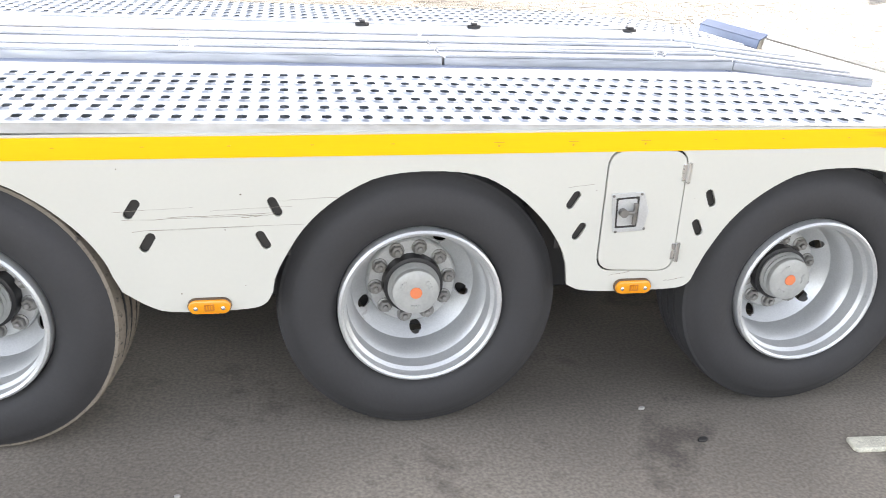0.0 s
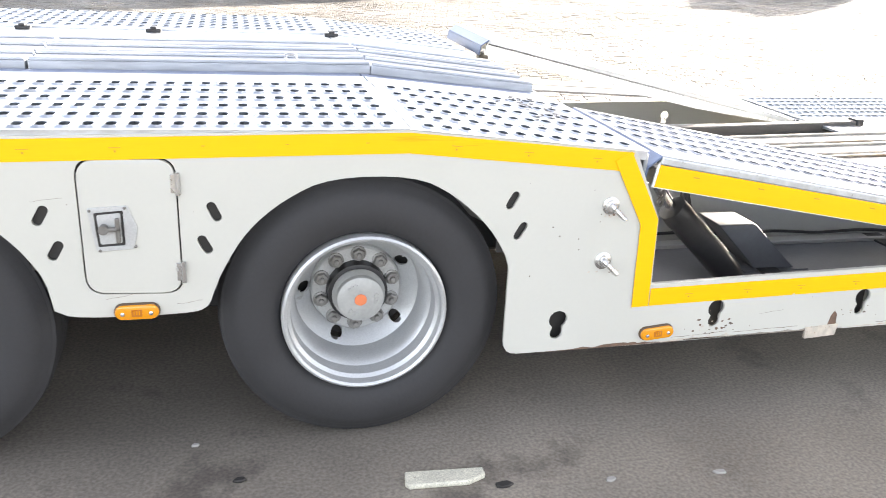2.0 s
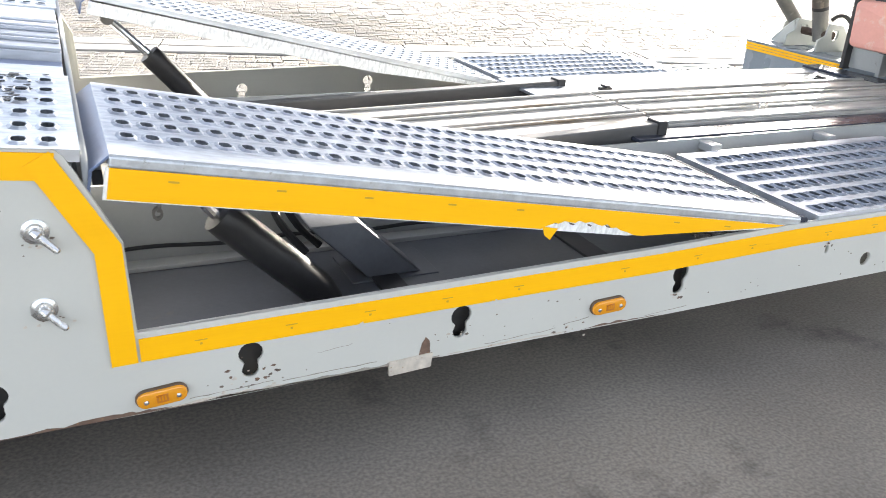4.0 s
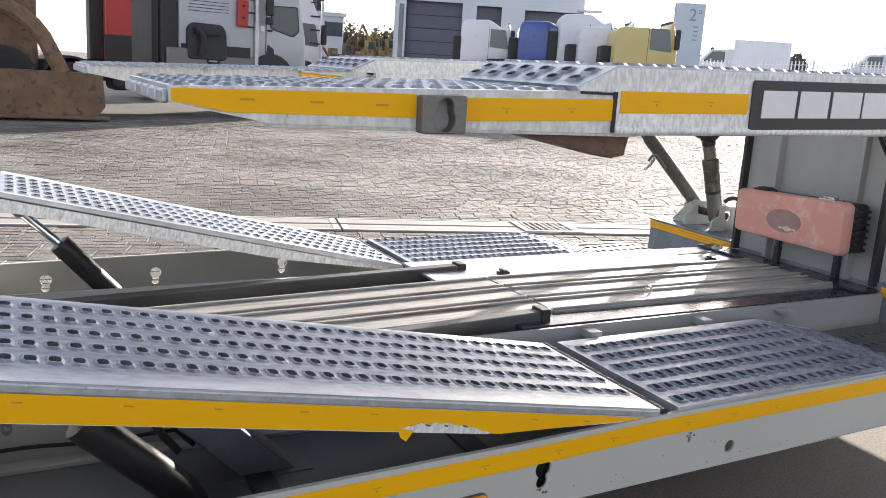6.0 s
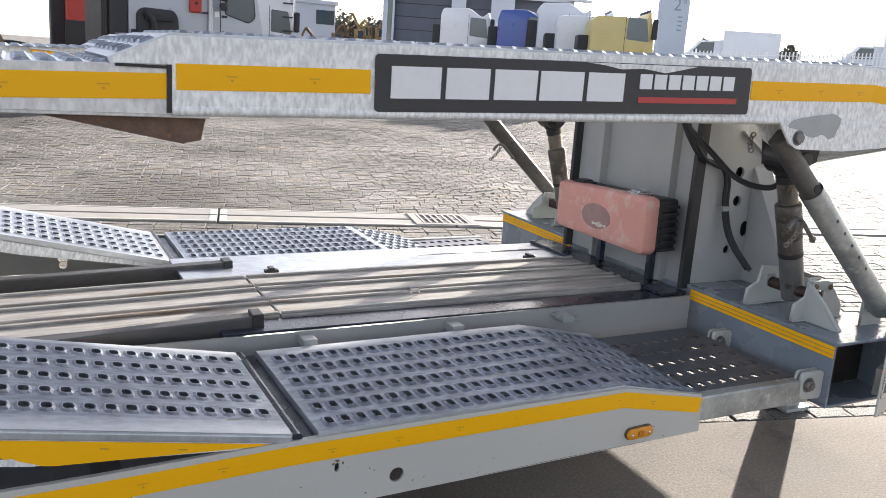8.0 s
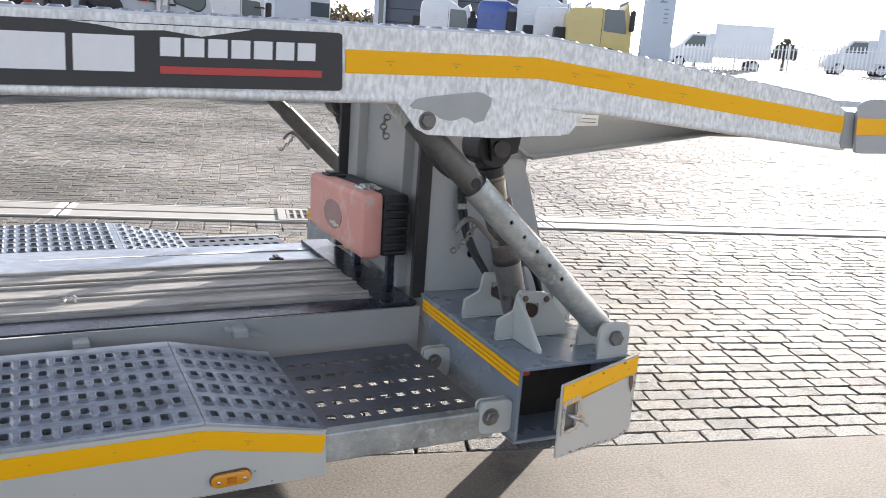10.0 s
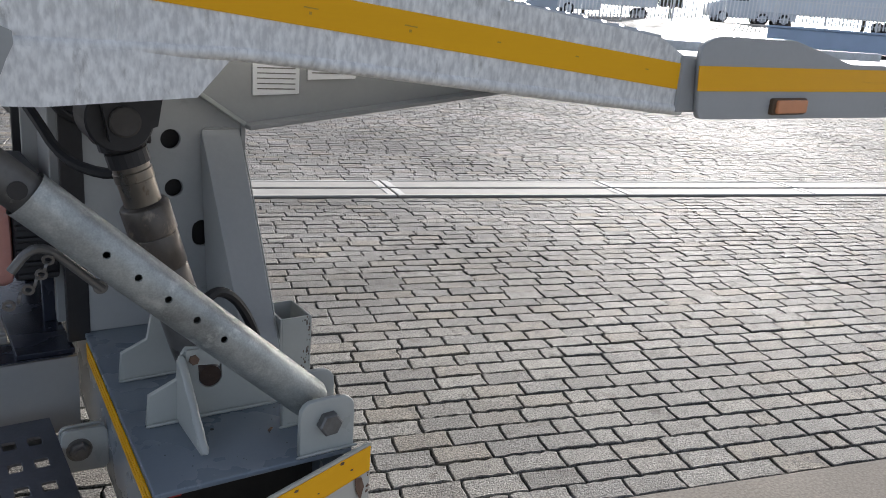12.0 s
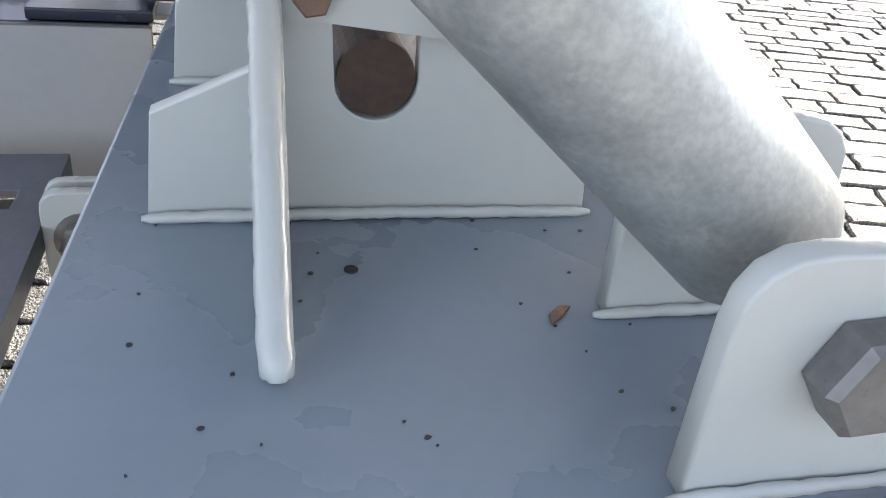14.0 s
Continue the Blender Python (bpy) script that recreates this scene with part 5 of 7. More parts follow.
    part("hose_end", rod(at(6.127, 0.478, 0.588), at(6.137, 0.484, 0.560), 0.0095, 14), NUT, root, "bare metal hose end")
    return root


end_gear(0.0, 1)
end_gear(FAR, -1)

# open square tube at the crossbeam's front
tx, ty = 6.197, 0.50
pocket = new("support_leg")
pocket.parent = trailer
tagged(pocket, "square support leg, open at its top, on a foot plate")
part("foot_plate", box(tx - 0.03, tx + 0.118, ty - 0.03, ty + 0.16, 0.004, 0.020, 0.003), COLUMN, pocket)
for b_ in ((tx, tx + 0.006, ty, ty + 0.13), (tx + 0.082, tx + 0.088, ty, ty + 0.13), (tx + 0.006, tx + 0.082, ty, ty + 0.006), (tx + 0.006, tx + 0.082, ty + 0.124, ty + 0.13)):
    part("pocket_wall", box(*b_, 0.02, 0.630, 0.001), BRACKET, pocket)

rnd = random.Random(9)
for k in range(70):
    z, r = rnd.uniform(0.30, 0.628), rnd.uniform(0.0012, 0.0045)
    x = tx + 0.083 - abs(rnd.gauss(0, 0.011))
    part("rust_fleck", side_plate([(x + r * rnd.uniform(0.3, 1.1) * math.cos(q), z + r * rnd.uniform(0.5, 1.9) * math.sin(q)) for q in (0.2, 1.2, 2.0, 3.3, 4.2, 5.3)], ty - 0.0004, 0.0008), SCRATCH, pocket)


# ---- column and gooseneck ----
def wedge_box(y, s):
    """A closed stiffener on the column's side: flush at its top, 0.3 m deep at its foot."""
    bm = bmesh.new()
    rings = []
    for z, deep, x0, x1 in ((1.080, 0.006, 6.086, 6.186), (1.066, 0.018, 6.082, 6.187), (0.551, 0.306, 6.101, 6.1925)):
        rings.append([bm.verts.new(p) for p in ((x0, y, z), (x1, y, z), (x1, y - s * deep, z), (x0, y - s * deep, z))])
    for a, b in zip(rings, rings[1:]):
        for k in range(4):
            bm.faces.new((a[k], a[(k + 1) % 4], b[(k + 1) % 4], b[k]))
    bm.faces.new(rings[0])
    bm.faces.new(rings[-1])
    bmesh.ops.recalc_face_normals(bm, faces=bm.faces[:])
    bmesh.ops.bevel(bm, geom=bm.edges[:], offset=0.003, segments=2, affect="EDGES", profile=0.5)
    return bm


for y, s in ((0.80, 1), (1.70, -1)):
    sp = [(5.775, 0.551), (6.192, 0.551), (6.192, 1.095), (6.02, 1.23), (6.02, 1.33), (5.775, 1.33)]
    holes = [arc(6.005, 1.055, 0.026), arc(6.012, 0.925, 0.024), capsule((6.086, 0.785), (6.086, 0.805), 0.027), arc(5.99, 0.70, 0.02)]
    part("column_side", side_plate(sp, y, 0.014, holes, 0.001), COLUMN, trailer, "grey column side plate with round holes")
    # dark sheet added so the round holes show the column's inner shade
    part("column_lining", side_plate([(5.80, 0.56), (6.175, 0.56), (6.175, 1.09), (6.00, 1.22), (6.00, 1.31), (5.80, 1.31)], y + s * 0.035, 0.006), IRON_AND_SHADE, trailer)
    part("column_flange", box(6.193, 6.207, min(y - s * 0.010, y + s * 0.05), max(y - s * 0.010, y + s * 0.05), 0.551, 1.094, 0.002), COLUMN, trailer, "narrow front flange")
    part("column_wedge", wedge_box(y - s * 0.0075, s), COLUMN, trailer, "hollow wedge-shaped stiffener, widening downwards")
    part("weld_bead", weld([(6.090, y - s * 0.010, 1.081), (6.14, y - s * 0.010, 1.082), (6.186, y - s * 0.010, 1.081)], 0.004), COLUMN, trailer, "", True)
    part("weld_bead", weld([(6.1915, y - s * 0.04, 1.028), (6.193, y - s * 0.16, 0.82), (6.194, y - s * 0.306, 0.560)], 0.0022), BRACKET, trailer, "", True)
    neck = [(5.98, 1.335), (5.98, 1.24), (6.20, 1.094), (7.10, 1.208), (8.4, 1.22), (8.4, 1.36), (6.6, 1.40)]
    part("gooseneck_side", side_plate(neck, y + s * 0.004, 0.016), PAINT_WORN, trailer, "grey gooseneck side plate")
    part("gooseneck_flange", joined(on_slope(box(0, math.hypot(0.90, 0.114), y - 0.06, y + 0.06, -0.012, 0, 0.003), 6.20, 1.094, 7.10, 1.208), on_slope(box(0, 1.3, y - 0.06, y + 0.06, -0.012, 0, 0.003), 7.10, 1.208, 8.40, 1.22)), PAINT_WORN, trailer)
    part("gooseneck_edge", on_slope(box(0, math.hypot(0.22, 0.146), y - 0.03, y + 0.03, -0.006, 0.006, 0.003), 5.98, 1.24, 6.20, 1.094), BRACKET, trailer)
for x0, x1, z0, z1 in ((6.225, 6.360, 1.170, 1.258), (6.385, 6.535, 1.215, 1.262)):
    pl = part("data_plate", side_plate([(x0, z0), (x1, z0 + 0.006), (x1, z1 + 0.003), (x0, z1)], 0.792, 0.004), WHITE, trailer, "white data plate with unreadable print")
    for k in range(5 if x0 < 6.3 else 2):
        zz = z1 - 0.012 - 0.014 * k
        part("print_line", box(x0 + 0.012, x1 - 0.012, 0.7890, 0.7896, zz - 0.003, zz, 0), NUT, pl)
part("column_back", face_plate([(0.81, 0.54), (1.69, 0.54), (1.69, 1.33), (0.81, 1.33)], 5.785, 0.012), PAINT_WORN, trailer, "grey column back plate")
for y in (0.80, 0.955, 1.46, 1.69):
    part("column_channel", box(5.735, 5.79, y - 0.012, y + 0.012, 0.53, 1.32, 0.003), BLACK if y in (0.80, 1.69) else PAINT_WORN, trailer, "dark channel edge")
for k in range(2):
    part("hydraulic_hose", sweep([(5.66, 0.86 - 0.03 * k, 1.32), (5.70, 0.82 - 0.03 * k, 1.20), (5.74, 0.78 - 0.02 * k, 1.12), (5.83, 0.775, 1.10 - 0.01 * k), (5.905 + 0.018 * k, 0.77, 1.06), (5.905 + 0.018 * k, 0.77, 0.90), (5.93 + 0.018 * k, 0.74, 0.76), (5.99, 0.66 - 0.02 * k, 0.64)], 0.010), HOSE, trailer, "black hydraulic hose")
part("hose_clip", box(5.893, 5.935, 0.755, 0.792, 0.885, 0.908, 0.003), GALV_TUBE, trailer, "small hose clip")
part("hydraulic_hose", sweep([(5.60, 0.72, 1.25), (5.66, 0.62, 1.15), (5.70, 0.52, 1.06), (5.78, 0.42, 1.04), (5.82, 0.40, 1.08)], 0.012), HOSE, trailer)

# ---- upper deck ----
NY = -0.012


def front_out(bm, sign=1):
    """The front of the upper beams runs slightly outwards."""
    for v in bm.verts:
        v.co.y -= sign * max(0.0, v.co.x - 5.70) * 0.085
    return bm


for y, s, ex in ((NY, 1, 0.0), (FAR - NY, -1, 0.13)):
    rear_part = [(3.415 + ex, 1.300), (5.25, 1.334), (5.70, 1.332), (5.70, 1.528), (3.408 + ex, 1.464), (3.288 + ex, 1.408), (3.294 + ex, 1.401), (3.415 + ex, 1.403)]
    front_part = [(5.70, 1.332), (5.90, 1.330), (6.885, 1.249), (6.872, 1.372), (6.80, 1.408), (6.46, 1.448), (5.70, 1.528)]
    mb = part("upper_beam", joined(*[front_out(side_plate(q, y + s * d, 0.008), s) for q in (rear_part, front_part) for d in (0.004, 0.080)]), GALV_BEAM, trailer, "streaked galvanised upper deck beam")
    bot = [(3.415 + ex, 1.300), (5.25, 1.334), (5.70, 1.332), (5.90, 1.330), (6.885, 1.249)]
    for (xa, za), (xb, zb) in zip(bot, bot[1:]):
        part("beam_bottom", front_out(on_slope(box(0, math.hypot(xb - xa, zb - za), min(y + s * 0.006, y + s * 0.08), max(y + s * 0.006, y + s * 0.08), -0.008, 0.004, 0.003), xa, za, xb, zb), s), GALV_BEAM, mb)
        part("lower_roll", front_out(on_slope(rod((0, y + s * 0.008, 0.006), (math.hypot(xb - xa, zb - za), y + s * 0.008, 0.006), 0.013, 12), xa, za, xb, zb), s), GALV_BEAM, mb, "", True)
    for za, zb in ((1.345, 1.412), (1.482, 1.522)):
        part("knee_seam", weld([(5.700, y - s * 0.0005, za), (5.7005, y - s * 0.0005, zb)], 0.0020), GALV_BEAM, mb)
    # the shadow in the slot is drawn as thin dark strips
    part("slide_mouth", joined(box(3.404 + ex, 3.414 + ex, min(y + s * 0.001, y + s * 0.006), max(y + s * 0.001, y + s * 0.006), 1.300, 1.408, 0), box(3.300 + ex, 3.404 + ex, min(y + s * 0.001, y + s * 0.006), max(y + s * 0.001, y + s * 0.006), 1.394, 1.400, 0)), IRON_AND_SHADE, mb, "dark strips for the shadow in the slot round the sliding extension")
    part("inner_beam", side_plate([(3.415 + ex, 1.30), (5.7, 1.34), (6.8, 1.28), (6.8, 1.40), (5.70, 1.52), (3.410 + ex, 1.458), (3.292 + ex, 1.404), (3.415 + ex, 1.400)], y + s * 0.62, 0.01, [arc(3.60 + ex + q, 1.37, 0.014, 0, 360, 14) for q in (0.0, 0.06)]), GALV_BEAM, trailer, "inner galvanised beam")
    ext = [(2.312, 1.334), (2.519, 1.297), (3.50, 1.297), (3.50, 1.406), (2.310, 1.366)]
    eb = part("deck_extension", joined(side_plate(ext, y + s * 0.010, 0.008), side_plate(ext, y + s * 0.615, 0.008), box(2.52, 3.5, min(y + s * 0.01, y + s * 0.08), max(y + s * 0.01, y + s * 0.08), 1.289, 1.297, 0.002)), GALV_EXT, trailer, "galvanised sliding deck extension with yellow tape")
    for k in range(6):
        part("end_nose", box(2.300, 2.314, min(y + s * (0.02 + 0.1 * k), y + s * (0.10 + 0.1 * k)), max(y + s * (0.02 + 0.1 * k), y + s * (0.10 + 0.1 * k)), 1.330, 1.358, 0.006), DECK, eb)
    bm = perforated(0, 1.14, 0, 0.61, 0.049, 0.104, 0.06, 6, rise=0.0065)
    if s < 0:
        bm.transform(Matrix.Scale(-1, 4, (0, 1, 0)))
        bmesh.ops.reverse_faces(bm, faces=bm.faces)
    part("extension_track", on_slope(bm, 2.312, 1.366, 3.45, 1.405, y + s * 0.0085), DECK, eb, "galvanised track sheet with pressed holes")
    for xa, za, xb, zb in ((3.285 + ex, 1.412, 3.407 + ex, 1.468), (3.409 + ex, 1.470, 5.70, 1.534), (5.703, 1.534, 6.80, 1.414)):
        bm = perforated(0, math.hypot(xb - xa, zb - za), 0, 0.61, 0.049, 0.104, 0.06, 6, rise=0.0065)
        if s < 0:
            bm.transform(Matrix.Scale(-1, 4, (0, 1, 0)))
            bmesh.ops.reverse_faces(bm, faces=bm.faces)
        part("upper_track", front_out(on_slope(bm, xa, za, xb, zb, y + s * 0.004), s), DECK, trailer, "galvanised upper track sheet with pressed holes")
    # dark sheet put where the shadow band lies under the ramp
    part("ramp_shoe", box(3.31 + ex, 3.414 + ex, min(y + s * 0.01, y + s * 0.60), max(y + s * 0.01, y + s * 0.60), 1.392, 1.400, 0.001), IRON_AND_SHADE, trailer, "dark sheet for the shadow under the ramp")
    # bush for the locking pin
    bz = part("lock_bush", side_plate(rounded([(2.850, 1.286), (2.962, 1.288), (2.962, 1.376), (2.850, 1.372)], 0.008), y - s * 0.012, 0.036, [softened(arc(2.908, 1.348, 0.0195, -12, 192, 14) + arc(2.907, 1.318, 0.0265, 142, 398, 18), 1)], 0.003), NUT, eb, "steel bush with a keyhole opening")
    part("bush_back", box(2.86, 2.955, y + s * 0.006 - 0.002, y + s * 0.006 + 0.002, 1.292, 1.368, 0), PAINT_WORN, bz)
    # foot under the beam
    part("stop_wedge", joined(side_plate([(3.165, 1.290), (3.495, 1.294), (3.483, 1.238), (3.45, 1.232)], y + s * 0.16, 0.006), side_plate([(3.165, 1.290), (3.495, 1.294), (3.483, 1.238), (3.45, 1.232)], y + s * 0.04, 0.006), on_slope(box(0, 0.29, min(y + s * 0.04, y + s * 0.16), max(y + s * 0.04, y + s * 0.16), -0.005, 0.001, 0.001), 3.165, 1.289, 3.45, 1.233)), RUST, trailer, "rusty wedge-shaped stop")
    # skirt with the strut's upper pin
    skirt = [(5.275, 1.336), (5.335, 1.266), (5.37, 1.250), (5.59, 1.246), (5.822, 1.262), (5.885, 1.333)]
    part("beam_skirt", joined(side_plate(skirt, y - s * 0.002, 0.010), side_plate(skirt, y + s * 0.10, 0.010)), GALV_BEAM, trailer, "galvanised gusset below the beam")
    part("strut_pin", joined(bolt_head((5.366, y - s * 0.008, 1.287), 0.020, 0.012, (0, -s, 0)), lathe([(0, 0.025), (-s * 0.004, 0.025)], "y", (5.366, y - s * 0.005, 1.287), 20)), NUT, trailer)
    brushed = [(5.311, 1.325), (5.329, 1.342), (5.365, 1.35), (5.415, 1.357), (5.471, 1.364), (5.51, 1.369), (5.53, 1.366), (5.555, 1.355), (5.556, 1.337), (5.545, 1.314), (5.537, 1.293), (5.509, 1.285), (5.489, 1.297), (5.47, 1.3), (5.451, 1.292), (5.432, 1.289), (5.404, 1.294), (5.39, 1.303), (5.372, 1.31), (5.341, 1.316), (5.32, 1.318)]
    part("grey_patch", side_plate(brushed, y - s * 0.0078, 0.0016), PATCH, trailer, "brushed grey touch-up paint with a ragged edge")

# slanting guide on the far extension's inner face
guide = part("guide_plate", on_slope(box(0, 0.40, 1.872, 1.894, -0.008, 0, 0.002), 3.178, 1.394, 3.577, 1.372), GALV, trailer, "slanting galvanised guide strip")
part("guide_tape", side_plate([(3.18, 1.386), (3.37, 1.376), (3.365, 1.354), (3.186, 1.354)], 1.884, 0.003), TAPE, guide, "yellow tape")
sy = NY - 0.0015
t1 = part("reflective_tape", side_plate([(2.316, 1.362), (2.848, 1.373), (2.848, 1.320), (2.43, 1.318), (2.316, 1.337)], NY + 0.0045, 0.0024), TAPE, trailer, "yellow reflective tape tapering with the edge")
for q in (2.45, 2.60, 2.75):
    part("tape_print", side_plate([(q, 1.343), (q + 0.03, 1.3435), (q + 0.03, 1.348), (q, 1.3475)], NY + 0.0028, 0.0012), TAPE_MARK, t1)
tape([(2.966, 1.376), (3.404, 1.390)], 0.054, NY + 0.0045, trailer)
tape([(3.422, 1.412), (3.872, 1.424)], 0.056, sy, trailer)
tape([(5.132, 1.462), (5.700, 1.478)], 0.058, sy, trailer)
knee_tape = tape([(5.703, 1.478), (6.872, 1.362)], 0.056, sy, trailer)
for ob in [knee_tape, *knee_tape.children]:
    for v in ob.data.vertices:
        v.co.y -= max(0.0, v.co.x - 5.70) * 0.085

# maker's sign as plain bars
SG = [(3.886, 1.319), (5.126, 1.354), (5.120, 1.494), (3.882, 1.457)]
sign = part("maker_sign", side_plate(rounded(SG, 0.012), NY - 0.003, 0.004), SIGN_BLACK, trailer, "black sign with white and red bars, its edge peeling")


def bar_on_sign(x0, x1, f0, f1, material, lean=0.0):
    """A bar between two fractions of the sign's height."""
    def z(x, f):
        k = (x - 3.886) / 1.24
        lo, hi = 1.319 + 0.035 * k, 1.457 + 0.037 * k
        return lo + (hi - lo) * f
    part("sign_bar", side_plate([(x0, z(x0, f0)), (x1, z(x1, f0)), (x1 + lean, z(x1, f1)), (x0 + lean, z(x0, f1))], NY - 0.0062, 0.0024), material, sign)


for x0, x1 in ((3.925, 4.06), (4.075, 4.20), (4.215, 4.345), (4.355, 4.495), (4.51, 4.635)):
    bar_on_sign(x0, x1, 0.24, 0.80, WHITE)
for k in range(7):
    bar_on_sign(4.690 + 0.053 * k, 4.734 + 0.053 * k, 0.50, 0.80, WHITE)
bar_on_sign(4.690, 5.070, 0.22, 0.34, RED_PRINT)
part("peeled_edge", side_plate([(4.50, 1.474), (4.56, 1.470), (4.62, 1.462), (4.70, 1.468), (4.78, 1.460), (4.84, 1.472), (4.90, 1.485)], NY - 0.0062, 0.0022), GALV_BEAM, sign)

# front side board beyond the beam's end
FY = -0.13
board = [(6.915, 1.237), (8.9, 1.239), (8.9, 1.386), (7.48, 1.374), (7.22, 1.424), (6.950, 1.421), (6.893, 1.397)]
fb = part("front_side_board", side_plate(rounded(board, 0.02), FY, 0.014), COLUMN, trailer, "light grey front side board with yellow tape")
part("side_board_tape", side_plate([(6.898, 1.300), (8.9, 1.320), (8.9, 1.380), (6.892, 1.355)], FY - 0.0085, 0.0024), TAPE, fb, "yellow tape")
lp = part("marker_lamp", side_plate(rounded([(7.165, 1.247), (7.300, 1.249), (7.300, 1.289), (7.165, 1.287)], 0.008), FY - 0.012, 0.012, (), 0.002), LAMP_BASE, fb, "orange side marker lamp")
part("lens", side_plate(rounded([(7.178, 1.251), (7.296, 1.253), (7.296, 1.285), (7.178, 1.283)], 0.006), FY - 0.020, 0.010, (), 0.003), AMBER_FADED, lp)
for k in range(5):
    part("white_bar", side_plate([(7.68 + 0.076 * k, 1.262), (7.738 + 0.076 * k, 1.262), (7.738 + 0.076 * k, 1.306), (7.68 + 0.076 * k, 1.306)], FY - 0.0085, 0.0024), WHITE, fb)
part("white_bar", side_plate([(8.09, 1.266), (8.30, 1.268), (8.30, 1.276), (8.09, 1.274)], FY - 0.0085, 0.0024), WHITE, fb)
for k in range(3):
    part("white_bar", side_plate([(8.09 + 0.05 * k, 1.282), (8.125 + 0.05 * k, 1.282), (8.125 + 0.05 * k, 1.308), (8.09 + 0.05 * k, 1.308)], FY - 0.0085, 0.0024), WHITE, fb)
# widened and lengthened out of sight to keep sun off the strut gear
part("front_deck", box(6.89, 10.0, FY + 0.02, 0.81, 1.345, 1.362, 0.003), STEP_SHEET, trailer, "front deck sheet")
part("front_deck", box(6.89, 10.0, 1.69, FAR + 0.1, 1.345, 1.362, 0.003), STEP_SHEET, trailer)
part("deck_rail", joined(on_slope(box(0, 1.1, 0.62, 0.66, -0.05, 0, 0.004), 6.75, 1.43, 7.85, 1.385)), GALV_BEAM, trailer)
part("front_side_board", side_plate(rounded(board, 0.02), FAR + 0.13, 0.014), COLUMN, trailer, "light grey front side board")
for y in (0.60, 1.92):
    part("front_rail", joined(on_slope(box(0, 0.62, y - 0.012, y + 0.012, -0.06, 0, 0.004), 6.86, 1.425, 7.48, 1.392), box(7.48, 8.9, y - 0.012, y + 0.012, 1.345, 1.392, 0.004)), GALV, trailer, "galvanised inner rail of the front deck")
part("hinge_block", box(6.860, 6.925, FY + 0.01, FY + 0.10, 1.25, 1.375, 0.006), PAINT_WORN, trailer)
part("cross_tie", box(4.4, 4.5, 0.60, 1.92, 1.34, 1.42, 0.006), GALV_BEAM, trailer)
part("cross_tie", box(5.70, 5.95, 0.60, 1.92, 1.325, 1.42, 0.006), PAINT_WORN, trailer)

# unseen plate, added so that the crossbeam's top lies in shade
part("gooseneck_top", box(5.80, 8.9, 0.81, 1.69, 1.318, 1.330, 0.003), PAINT_WORN, trailer, "grey gooseneck top plate, unseen, added to shade the crossbeam")

# ---- the case on the column ----
BADGE = shader("dark_badge", (0.31, 0.19, 0.175), 0.5, 0, 0.2, 20)
case = thing("tool_case", (5.69, 1.16, 0.62), "faded red plastic case with an oval badge, fixed to the column", "case")


def local(bm):
    bm.transform(Matrix.Translation((-5.69, -1.16, -0.62)))
    return bm


lid = face_plate(rounded([(0.852, 0.672), (1.528, 0.680), (1.536, 0.912), (0.858, 0.934)], 0.035, 6), 5.588, 0.086, (), 0.024)
part("lid", local(lid), CASE_RED, case, "faded red lid", True)
part("body", local(face_plate(rounded([(0.862, 0.682), (1.515, 0.690), (1.52, 0.905), (0.866, 0.924)], 0.02), 5.684, 0.104, (), 0.008)), CASE_DARK, case, "black ribbed body")
for k in range(7):
    z = 0.692 + 0.032 * k
    part("rib", local(box(5.636, 5.732, 0.848, 0.866, z, z + 0.014, 0.004)), CASE_DARK, case)
oval = [(1.200 + 0.108 * math.cos(a * math.pi / 18), 0.787 + 0.059 * math.sin(a * math.pi / 18)) for a in range(36)]
part("badge", local(face_plate(oval, 5.544, 0.004)), BADGE, case, "dark oval badge with a worn print")
worn = [(1.170 + 0.052 * math.cos(a), 0.752 + 0.009 * math.sin(a) + 0.005 * math.sin(5 * a)) for a in (q * math.pi / 10 for q in range(20))]
part("worn_print", local(face_plate(worn, 5.5414, 0.002)), PALE, case, "pale rubbed print")
for y in (1.40, 0.99):
    part("clasp", local(joined(box(5.57, 5.655, y - 0.045, y + 0.045, 0.930 - (y - 0.858) * 0.032, 0.942 - (y - 0.858) * 0.032, 0.004), box(5.585, 5.640, y - 0.030, y + 0.030, 0.940 - (y - 0.858) * 0.032, 0.950 - (y - 0.858) * 0.032, 0.003))), STAINLESS if y < 1.2 else CASE_DARK, case, "small clasp")
for y in (0.97, 1.34):
    part("case_bracket", local(joined(box(5.60, 5.735, y, y + 0.03, 0.668, 0.680, 0.002), box(5.705, 5.735, y, y + 0.03, 0.527, 0.668, 0.002))), NAVY, case)

# ---- ground ----
TURN = math.radians(-13.5)
U = Vector((math.cos(TURN), math.sin(TURN), 0))
V = Vector((-math.sin(TURN), math.cos(TURN), 0))


def rise(u, v):
    """The yard climbs gently beyond the drain."""
    if v < 6.7:
        return 0.0
    k = min(1.0, (v - 6.7) / 27.0)
    return min(2.0, max(0.05, 0.1 + 0.055 * u)) * k * k * (3 - 2 * k)


def on_ground(x, y):
    p = Vector((x, y, 0))
    return rise(p.dot(U), p.dot(V))


def uv_point(u, v, z=0.0):
    p = U * u + V * v
    return (p.x, p.y, rise(u, v) + z)


FAR_PAVING = bpy.data.materials.new("far_paving")
FAR_PAVING.use_nodes = True
fn, fl = FAR_PAVING.node_tree.nodes, FAR_PAVING.node_tree.links.new
ftc = fn.new("ShaderNodeTexCoord")
fmp = fn.new("ShaderNodeMapping")
fmp.inputs["Rotation"].default_value = (0, 0, -TURN)
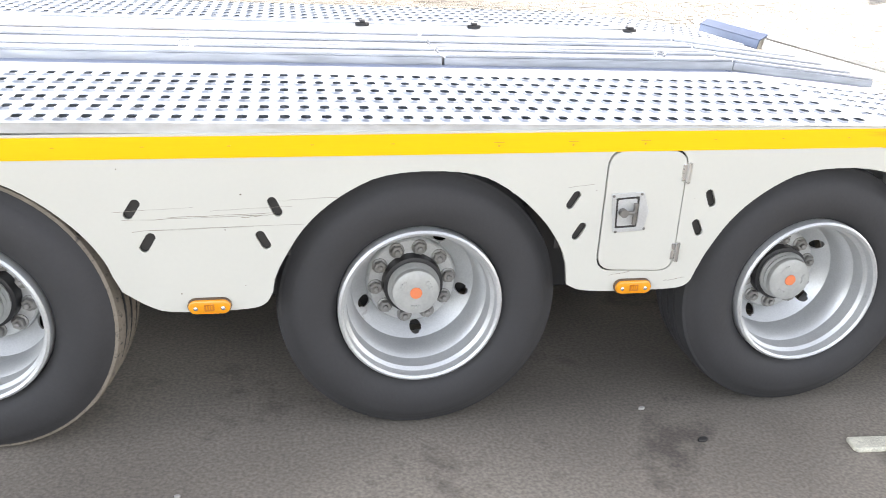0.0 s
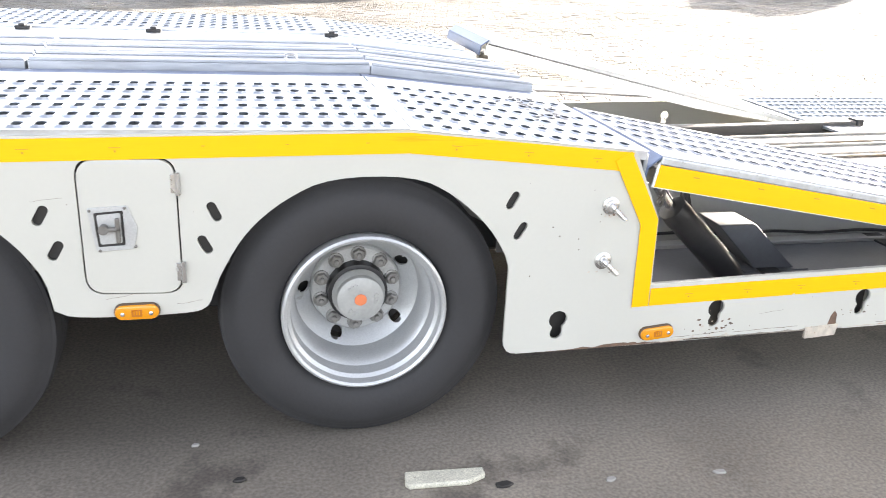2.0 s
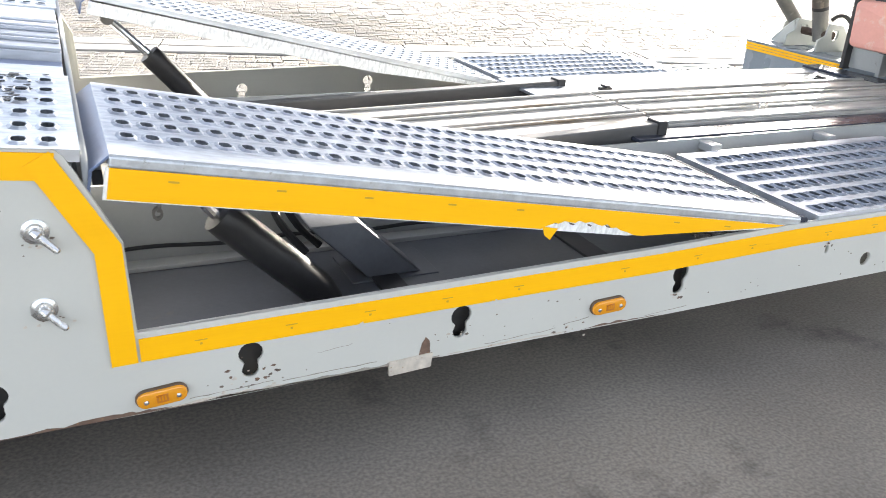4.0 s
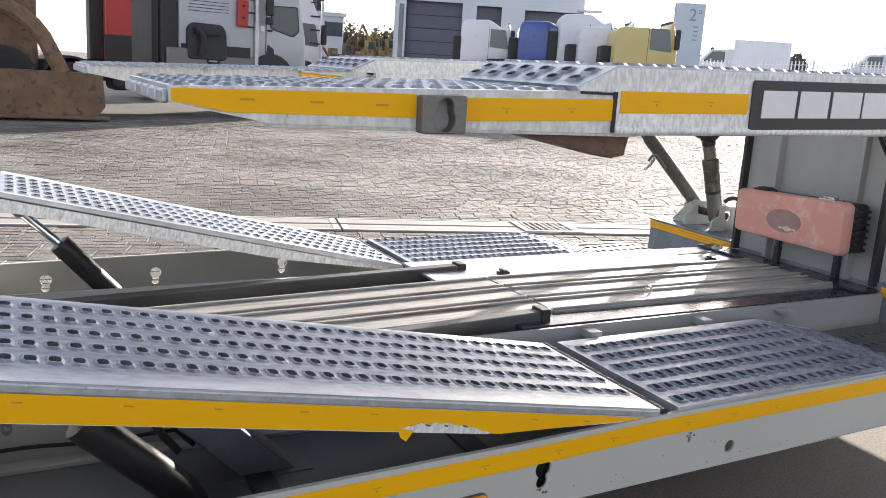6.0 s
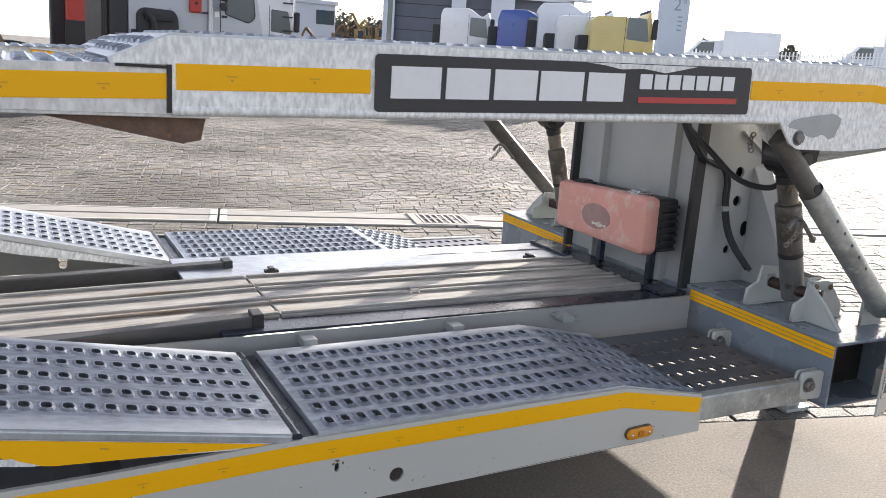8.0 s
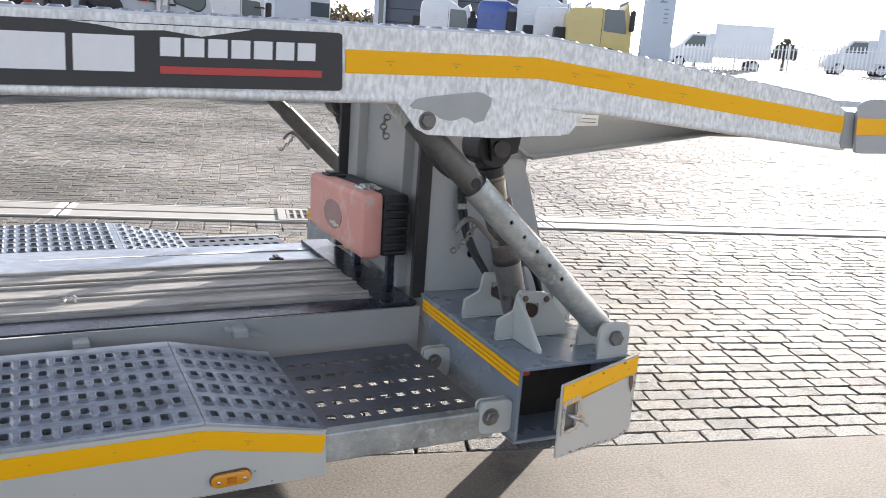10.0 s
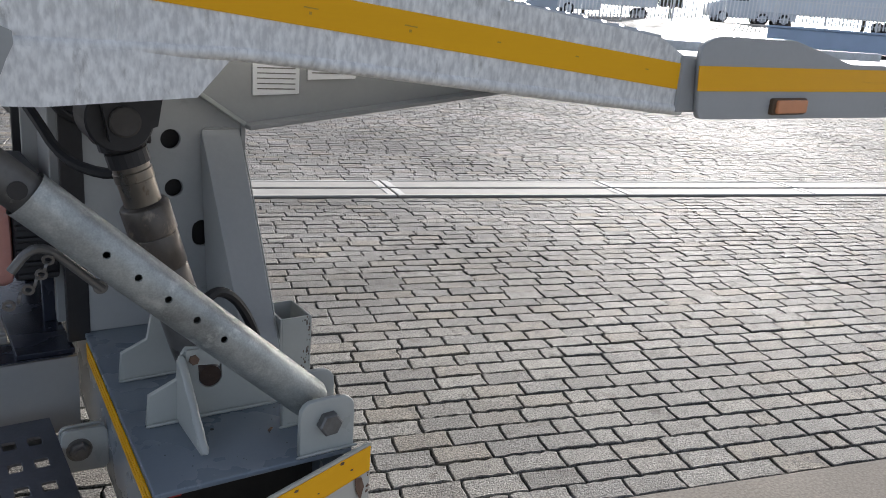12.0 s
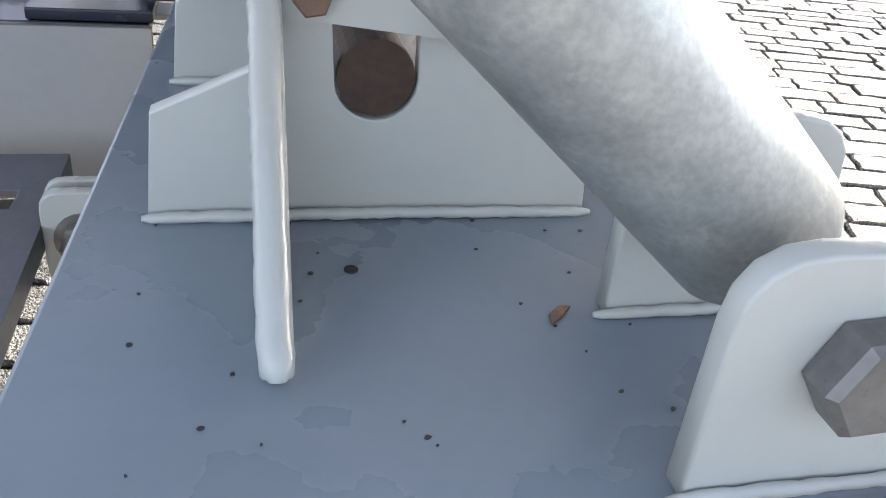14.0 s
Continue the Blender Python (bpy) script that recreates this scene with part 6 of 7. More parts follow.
fbr = fn.new("ShaderNodeTexBrick")
fbr.inputs["Scale"].default_value = 1.0
fbr.inputs["Brick Width"].default_value, fbr.inputs["Row Height"].default_value, fbr.inputs["Mortar Size"].default_value = 0.204, 0.105, 0.007
fbr.inputs["Color1"].default_value, fbr.inputs["Color2"].default_value, fbr.inputs["Mortar"].default_value = (0.240, 0.228, 0.208, 1), (0.165, 0.156, 0.141, 1), (0.055, 0.048, 0.040, 1)
fno = fn.new("ShaderNodeTexNoise")
fno.inputs["Scale"].default_value, fno.inputs["Detail"].default_value = 0.35, 8
fmx = fn.new("ShaderNodeMix")
fmx.data_type, fmx.blend_type = "RGBA", "MULTIPLY"
fmx.inputs[0].default_value = 0.55
frm = fn.new("ShaderNodeMapRange")
frm.inputs[1].default_value, frm.inputs[2].default_value, frm.inputs[3].default_value, frm.inputs[4].default_value = 0.3, 0.7, 0.55, 1.25
fl(ftc.outputs["Object"], fmp.inputs["Vector"])
fl(fmp.outputs[0], fbr.inputs["Vector"])
fl(ftc.outputs["Object"], fno.inputs["Vector"])
fl(fno.outputs[0], frm.inputs[0])
fl(fbr.outputs["Color"], fmx.inputs[6])
fl(frm.outputs[0], fmx.inputs[7])
fl(fmx.outputs[2], fn["Principled BSDF"].inputs["Base Color"])
fbp = fn.new("ShaderNodeBump")
fbp.inputs["Strength"].default_value, fbp.inputs["Distance"].default_value, fbp.invert = 0.6, 0.008, True
fl(fbr.outputs["Fac"], fbp.inputs["Height"])
fl(fbp.outputs[0], fn["Principled BSDF"].inputs["Normal"])
fn["Principled BSDF"].inputs["Roughness"].default_value = 0.7

SLAB_V = 1.85
# the sheet under everything: bed of joint sand near by, paving pattern farther out
us = [-400, -150, -60, -30, -16] + [-10 + 2 * i for i in range(21)] + [36, 45, 60, 90, 150, 400]
vs = [SLAB_V, 6.7, 8, 10, 12, 14, 17, 20, 24, 28, 33, 40, 50, 65, 90, 150, 400]
bm = bmesh.new()
grid = [[bm.verts.new((*uv_point(u, v)[:2], uv_point(u, v)[2] - 0.014)) for v in vs] for u in us]
for i in range(len(us) - 1):
    for j in range(len(vs) - 1):
        bm.faces.new((grid[i][j], grid[i + 1][j], grid[i + 1][j + 1], grid[i][j + 1]))
bm.normal_update()
g = part("ground", bm, FAR_PAVING, None, "wide yard paved with worn brown-grey paving blocks", True)
tagged(g, category="ground", kind="structure")
bm = bmesh.new()
slab_u = [-400, -40, -10, 0, 10, 40, 400]
a = [bm.verts.new((*uv_point(u, SLAB_V - 0.004)[:2], 0.0)) for u in slab_u]
b = [bm.verts.new((*uv_point(u, -400)[:2], 0.0)) for u in slab_u]
c = [bm.verts.new((*uv_point(u, SLAB_V - 0.004)[:2], -0.05)) for u in slab_u]
for i in range(len(slab_u) - 1):
    bm.faces.new((b[i], b[i + 1], a[i + 1], a[i]))
    bm.faces.new((a[i], a[i + 1], c[i + 1], c[i]))
s = part("pavement", bm, SLAB, None, "smooth grey-brown concrete strip beside the paving")
tagged(s, category="pavement", kind="structure")
bed = bmesh.new()
bv = [bed.verts.new(uv_point(u, v, -0.010)) for u, v in ((-12, SLAB_V), (26, SLAB_V), (26, 6.7), (-12, 6.7))]
bed.faces.new(bv)
tagged(part("joint_bed", bed, JOINT, None, "dark sandy joints between the paving blocks"), category="joints", kind="structure")

# small litter on the slab
rnd = random.Random(11)
for k, (x, y, r) in enumerate(((0.68, 0.047, 0.012), (0.79, -0.125, 0.018), (1.74, -0.28, 0.016), (1.35, -0.55, 0.010), (2.05, -0.30, 0.020), (-0.3, -0.45, 0.010), (0.1, -0.35, 0.007), (1.9, -0.62, 0.022), (-0.62, -0.2, 0.009), (1.452, -0.255, 0.026))):
    pts = [(x + r * rnd.uniform(0.6, 1.2) * math.cos(q * 0.9), y + 0.6 * r * rnd.uniform(0.6, 1.2) * math.sin(q * 0.9)) for q in range(7)]
    ob = part("pebble" if k % 2 else "litter_scrap", plate(pts, [], 0.008, Matrix.Translation((0, 0, 0.004)), 0.002), CONCRETE if k % 2 == 0 else IRON_AND_SHADE)
    tagged(ob, "small scrap lying on the concrete" if k % 2 == 0 else "small dark pebble on the concrete", "debris", "litter")
ob = part("timber_offcut", plate(rounded([(-0.105, -0.020), (-0.095, -0.034), (0.06, -0.030), (0.108, -0.004), (0.106, 0.026), (-0.10, 0.024)], 0.004), [], 0.016, Matrix.Translation((0, 0, 0.008)), 0.004), PALE)
ob.matrix_basis = pose(1.305, -0.205, 0, 0, 0, -4)
tagged(ob, "pale cracked offcut lying on the concrete", "debris", "litter")


# ---- drain channel ----
def drain():
    root = thing("drain_channel", uv_point(5.4, 6.3), "concrete drain channel with a slot and iron grate", "drain", kind="structure")
    rot = Matrix.Rotation(TURN, 4, "Z")
    for k in range(-6, 14):
        u0 = 3.3 + 2.1 * k
        for v0, v1, side in ((-0.28, -0.025, -1), (0.025, 0.28, 1)):
            ob = part("channel_stone", box(0.008, 2.092, v0, v1, -0.10, 0.004, 0.006), CONCRETE, root)
            ob.matrix_basis = rot @ Matrix.Translation((u0 - 5.4, 0, 0))
            rim = box(0.012, 0.072, v0 + 0.004, v1 - 0.004, 0.0, 0.0078, 0.002)
            box(2.028, 2.088, v0 + 0.004, v1 - 0.004, 0.0, 0.0078, 0.002, rim)
            box(0.073, 2.027, v1 - 0.034 if side > 0 else v0 + 0.004, v1 - 0.004 if side > 0 else v0 + 0.034, 0.0, 0.0078, 0.002, rim)
            ob = part("stone_rim", rim, CONCRETE_PALE, root, "pale cement rim")
            ob.matrix_basis = rot @ Matrix.Translation((u0 - 5.4, 0, 0))
    ob = part("slot_bed", box(-20, 28, -0.03, 0.03, -0.06, -0.03, 0), IRON_AND_SHADE, root)
    ob.matrix_basis = rot
    gx = 5.33 - 5.4
    fr = box(-0.30, 0.30, -0.26, -0.19, 0.004, 0.014, 0.002)
    box(-0.30, 0.30, 0.19, 0.26, 0.004, 0.014, 0.002, fr)
    box(-0.30, -0.23, -0.19, 0.19, 0.004, 0.014, 0.002, fr)
    box(0.23, 0.30, -0.19, 0.19, 0.004, 0.014, 0.002, fr)
    ob = part("grate_frame", fr, CONCRETE, root)
    ob.matrix_basis = rot @ Matrix.Translation((gx, 0, 0))
    ob = part("grate_shaft", box(-0.23, 0.23, -0.19, 0.19, 0.0045, 0.006, 0), IRON_AND_SHADE, root)
    ob.matrix_basis = rot @ Matrix.Translation((gx, 0, 0))
    for k in range(8):
        x = -0.21 + 0.06 * k
        ob = part("grate_bar", box(x - 0.012, x + 0.012, -0.19, 0.19, 0.006, 0.016, 0.002), CONCRETE, root)
        ob.matrix_basis = rot @ Matrix.Translation((gx, 0, 0))
    ob = part("grate_bar", box(-0.23, 0.23, -0.012, 0.012, 0.006, 0.0155, 0.002), CONCRETE, root)
    ob.matrix_basis = rot @ Matrix.Translation((gx, 0, 0))


drain()

# ---- the yard behind ----
CAB_WHITE = shader("truck_white", (0.72, 0.73, 0.74), 0.3, 0, 0.04, 2, 60, 0.0, coat=0.3)
CAB_GREY = shader("truck_pale_grey", (0.68, 0.71, 0.74), 0.35, 0, 0.05, 2)
VAN_BOX = shader("van_box_pale", (0.78, 0.81, 0.84), 0.4, 0, 0.05, 1)
CAB_BLUE = shader("truck_blue", (0.03, 0.08, 0.33), 0.3, 0, 0.06, 2, coat=0.3)
CAB_YELLOW = shader("truck_yellow", (0.62, 0.50, 0.20), 0.35, 0, 0.06, 2)
CAB_RED = shader("truck_red", (0.42, 0.035, 0.025), 0.35, 0, 0.06, 2)
DARK = shader("dark_chassis", (0.03, 0.03, 0.032), 0.6, 0, 0.3, 3)
GLASS = shader("tinted_glass", (0.05, 0.07, 0.08), 0.06, 0, 0.1, 1, 30, 0.0, specular=0.8)
LOADER = shader("brown_machine", (0.20, 0.12, 0.07), 0.7, 0.1, 0.4, 3, 40, 0.1, (0.08, 0.06, 0.05), 0.55)
WALL_PALE = shader("pale_wall", (0.62, 0.65, 0.70), 0.6, 0, 0.04, 0.6)
DOOR_DARK = shader("dark_hall", (0.10, 0.11, 0.14), 0.5, 0, 0.15, 0.7)
LEAF = shader("tree_leaf", (0.055, 0.075, 0.03), 0.7, 0, 0.5, 2, shift=[(0.6, 0.6, 0.6), (1.2, 1.0, 0.8)])
BARK = shader("bark", (0.09, 0.07, 0.05), 0.9, 0, 0.3, 10)
PILLAR = shader("pillar_pale_blue", (0.47, 0.53, 0.60), 0.4, 0, 0.05, 1)
WALL_BLUE = shader("print_blue_grey", (0.22, 0.27, 0.36), 0.5, 0, 0.05, 4)
FENCE_A, FENCE_B = (31.8, 32.1), (49.1, 20.0)
FENCE = shader("white_fence", (0.86, 0.86, 0.86), 0.4, 0, 0.04)


def small_wheel(x, y, r, parent):
    w_ = part("wheel", lathe([(-0.14, r * 0.6), (-0.15, r * 0.9), (-0.10, r), (0.10, r), (0.15, r * 0.9), (0.14, r * 0.6)], "y", (x, y, r), 24, closed=True), RUBBER, parent, smooth=True)
    part("rim", lathe([(-0.10, r * 0.1), (-0.12, r * 0.5), (-0.13, r * 0.6), (0.13, r * 0.6), (0.12, r * 0.5), (0.10, r * 0.1)], "y", (x, y, r), 20), RIM, w_)


def truck(at, yaw, paint, high=3.7, length=2.3, label="", rear=3.6, locker=False, ribs=False):
    """A tractor unit: cab forward along its own x, chassis behind."""
    root = thing("truck", (at[0], at[1], on_ground(at[0], at[1])), label, "truck", "parked trucks")
    root.rotation_euler = (0, 0, math.radians(yaw))
    w = 1.22
    prof = [(-length, 1.0), (-0.25, 1.0), (-0.02, 0.55), (0.05, 0.9), (0.03, 1.75), (-0.16, 2.75), (-0.45, high - 0.35), (-1.0, high), (-length + 0.1, high - 0.05), (-length, high - 0.3)]
    cabm = plate(rounded(prof, 0.12, 3), [], 2 * w, SIDE, 0.07)
    cab_ = part("cab", cabm, paint, root, smooth=True)
    for sgn in (-1, 1):
        y = sgn * (w + 0.004)
        win = [(-0.89, 2.02), (-0.34, 1.87), (-0.20, 2.00), (-0.25, 2.52), (-0.86, 2.50)] if locker else [(-0.95, 1.72), (-0.16, 1.66), (-0.30, 2.45), (-0.95, 2.48)]
        if locker:
            mid = Vector((-0.55, 2.2))
            part("window_seal", side_plate(rounded([tuple(mid + (Vector(p_) - mid) * 1.09) for p_ in win], 0.07), y, 0.012), DARK, cab_)
        part("side_window", side_plate(rounded(win, 0.06), y, 0.02), GLASS, cab_)
        part("door_seam", side_plate([(-1.02, 1.0), (-1.005, 1.0), (-1.005, 2.6), (-1.02, 2.6)], y, 0.012), DARK, cab_)
        part("wheel_arch", side_plate(arc(-0.88, 0.86, 0.57, 0, 180, 16) + [(-1.45, 0.5), (-0.31, 0.5)] if locker else arc(-0.75, 0.55, 0.62, 0, 180, 14) + [(-1.37, 0.5), (-0.13, 0.5)], y + sgn * 0.02, 0.05), DARK, cab_)
        if locker:
            mirror_ = part("mirror", box(-1.09, -0.92, min(y + sgn * 0.10, y + sgn * 0.26), max(y + sgn * 0.10, y + sgn * 0.26), 2.28, 2.66, 0.04), DARK, cab_)
            part("wide_mirror", box(-1.09, -0.92, min(y + sgn * 0.10, y + sgn * 0.24), max(y + sgn * 0.10, y + sgn * 0.24), 2.08, 2.25, 0.04), DARK, mirror_)
            for za in (2.62, 2.70):
                part("mirror_arm", sweep([(-1.22, y, za + 0.08), (-1.12, y + sgn * 0.14, za + 0.06), (-1.0, y + sgn * 0.18, za - 0.04)], 0.018, 8), DARK, mirror_)
            # thin dark strips stand for the shade in the cab's creases
            for k in range(4):
                part("panel_groove", box(-2.84, -1.92, min(y, y + sgn * 0.006), max(y, y + sgn * 0.006), 2.25 + 0.07 * k, 2.262 + 0.07 * k, 0), DARK, cab_)
            part("recessed_panel", side_plate(rounded([(-2.84, 2.56), (-1.92, 2.56), (-1.92, 3.3), (-2.84, 3.3)], 0.06), y, 0.03), paint, cab_)
            part("entry_step", side_plate(rounded([(-1.0, 1.40), (-0.80, 1.40), (-0.82, 1.55), (-0.97, 1.64)], 0.03), y, 0.014), DARK, cab_)
            part("door_handle", box(-0.99, -0.86, min(y, y + sgn * 0.03), max(y, y + sgn * 0.03), 1.93, 1.98, 0.01), DARK, cab_)
            part("door_sticker", box(-1.15, -1.05, min(y, y + sgn * 0.006), max(y, y + sgn * 0.006), 1.93, 2.05, 0), WHITE, cab_)
            for za in (1.98, 2.30, 2.60):
                part("rail_bracket", box(-1.45, -1.24, min(y, y + sgn * 0.06), max(y, y + sgn * 0.06), za, za + 0.035, 0), DARK, cab_)
        else:
            part("mirror", joined(box(-0.10, 0.08, min(y, y + sgn * 0.22), max(y, y + sgn * 0.22), 1.75, 2.45, 0.05)), DARK, cab_)
        if ribs:
            for k in range(4):
                part("side_rib", box(-0.50, -0.12, min(y, y + sgn * 0.05), max(y, y + sgn * 0.05), 1.75 + 0.48 * k, 1.80 + 0.48 * k, 0.01), DARK, cab_)
            part("fairing", box(-0.10, -0.02, min(y, y + sgn * 0.08), max(y, y + sgn * 0.08), 1.3, 3.3, 0.02), paint, cab_)
        for k in range(0 if locker else 4):
            zz = high - 0.55 - 0.12 * k
            part("cab_crease", side_plate([(-length + 0.2, zz), (-1.15, zz), (-1.15, zz + 0.03), (-length + 0.2, zz + 0.03)], y, 0.014), paint, cab_)
        if locker:
            bx = part("side_box", box(-1.75, -1.48, min(y, y + sgn * 0.12), max(y, y + sgn * 0.12), 1.98, 2.58, 0.04), CAB_RED, cab_, "red plastic box")
            for za in (2.16, 2.42):
                part("latch", box(-1.64, -1.58, min(y, y + sgn * 0.135), max(y, y + sgn * 0.135), za, za + 0.06, 0.01), DARK, bx)
            part("air_intake", side_plate(rounded([(-2.90, 1.20), (-1.99, 1.20), (-2.01, 1.82), (-2.10, 1.98), (-2.78, 2.0), (-2.90, 1.88)], 0.12), y + sgn * 0.06, 0.16, (), 0.03), DARK, cab_, "dark intake box")
            part("air_hose", sweep([(-2.75, y + sgn * 0.2, 1.9), (-2.55, y + sgn * 0.22, 1.7), (-2.62, y + sgn * 0.2, 1.3)], 0.07, 10), HOSE, cab_)
            part("pillar", rod((-1.27, y + sgn * 0.06, 0.9), (-1.27, y + sgn * 0.06, 3.6), 0.05, 10), RIM, cab_)
            part("skirt", box(-3.0, -1.4, min(y, y + sgn * 0.03), max(y, y + sgn * 0.03), 0.5, 1.53, 0.03), DARK, cab_)
            part("grille_bar", box(-2.75, -2.15, min(y, y + sgn * 0.24), max(y, y + sgn * 0.24), 1.74, 1.80, 0.01), HOSE, cab_)
            part("tank", box(-3.35, -2.45, min(y, y + sgn * 0.12), max(y, y + sgn * 0.12), 1.05, 1.44, 0.08), NUT, root, "dusty grey tank")
            part("valve_block", box(-2.40, -2.2, min(y, y + sgn * 0.10), max(y, y + sgn * 0.10), 1.16, 1.30, 0.02), RIM, root)
            part("side_tank", box(-2.15, -1.30, min(y, y + sgn * 0.10), max(y, y + sgn * 0.10), 0.9, 1.30, 0.05), NUT, root)
    if locker:
        part("sleeper_back", box(-3.42, -3.04, -1.19, 1.19, 0.95, high - 0.3, 0.05), DARK, root, "dark rear of the cab")
        for k in range(3):
            part("back_pipe", rod((-3.46, -1.05 + 0.16 * k, 1.0), (-3.46, -1.05 + 0.16 * k, 3.4), 0.035, 8), HOSE, root)
    ws = box(-0.02, 0.02, -1.02, 1.02, 0, 1.0, 0.01)
    ws.transform(Matrix.Translation((0.0, 0, 1.80)) @ pose(0, 0, 0, 0, -11, 0))
    part("windscreen", ws, GLASS, cab_)
    part("bumper", box(-0.15, 0.08, -1.2, 1.2, 0.35, 0.80, 0.06), paint, root)
    part("chassis", box(-length - rear, -0.4, -0.42, 0.42, 0.75, 1.02, 0.02), DARK, root)
    part("fuel_tank", box(-length - 1.4, -length + 0.2, -1.15, -0.5, 0.45, 1.0, 0.1), DARK, root)
    part("back_panel", box(-length - 0.38, -length + 0.02, -0.55, 0.55, 1.0, high - 0.7, 0.05), DARK, root)
    for x in (-0.75, -length - rear + 1.0):
        for sgn in (-1, 1):
            small_wheel(x, sgn * 1.0, 0.5, root)
    part("mudguard", plate(arc(-length - rear + 1.0, 0.5, 0.62, 0, 180, 14) + arc(-length - rear + 1.0, 0.5, 0.58, 180, 0, 14), [], 2.3, SIDE), DARK, root)
    return root


WHITE_TRUCK = (8.25, 19.3)
truck(WHITE_TRUCK, 8, CAB_SILVER, 3.9, 3.05, "silver-white tractor unit with a red box on its cab, parked", 3.2, True)
truck((12.1, 29.4), 10, CAB_WHITE, 3.75, 2.3, "white tractor unit parked behind another truck", ribs=True)
red = truck((6.95, 25.5), 0, CAB_RED, 3.6, 2.4, "red truck parked at the yard's edge", 3.0)
part("lower_body", box(-2.45, 0.0, -1.28, -1.20, 0.5, 1.76, 0.02), DARK, red)
lp_ = part("lamp_plate", box(-1.46, -1.11, -1.27, -1.22, 1.95, 2.18, 0.02), WHITE, red, "white plate with small dark dots")
for x_, z_ in ((-1.34, 2.10), (-1.34, 2.03), (-1.22, 2.06)):
    part("dot", box(x_ - 0.02, x_ + 0.02, -1.276, -1.268, z_ - 0.018, z_ + 0.018, 0), CAB_BLUE, lp_)
part("body_seam", box(-1.45, -1.43, -1.236, -1.224, 1.9, 3.3, 0), DARK, red)
part("body_seam", box(-2.3, -1.05, -1.236, -1.224, 2.86, 2.875, 0), DARK, red)
for x, y, paint, high, lab in ((21.9, 30.6, CAB_WHITE, 2.85, "white truck cab in the row"), (23.3, 28.2, CAB_BLUE, 2.75, "dark blue truck cab in the row"), (24.0, 28.8, CAB_WHITE, 2.70, "white truck cab in the row"), (24.2, 26.6, CAB_GREY, 3.00, "tall pale truck cab in the row"), (24.0, 25.0, CAB_WHITE, 2.50, "low white truck cab in the row"), (23.9, 22.7, CAB_YELLOW, 2.50, "pale yellow truck cab in the row")):
    truck((x, y), -30, paint, high, 2.2, lab, 2.0)


def van(at, yaw, box_high, cab_len=1.9, box_len=3.6, label=""):
    root = thing("van", (at[0], at[1], on_ground(at[0], at[1])), label, "van", "parked vans")
    root.rotation_euler = (0, 0, math.radians(yaw))
    prof = [(-cab_len, 0.35), (0.75, 0.35), (0.85, 0.75), (0.70, 1.10), (0.10, 1.28), (-0.55, 2.05), (-cab_len, 2.1)]
    part("cab", plate(rounded(prof, 0.12, 3), [], 1.9, SIDE, 0.08), CAB_GREY, root, smooth=True)
    for sgn in (-1, 1):
        part("side_window", side_plate(rounded([(-1.35, 1.32), (-0.05, 1.30), (-0.58, 1.92), (-1.35, 1.95)], 0.05), sgn * 0.955, 0.02), GLASS, root)
    ws = box(-0.015, 0.015, -0.78, 0.78, 0, 0.82, 0.01)
    ws.transform(Matrix.Translation((0.02, 0, 1.34)) @ pose(0, 0, 0, 0, -40, 0))
    part("windscreen", ws, GLASS, root)
    part("box_body", box(-cab_len - box_len, -cab_len + 0.05, -1.05, 1.05, 0.75, box_high, 0.05), VAN_BOX, root)
    for x in (0.05, -cab_len - box_len + 0.9):
        for sgn in (-1, 1):
            small_wheel(x, sgn * 0.82, 0.36, root)
    return root


van((40.6, 38.5), 145, 2.7, 1.9, 3.3, "white box van parked behind the fence")
van((48.1, 33.2), 143, 2.75, 1.9, 2.6, "white van parked behind the fence")
van((50.1, 31.8), 140, 3.2, 1.9, 6.2, "large white box van parked behind the fence")

# workshop building
BA, BB = Vector((27.59, 56.6, 0)), Vector((40.0, 50.2, 0))
wall_way = (BB - BA).normalized()
hall = thing("workshop_building", (BA.x, BA.y, on_ground(BA.x, BA.y) - 0.3), "pale workshop building with dark open hall doors", "building")
hall.rotation_euler = (0, 0, math.atan2(wall_way.y, wall_way.x))
HL = (BB - BA).length
doors_ = [((0.85, 5.0), 5.9), ((6.05, 7.9), 5.8), ((9.6, HL - 0.35), 5.7)]
opens = [[(a_, 0.4), (b_, 0.4), (b_, h_), (a_, h_)] for (a_, b_), h_ in doors_]
part("front_wall", side_plate([(0, 0), (HL, 0), (HL, 9.5), (0, 9.5)], 0, 0.3, opens), WALL_PALE, hall)
part("side_wall", face_plate([(0, 0), (14, 0), (14, 9.5), (0, 9.5)], 0.15, 0.3), WALL_PALE, hall)
part("side_wall", face_plate([(0, 0), (14, 0), (14, 9.5), (0, 9.5)], HL - 0.15, 0.3), WALL_PALE, hall)
part("roof", box(-0.4, HL + 0.4, -0.4, 14, 9.5, 9.8, 0.05), WALL_PALE, hall)
part("hall_back", side_plate([(0, 0), (HL, 0), (HL, 9.4), (0, 9.4)], 6, 0.2), DOOR_DARK, hall)
for (a_, b_), h_ in doors_:
    dd = part("hall_door", side_plate([(a_, h_ * 0.28), (b_, h_ * 0.28), (b_, h_), (a_, h_)], 0.5, 0.1), DOOR_DARK, hall, "dark door partly lowered")
    for k in range(4):
        part("door_rib", box(a_, b_, 0.42, 0.45, h_ * (0.35 + 0.16 * k), h_ * (0.36 + 0.16 * k), 0), DARK, dd)
part("canopy", box(HL - 0.5, HL + 1.2, -0.8, 0.2, 5.8, 5.95, 0.03), WALL_PALE, hall)
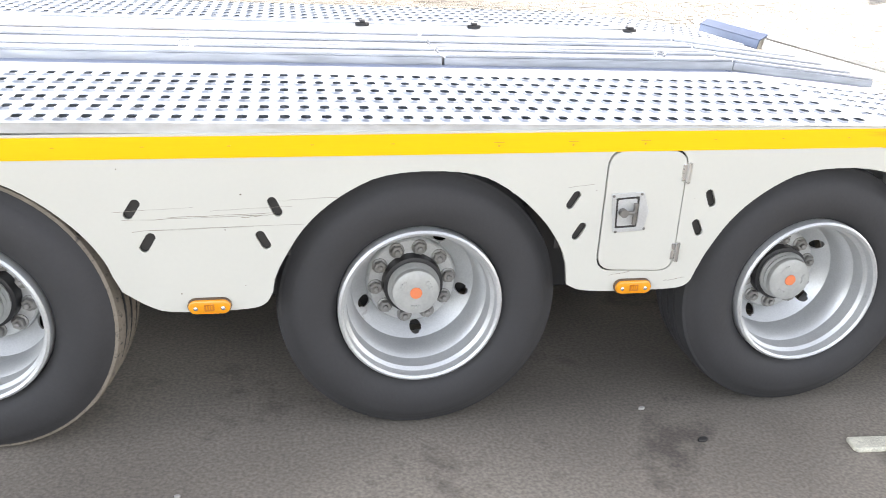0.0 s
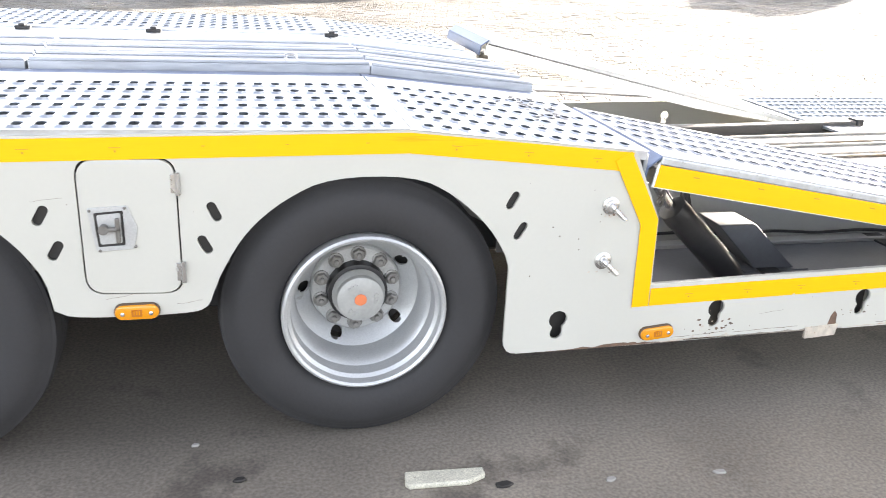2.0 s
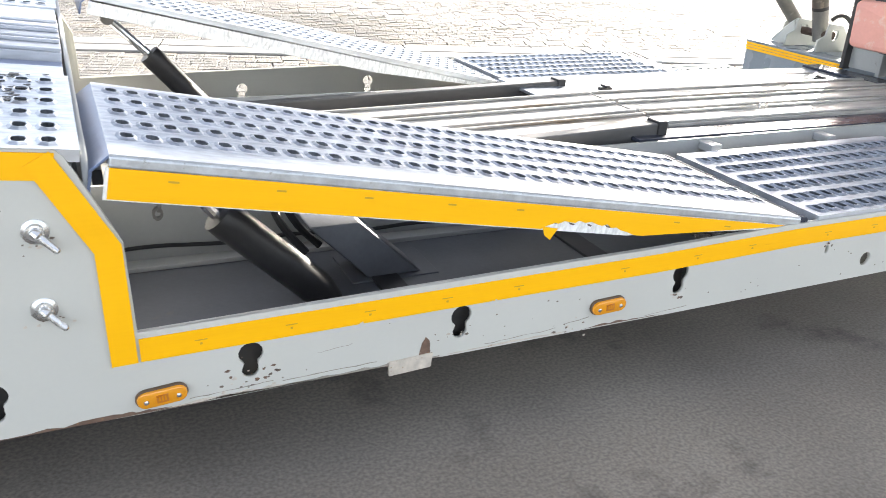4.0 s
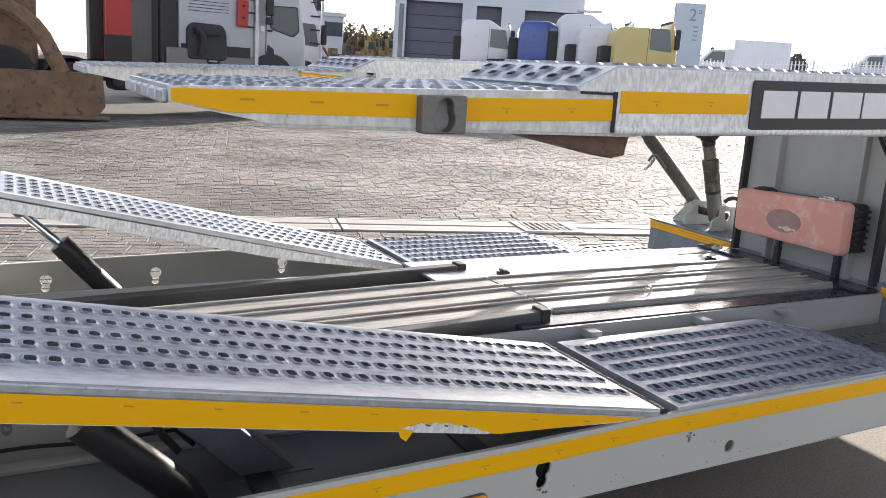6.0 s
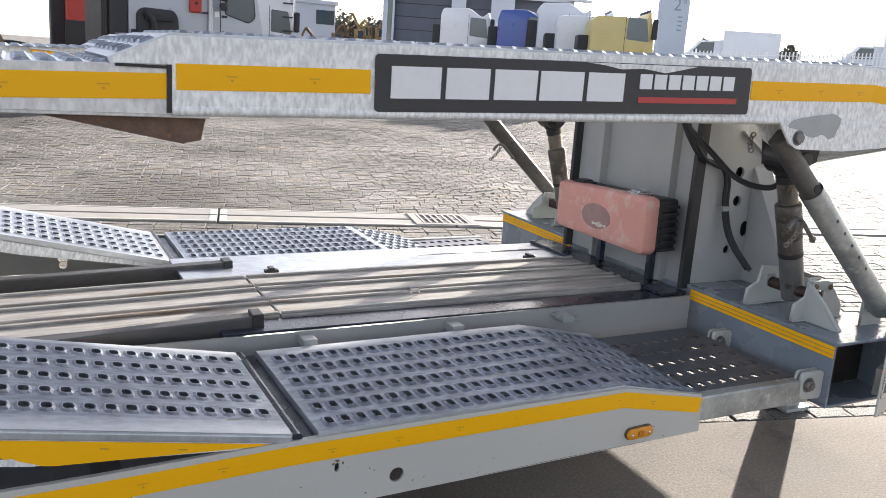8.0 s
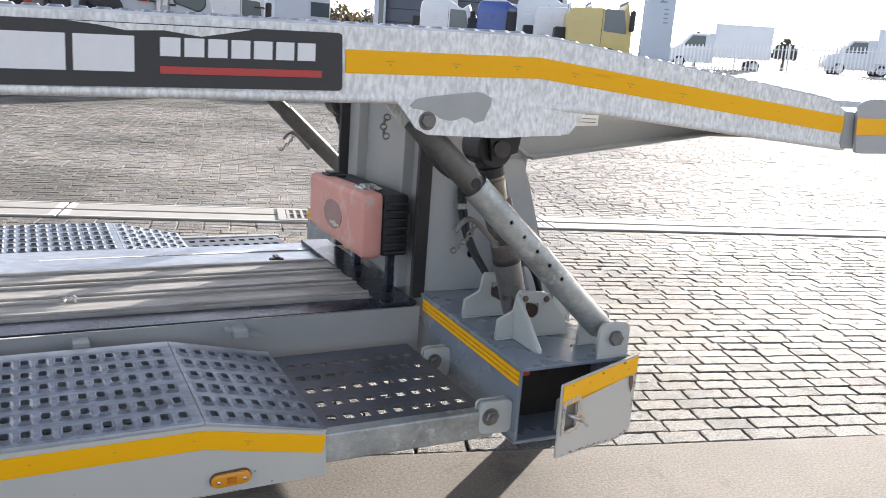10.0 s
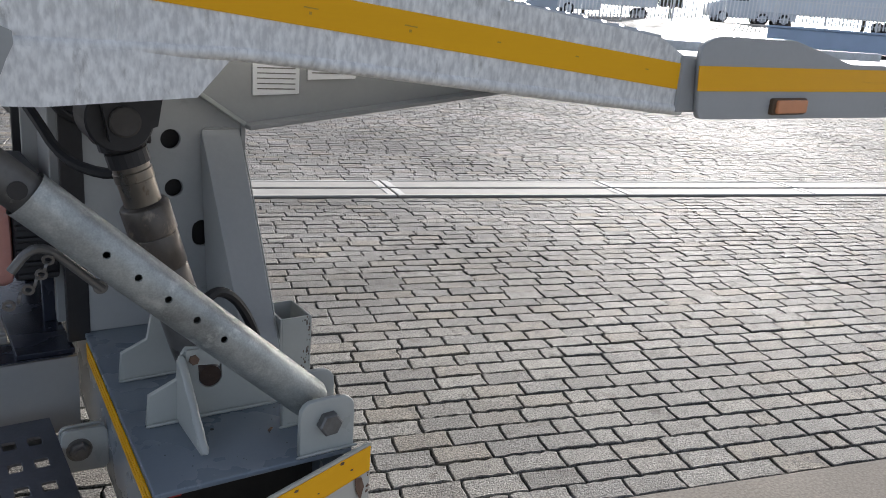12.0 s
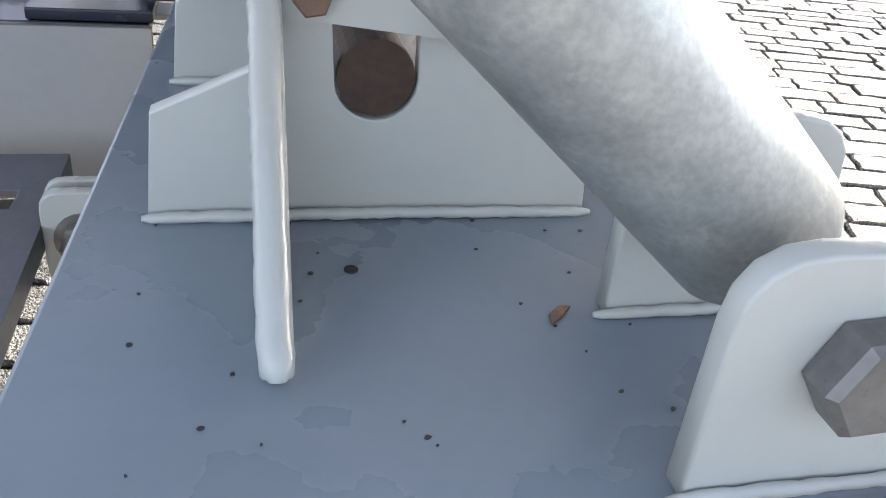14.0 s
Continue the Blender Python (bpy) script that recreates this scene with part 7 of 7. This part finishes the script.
part("canopy", box(-1.4, 0.1, -0.8, 0.2, 6.0, 6.15, 0.03), WALL_PALE, hall)
part("corner_window", box(0.35, 0.7, -0.17, -0.15, 0.4, 5.6, 0.0), GLASS, hall)
office = thing("office_building", (28.6, 77.4, on_ground(28.6, 77.4)), "low pale office building far behind the trucks", "building")
part("wall", box(-3, 2.4, -1, 6, 0, 5.3, 0.05), WALL_PALE, office)
part("roof", box(-3.2, 2.6, -1.2, 6.2, 5.3, 5.7, 0.05), WALL_PALE, office)
part("roof_house", box(0.0, 0.75, 0, 3, 5.7, 6.9, 0.03), DARK, office)
part("window", box(0.45, 2.25, -1.06, -1.0, 3.5, 4.8, 0.0), GLASS, office)

# sign pillar
pillar = thing("sign_pillar", (31.3, 29.8, on_ground(31.3, 29.8)), "pale grey sign pillar with unreadable print", "sign")
pillar.rotation_euler = (0, 0, math.radians(-27))
part("panel", box(-0.72, 0.72, -0.15, 0.15, 0, 4.0, 0.02), PILLAR, pillar)


def text_mesh(word, size, m, depth=0.004):
    """Raised writing in the built-in font."""
    cu = bpy.data.curves.new("writing", "FONT")
    cu.body, cu.size, cu.extrude = word, size, depth
    ob = bpy.data.objects.new("writing", cu)
    me = bpy.data.meshes.new_from_object(ob)
    bpy.data.objects.remove(ob)
    bpy.data.curves.remove(cu)
    me.transform(m)
    return me


UPRIGHT = Matrix(((1, 0, 0, 0), (0, 0, -1, 0), (0, 1, 0, 0), (0, 0, 0, 1)))
part("writing", text_mesh("2", 0.80, Matrix.Translation((-0.08, -0.153, 3.18)) @ UPRIGHT), WALL_BLUE, pillar, "blue-grey figure")
part("writing", text_mesh("a", 0.40, Matrix.Translation((0.38, -0.153, 3.52)) @ UPRIGHT), WALL_BLUE, pillar)
for k in range(4):
    part("print", box(0.20, 0.42, -0.156, -0.150, 2.86 - 0.20 * k, 2.92 - 0.20 * k, 0), WALL_BLUE, pillar)

# machine at the yard's edge
mach = thing("loader_machine", (2.3, 16.6, on_ground(2.3, 16.6)), "brown rusty loader with a wide bucket, parked", "machine")
part("bucket", joined(side_plate([(-3.5, 0.05), (1.25, 0.05), (1.45, 0.30), (1.40, 0.95), (-3.5, 0.95)], 0, 0.5)), LOADER, mach, "wide dark bucket")
part("bucket_edge", box(-3.5, 1.5, -0.5, -0.24, 0.05, 0.12, 0.02), LOADER, mach)
part("body", box(-3.2, 0.3, 1.0, 3.4, 0.7, 2.7, 0.15), LOADER, mach)
part("cabin", box(-3.0, -0.3, 1.2, 3.0, 2.7, 4.6, 0.1), LOADER, mach)
part("boom", sweep([(-0.9, 0.8, 2.3), (0.2, 0.4, 2.0), (0.7, 0.1, 0.9)], 0.16, 10), LOADER, mach)
for x in (-2.6, -0.4):
    part("wheel", lathe([(-0.25, 0.35), (-0.3, 0.6), (-0.2, 0.7), (0.2, 0.7), (0.3, 0.6), (0.25, 0.35)], "y", (x, 0.9, 0.7), 24), RUBBER, mach, smooth=True)


# fence
def fence(p, q, high=1.35):
    p, q = Vector((*p, 0)), Vector((*q, 0))
    ln = (q - p).length
    root = thing("palisade_fence", (p.x, p.y, on_ground(p.x, p.y)), "white palisade fence along the yard", "fence")
    d = (q - p).normalized()
    base = on_ground(p.x, p.y)
    slat = box(-0.032, 0.032, -0.012, 0.012, 0.1, high, 0.004)
    sm = mesh_of(slat, "slat")
    sm.materials.append(FENCE)
    n = int(ln / 0.18)
    for k in range(n):
        c = p + d * (k * 0.18)
        o = new("slat", sm)
        o.parent = root
        o.location = (c.x - p.x, c.y - p.y, on_ground(c.x, c.y) - base)
        o.rotation_euler = (0, 0, math.atan2(d.y, d.x))
    m_ = int(ln / 2.5)
    for k in range(m_):
        a_, b_ = p + d * (k * 2.5), p + d * min(ln, (k + 1) * 2.5)
        za, zb = on_ground(a_.x, a_.y) - base, on_ground(b_.x, b_.y) - base
        for h in (0.25, high - 0.2):
            part("rail", rod(a_ - p + Vector((0, 0, za + h)), b_ - p + Vector((0, 0, zb + h)), 0.022, 6), FENCE, root)
        part("post", rod(a_ - p + Vector((0, 0, za)), a_ - p + Vector((0, 0, za + high + 0.1)), 0.035, 8), FENCE, root)


fence(FENCE_A, FENCE_B)
pole_at = (30.0, 11.9)
pole = thing("light_pole", (*pole_at, on_ground(*pole_at)), "grey light pole at the fence", "pole")
part("shaft", rod((0, 0, 0), (0.1, 0.05, 3.6), 0.09, 12, 0.05), NUT, pole)
part("base", rod((0, 0, 0), (0, 0, 0.25), 0.16, 12), NUT, pole)
STEEL_BLUE = shader("steel_blue", (0.40, 0.50, 0.64), 0.5, 0, 0.1, 2)
ramp_ = thing("blue_skip", (33.0, 16.0, on_ground(33.0, 16.0)), "long low bluish steel skip beyond the trailer", "skip")
ramp_.rotation_euler = (0, 0, math.radians(-58))
part("body", box(-2.1, 2.1, -0.7, 0.7, 0.0, 0.62, 0.04), STEEL_BLUE, ramp_)
part("rim", box(-2.16, 2.16, -0.76, 0.76, 0.62, 0.70, 0.02), STEEL_BLUE, ramp_)



# trees on the skyline
# paler and greyer than tree_leaf: distance haze put into the colour
LEAF_HAZY = shader("hazy_leaf", (0.12, 0.12, 0.10), 0.8, 0, 0.4, 2, shift=[(0.7, 0.7, 0.7), (1.2, 1.1, 1.0)])


def tree(x, y, high, seed):
    r = random.Random(seed)
    root = thing("tree", (x, y, on_ground(x, y)), "dark bare-edged tree on the skyline", "tree", "trees on the skyline")
    trunk = rod((0, 0, 0), (0.1, 0.05, high * 0.6), 0.16, 8, 0.07)
    for k in range(6):
        a_ = r.uniform(0, 6.28)
        trunk = joined(trunk, rod((0.05, 0.02, high * r.uniform(0.3, 0.55)), (math.cos(a_) * high * 0.28, math.sin(a_) * high * 0.28, high * r.uniform(0.6, 0.85)), 0.05, 6, 0.02))
    part("trunk", trunk, BARK, root)
    verts, faces = [], []
    for k in range(420):
        a_, t_ = r.uniform(0, 6.28), r.random() ** 0.5
        rr = high * 0.34 * t_
        z = high * (0.42 + 0.55 * r.random() * (1.15 - 0.75 * t_))
        c_ = Vector((math.cos(a_) * rr, math.sin(a_) * rr, z))
        n1 = Vector((r.uniform(-1, 1), r.uniform(-1, 1), r.uniform(-1, 1))).normalized() * r.uniform(0.12, 0.3)
        n2 = n1.cross(Vector((r.uniform(-1, 1), r.uniform(-1, 1), r.uniform(-1, 1)))).normalized() * r.uniform(0.1, 0.25)
        q = len(verts)
        verts += [c_ - n1, c_ + n2, c_ + n1, c_ - n2]
        faces.append((q, q + 1, q + 2, q + 3))
    me = bpy.data.meshes.new("crown")
    me.from_pydata(verts, [], faces)
    part("crown", me, LEAF_HAZY if x > 33 else LEAF, root)


rnd = random.Random(5)
for k in range(9):
    tree(34.6 + 0.85 * k + rnd.uniform(-0.5, 0.5), 88 - 0.6 * k + rnd.uniform(-2, 2), rnd.uniform(4.3, 5.5), k)
for k in range(5):
    tree(47 + 7.2 * k + rnd.uniform(-1, 1), 46 - 4.0 * k + rnd.uniform(-2, 2), rnd.uniform(2.2, 3.2), 20 + k)
MACHINE = shader("machine_yellow", (0.46, 0.31, 0.13), 0.6, 0, 0.4, 1.5, 20, 0.1, (0.14, 0.09, 0.05), 0.5)


def digger(x, y, high, paint, lean):
    """A parked excavator seen from far off: tracks, house, cabin and a folded boom."""
    root = thing("excavator", (x, y, on_ground(x, y)), "rusty excavator with a folded boom beside the hall", "machine", "machines beside the hall")
    for q in (-0.6, 0.6):
        part("track", side_plate(rounded([(-0.8, 0.0), (0.8, 0.0), (0.9, 0.35), (0.7, 0.6), (-0.7, 0.6), (-0.9, 0.35)], 0.15), q, 0.35), DARK, root)
    part("house", box(-0.75, 0.6, -0.6, 0.6, 0.6, high * 0.52, 0.1), paint, root)
    c_ = part("cabin", box(0.0, 0.6, -0.62, 0.1, high * 0.5, high * 0.78, 0.06), paint, root)
    part("pane", box(0.08, 0.52, -0.64, -0.62, high * 0.58, high * 0.74, 0), GLASS, c_)
    part("boom", sweep([(0.3, 0.3, high * 0.5), (0.5 * lean, 0.2, high * 0.86), (0.9 * lean, 0, high)], 0.12, 8), paint, root)
    part("stick", sweep([(0.9 * lean, 0, high), (1.25 * lean, 0, high * 0.8), (1.2 * lean, 0, high * 0.45)], 0.09, 8), paint, root)


for x, y, high, paint, lean in ((24.6, 62.5, 2.7, LOADER, -1), (25.6, 62.0, 3.1, LOADER, 1), (26.6, 62.6, 2.9, LOADER, 1), (27.4, 61.8, 3.5, MACHINE, 1), (28.3, 62.4, 3.9, MACHINE, -1), (29.2, 61.9, 3.7, MACHINE, 1)):
    digger(x, y, high, paint, lean)

# ---- paving blocks ----
def zigzag(u):
    k = (u / 0.068) % 1.0
    return 0.0046 * (abs(2 * k - 1) * 2 - 1)


def ends(v):
    """The stepped line of a block's short end, v from 0 to 1 across it."""
    return (0.0, 0.0050, -0.0042, 0.0)[round(v * 3)]


def paver_arrays(cells, wavy):
    """Chamfered interlocking blocks, one for each cell, as plain vertices and faces."""
    verts, faces, jig = [], [], random.Random(8)
    steps = 6 if wavy else 1
    cross = (1 / 3, 2 / 3) if wavy else ()
    for u, v, ln, lift, tu, tv, wd in cells:
        worn = max(0.0, noise.noise((u * 0.55, v * 0.75, 3.0)) + 0.12)
        g_ = 0.0032 + 0.0040 * worn
        bite = jig.uniform(0.3, 1.15)
        rough_ = 0.0026 + 0.0042 * worn
        k = len(verts)
        lean = 0.010
        rim_ = [(j / steps, 0) for j in range(steps + 1)] + [(1, c) for c in cross] + [(1 - j / steps, 1) for j in range(steps + 1)] + [(0, c) for c in reversed(cross)]
        wob = [(jig.uniform(-rough_, rough_), jig.uniform(-rough_, rough_)) for _ in rim_]
        n = len(rim_)
        for inset, z in ((0.0, -0.014), (0.0, -0.004), (0.0045, 0.0)):
            for (su, sv), (wu, wv) in zip(rim_, wob):
                uu = u + g_ + inset + (ln - 2 * g_ - 2 * inset) * su + lean * (sv - 0.5) + wu + (ends(sv) * bite if wavy else 0)
                vv = v + g_ + inset + (wd - 2 * g_ - 2 * inset) * sv + wv + (zigzag(u + ln * su) if wavy else 0)
                verts.append(uv_point(uu, vv, z + lift + tu * (su - 0.5) + tv * (sv - 0.5)))
        for lev in (0, n):
            for q in range(n):
                faces.append((k + lev + q, k + lev + (q + 1) % n, k + lev + n + (q + 1) % n, k + lev + n + q))
        faces.append(tuple(range(k + 2 * n, k + 3 * n)))
    return verts, faces


rnd = random.Random(21)
near_cells, rest = [], []
v = SLAB_V
row = 0
while v < 19.0:
    wd = 0.105
    if 5.99 < v + wd and v < 6.62:
        v = 6.622
        row += 1
        continue
    lo, hi = (-9.0, 17.0) if v < 9 else (-9.0, 22.0)
    u = lo + (0.102 if row % 2 else 0.0)
    while u < hi:
        ln = (0.204 if rnd.random() > 0.035 else 0.102) + rnd.uniform(-0.004, 0.004)
        cell = (u, v, ln, rnd.gauss(0, 0.0014), rnd.gauss(0, 0.0018), rnd.gauss(0, 0.0015), wd)
        if 5.9 < u < 8.1 and v < 3.0:
            near_cells.append(cell)
        else:
            rest.append(cell)
        u += ln
    v += wd
    row += 1
for cell in near_cells[:300]:
    vv, ff = paver_arrays([cell], True)
    me = bpy.data.meshes.new("paving_block")
    me.from_pydata(vv, [], ff)
    part("paving_block", me, PAVER, g)
for wavy, cells in ((True, [c for c in rest if c[1] < 6.0] + near_cells[300:]), (False, [c for c in rest if c[1] >= 6.0])):
    vv, ff = paver_arrays(cells, wavy)
    me = bpy.data.meshes.new("paving_blocks")
    me.from_pydata(vv, [], ff)
    tagged(part("paving_blocks", me, PAVER, g), kind="stuff")
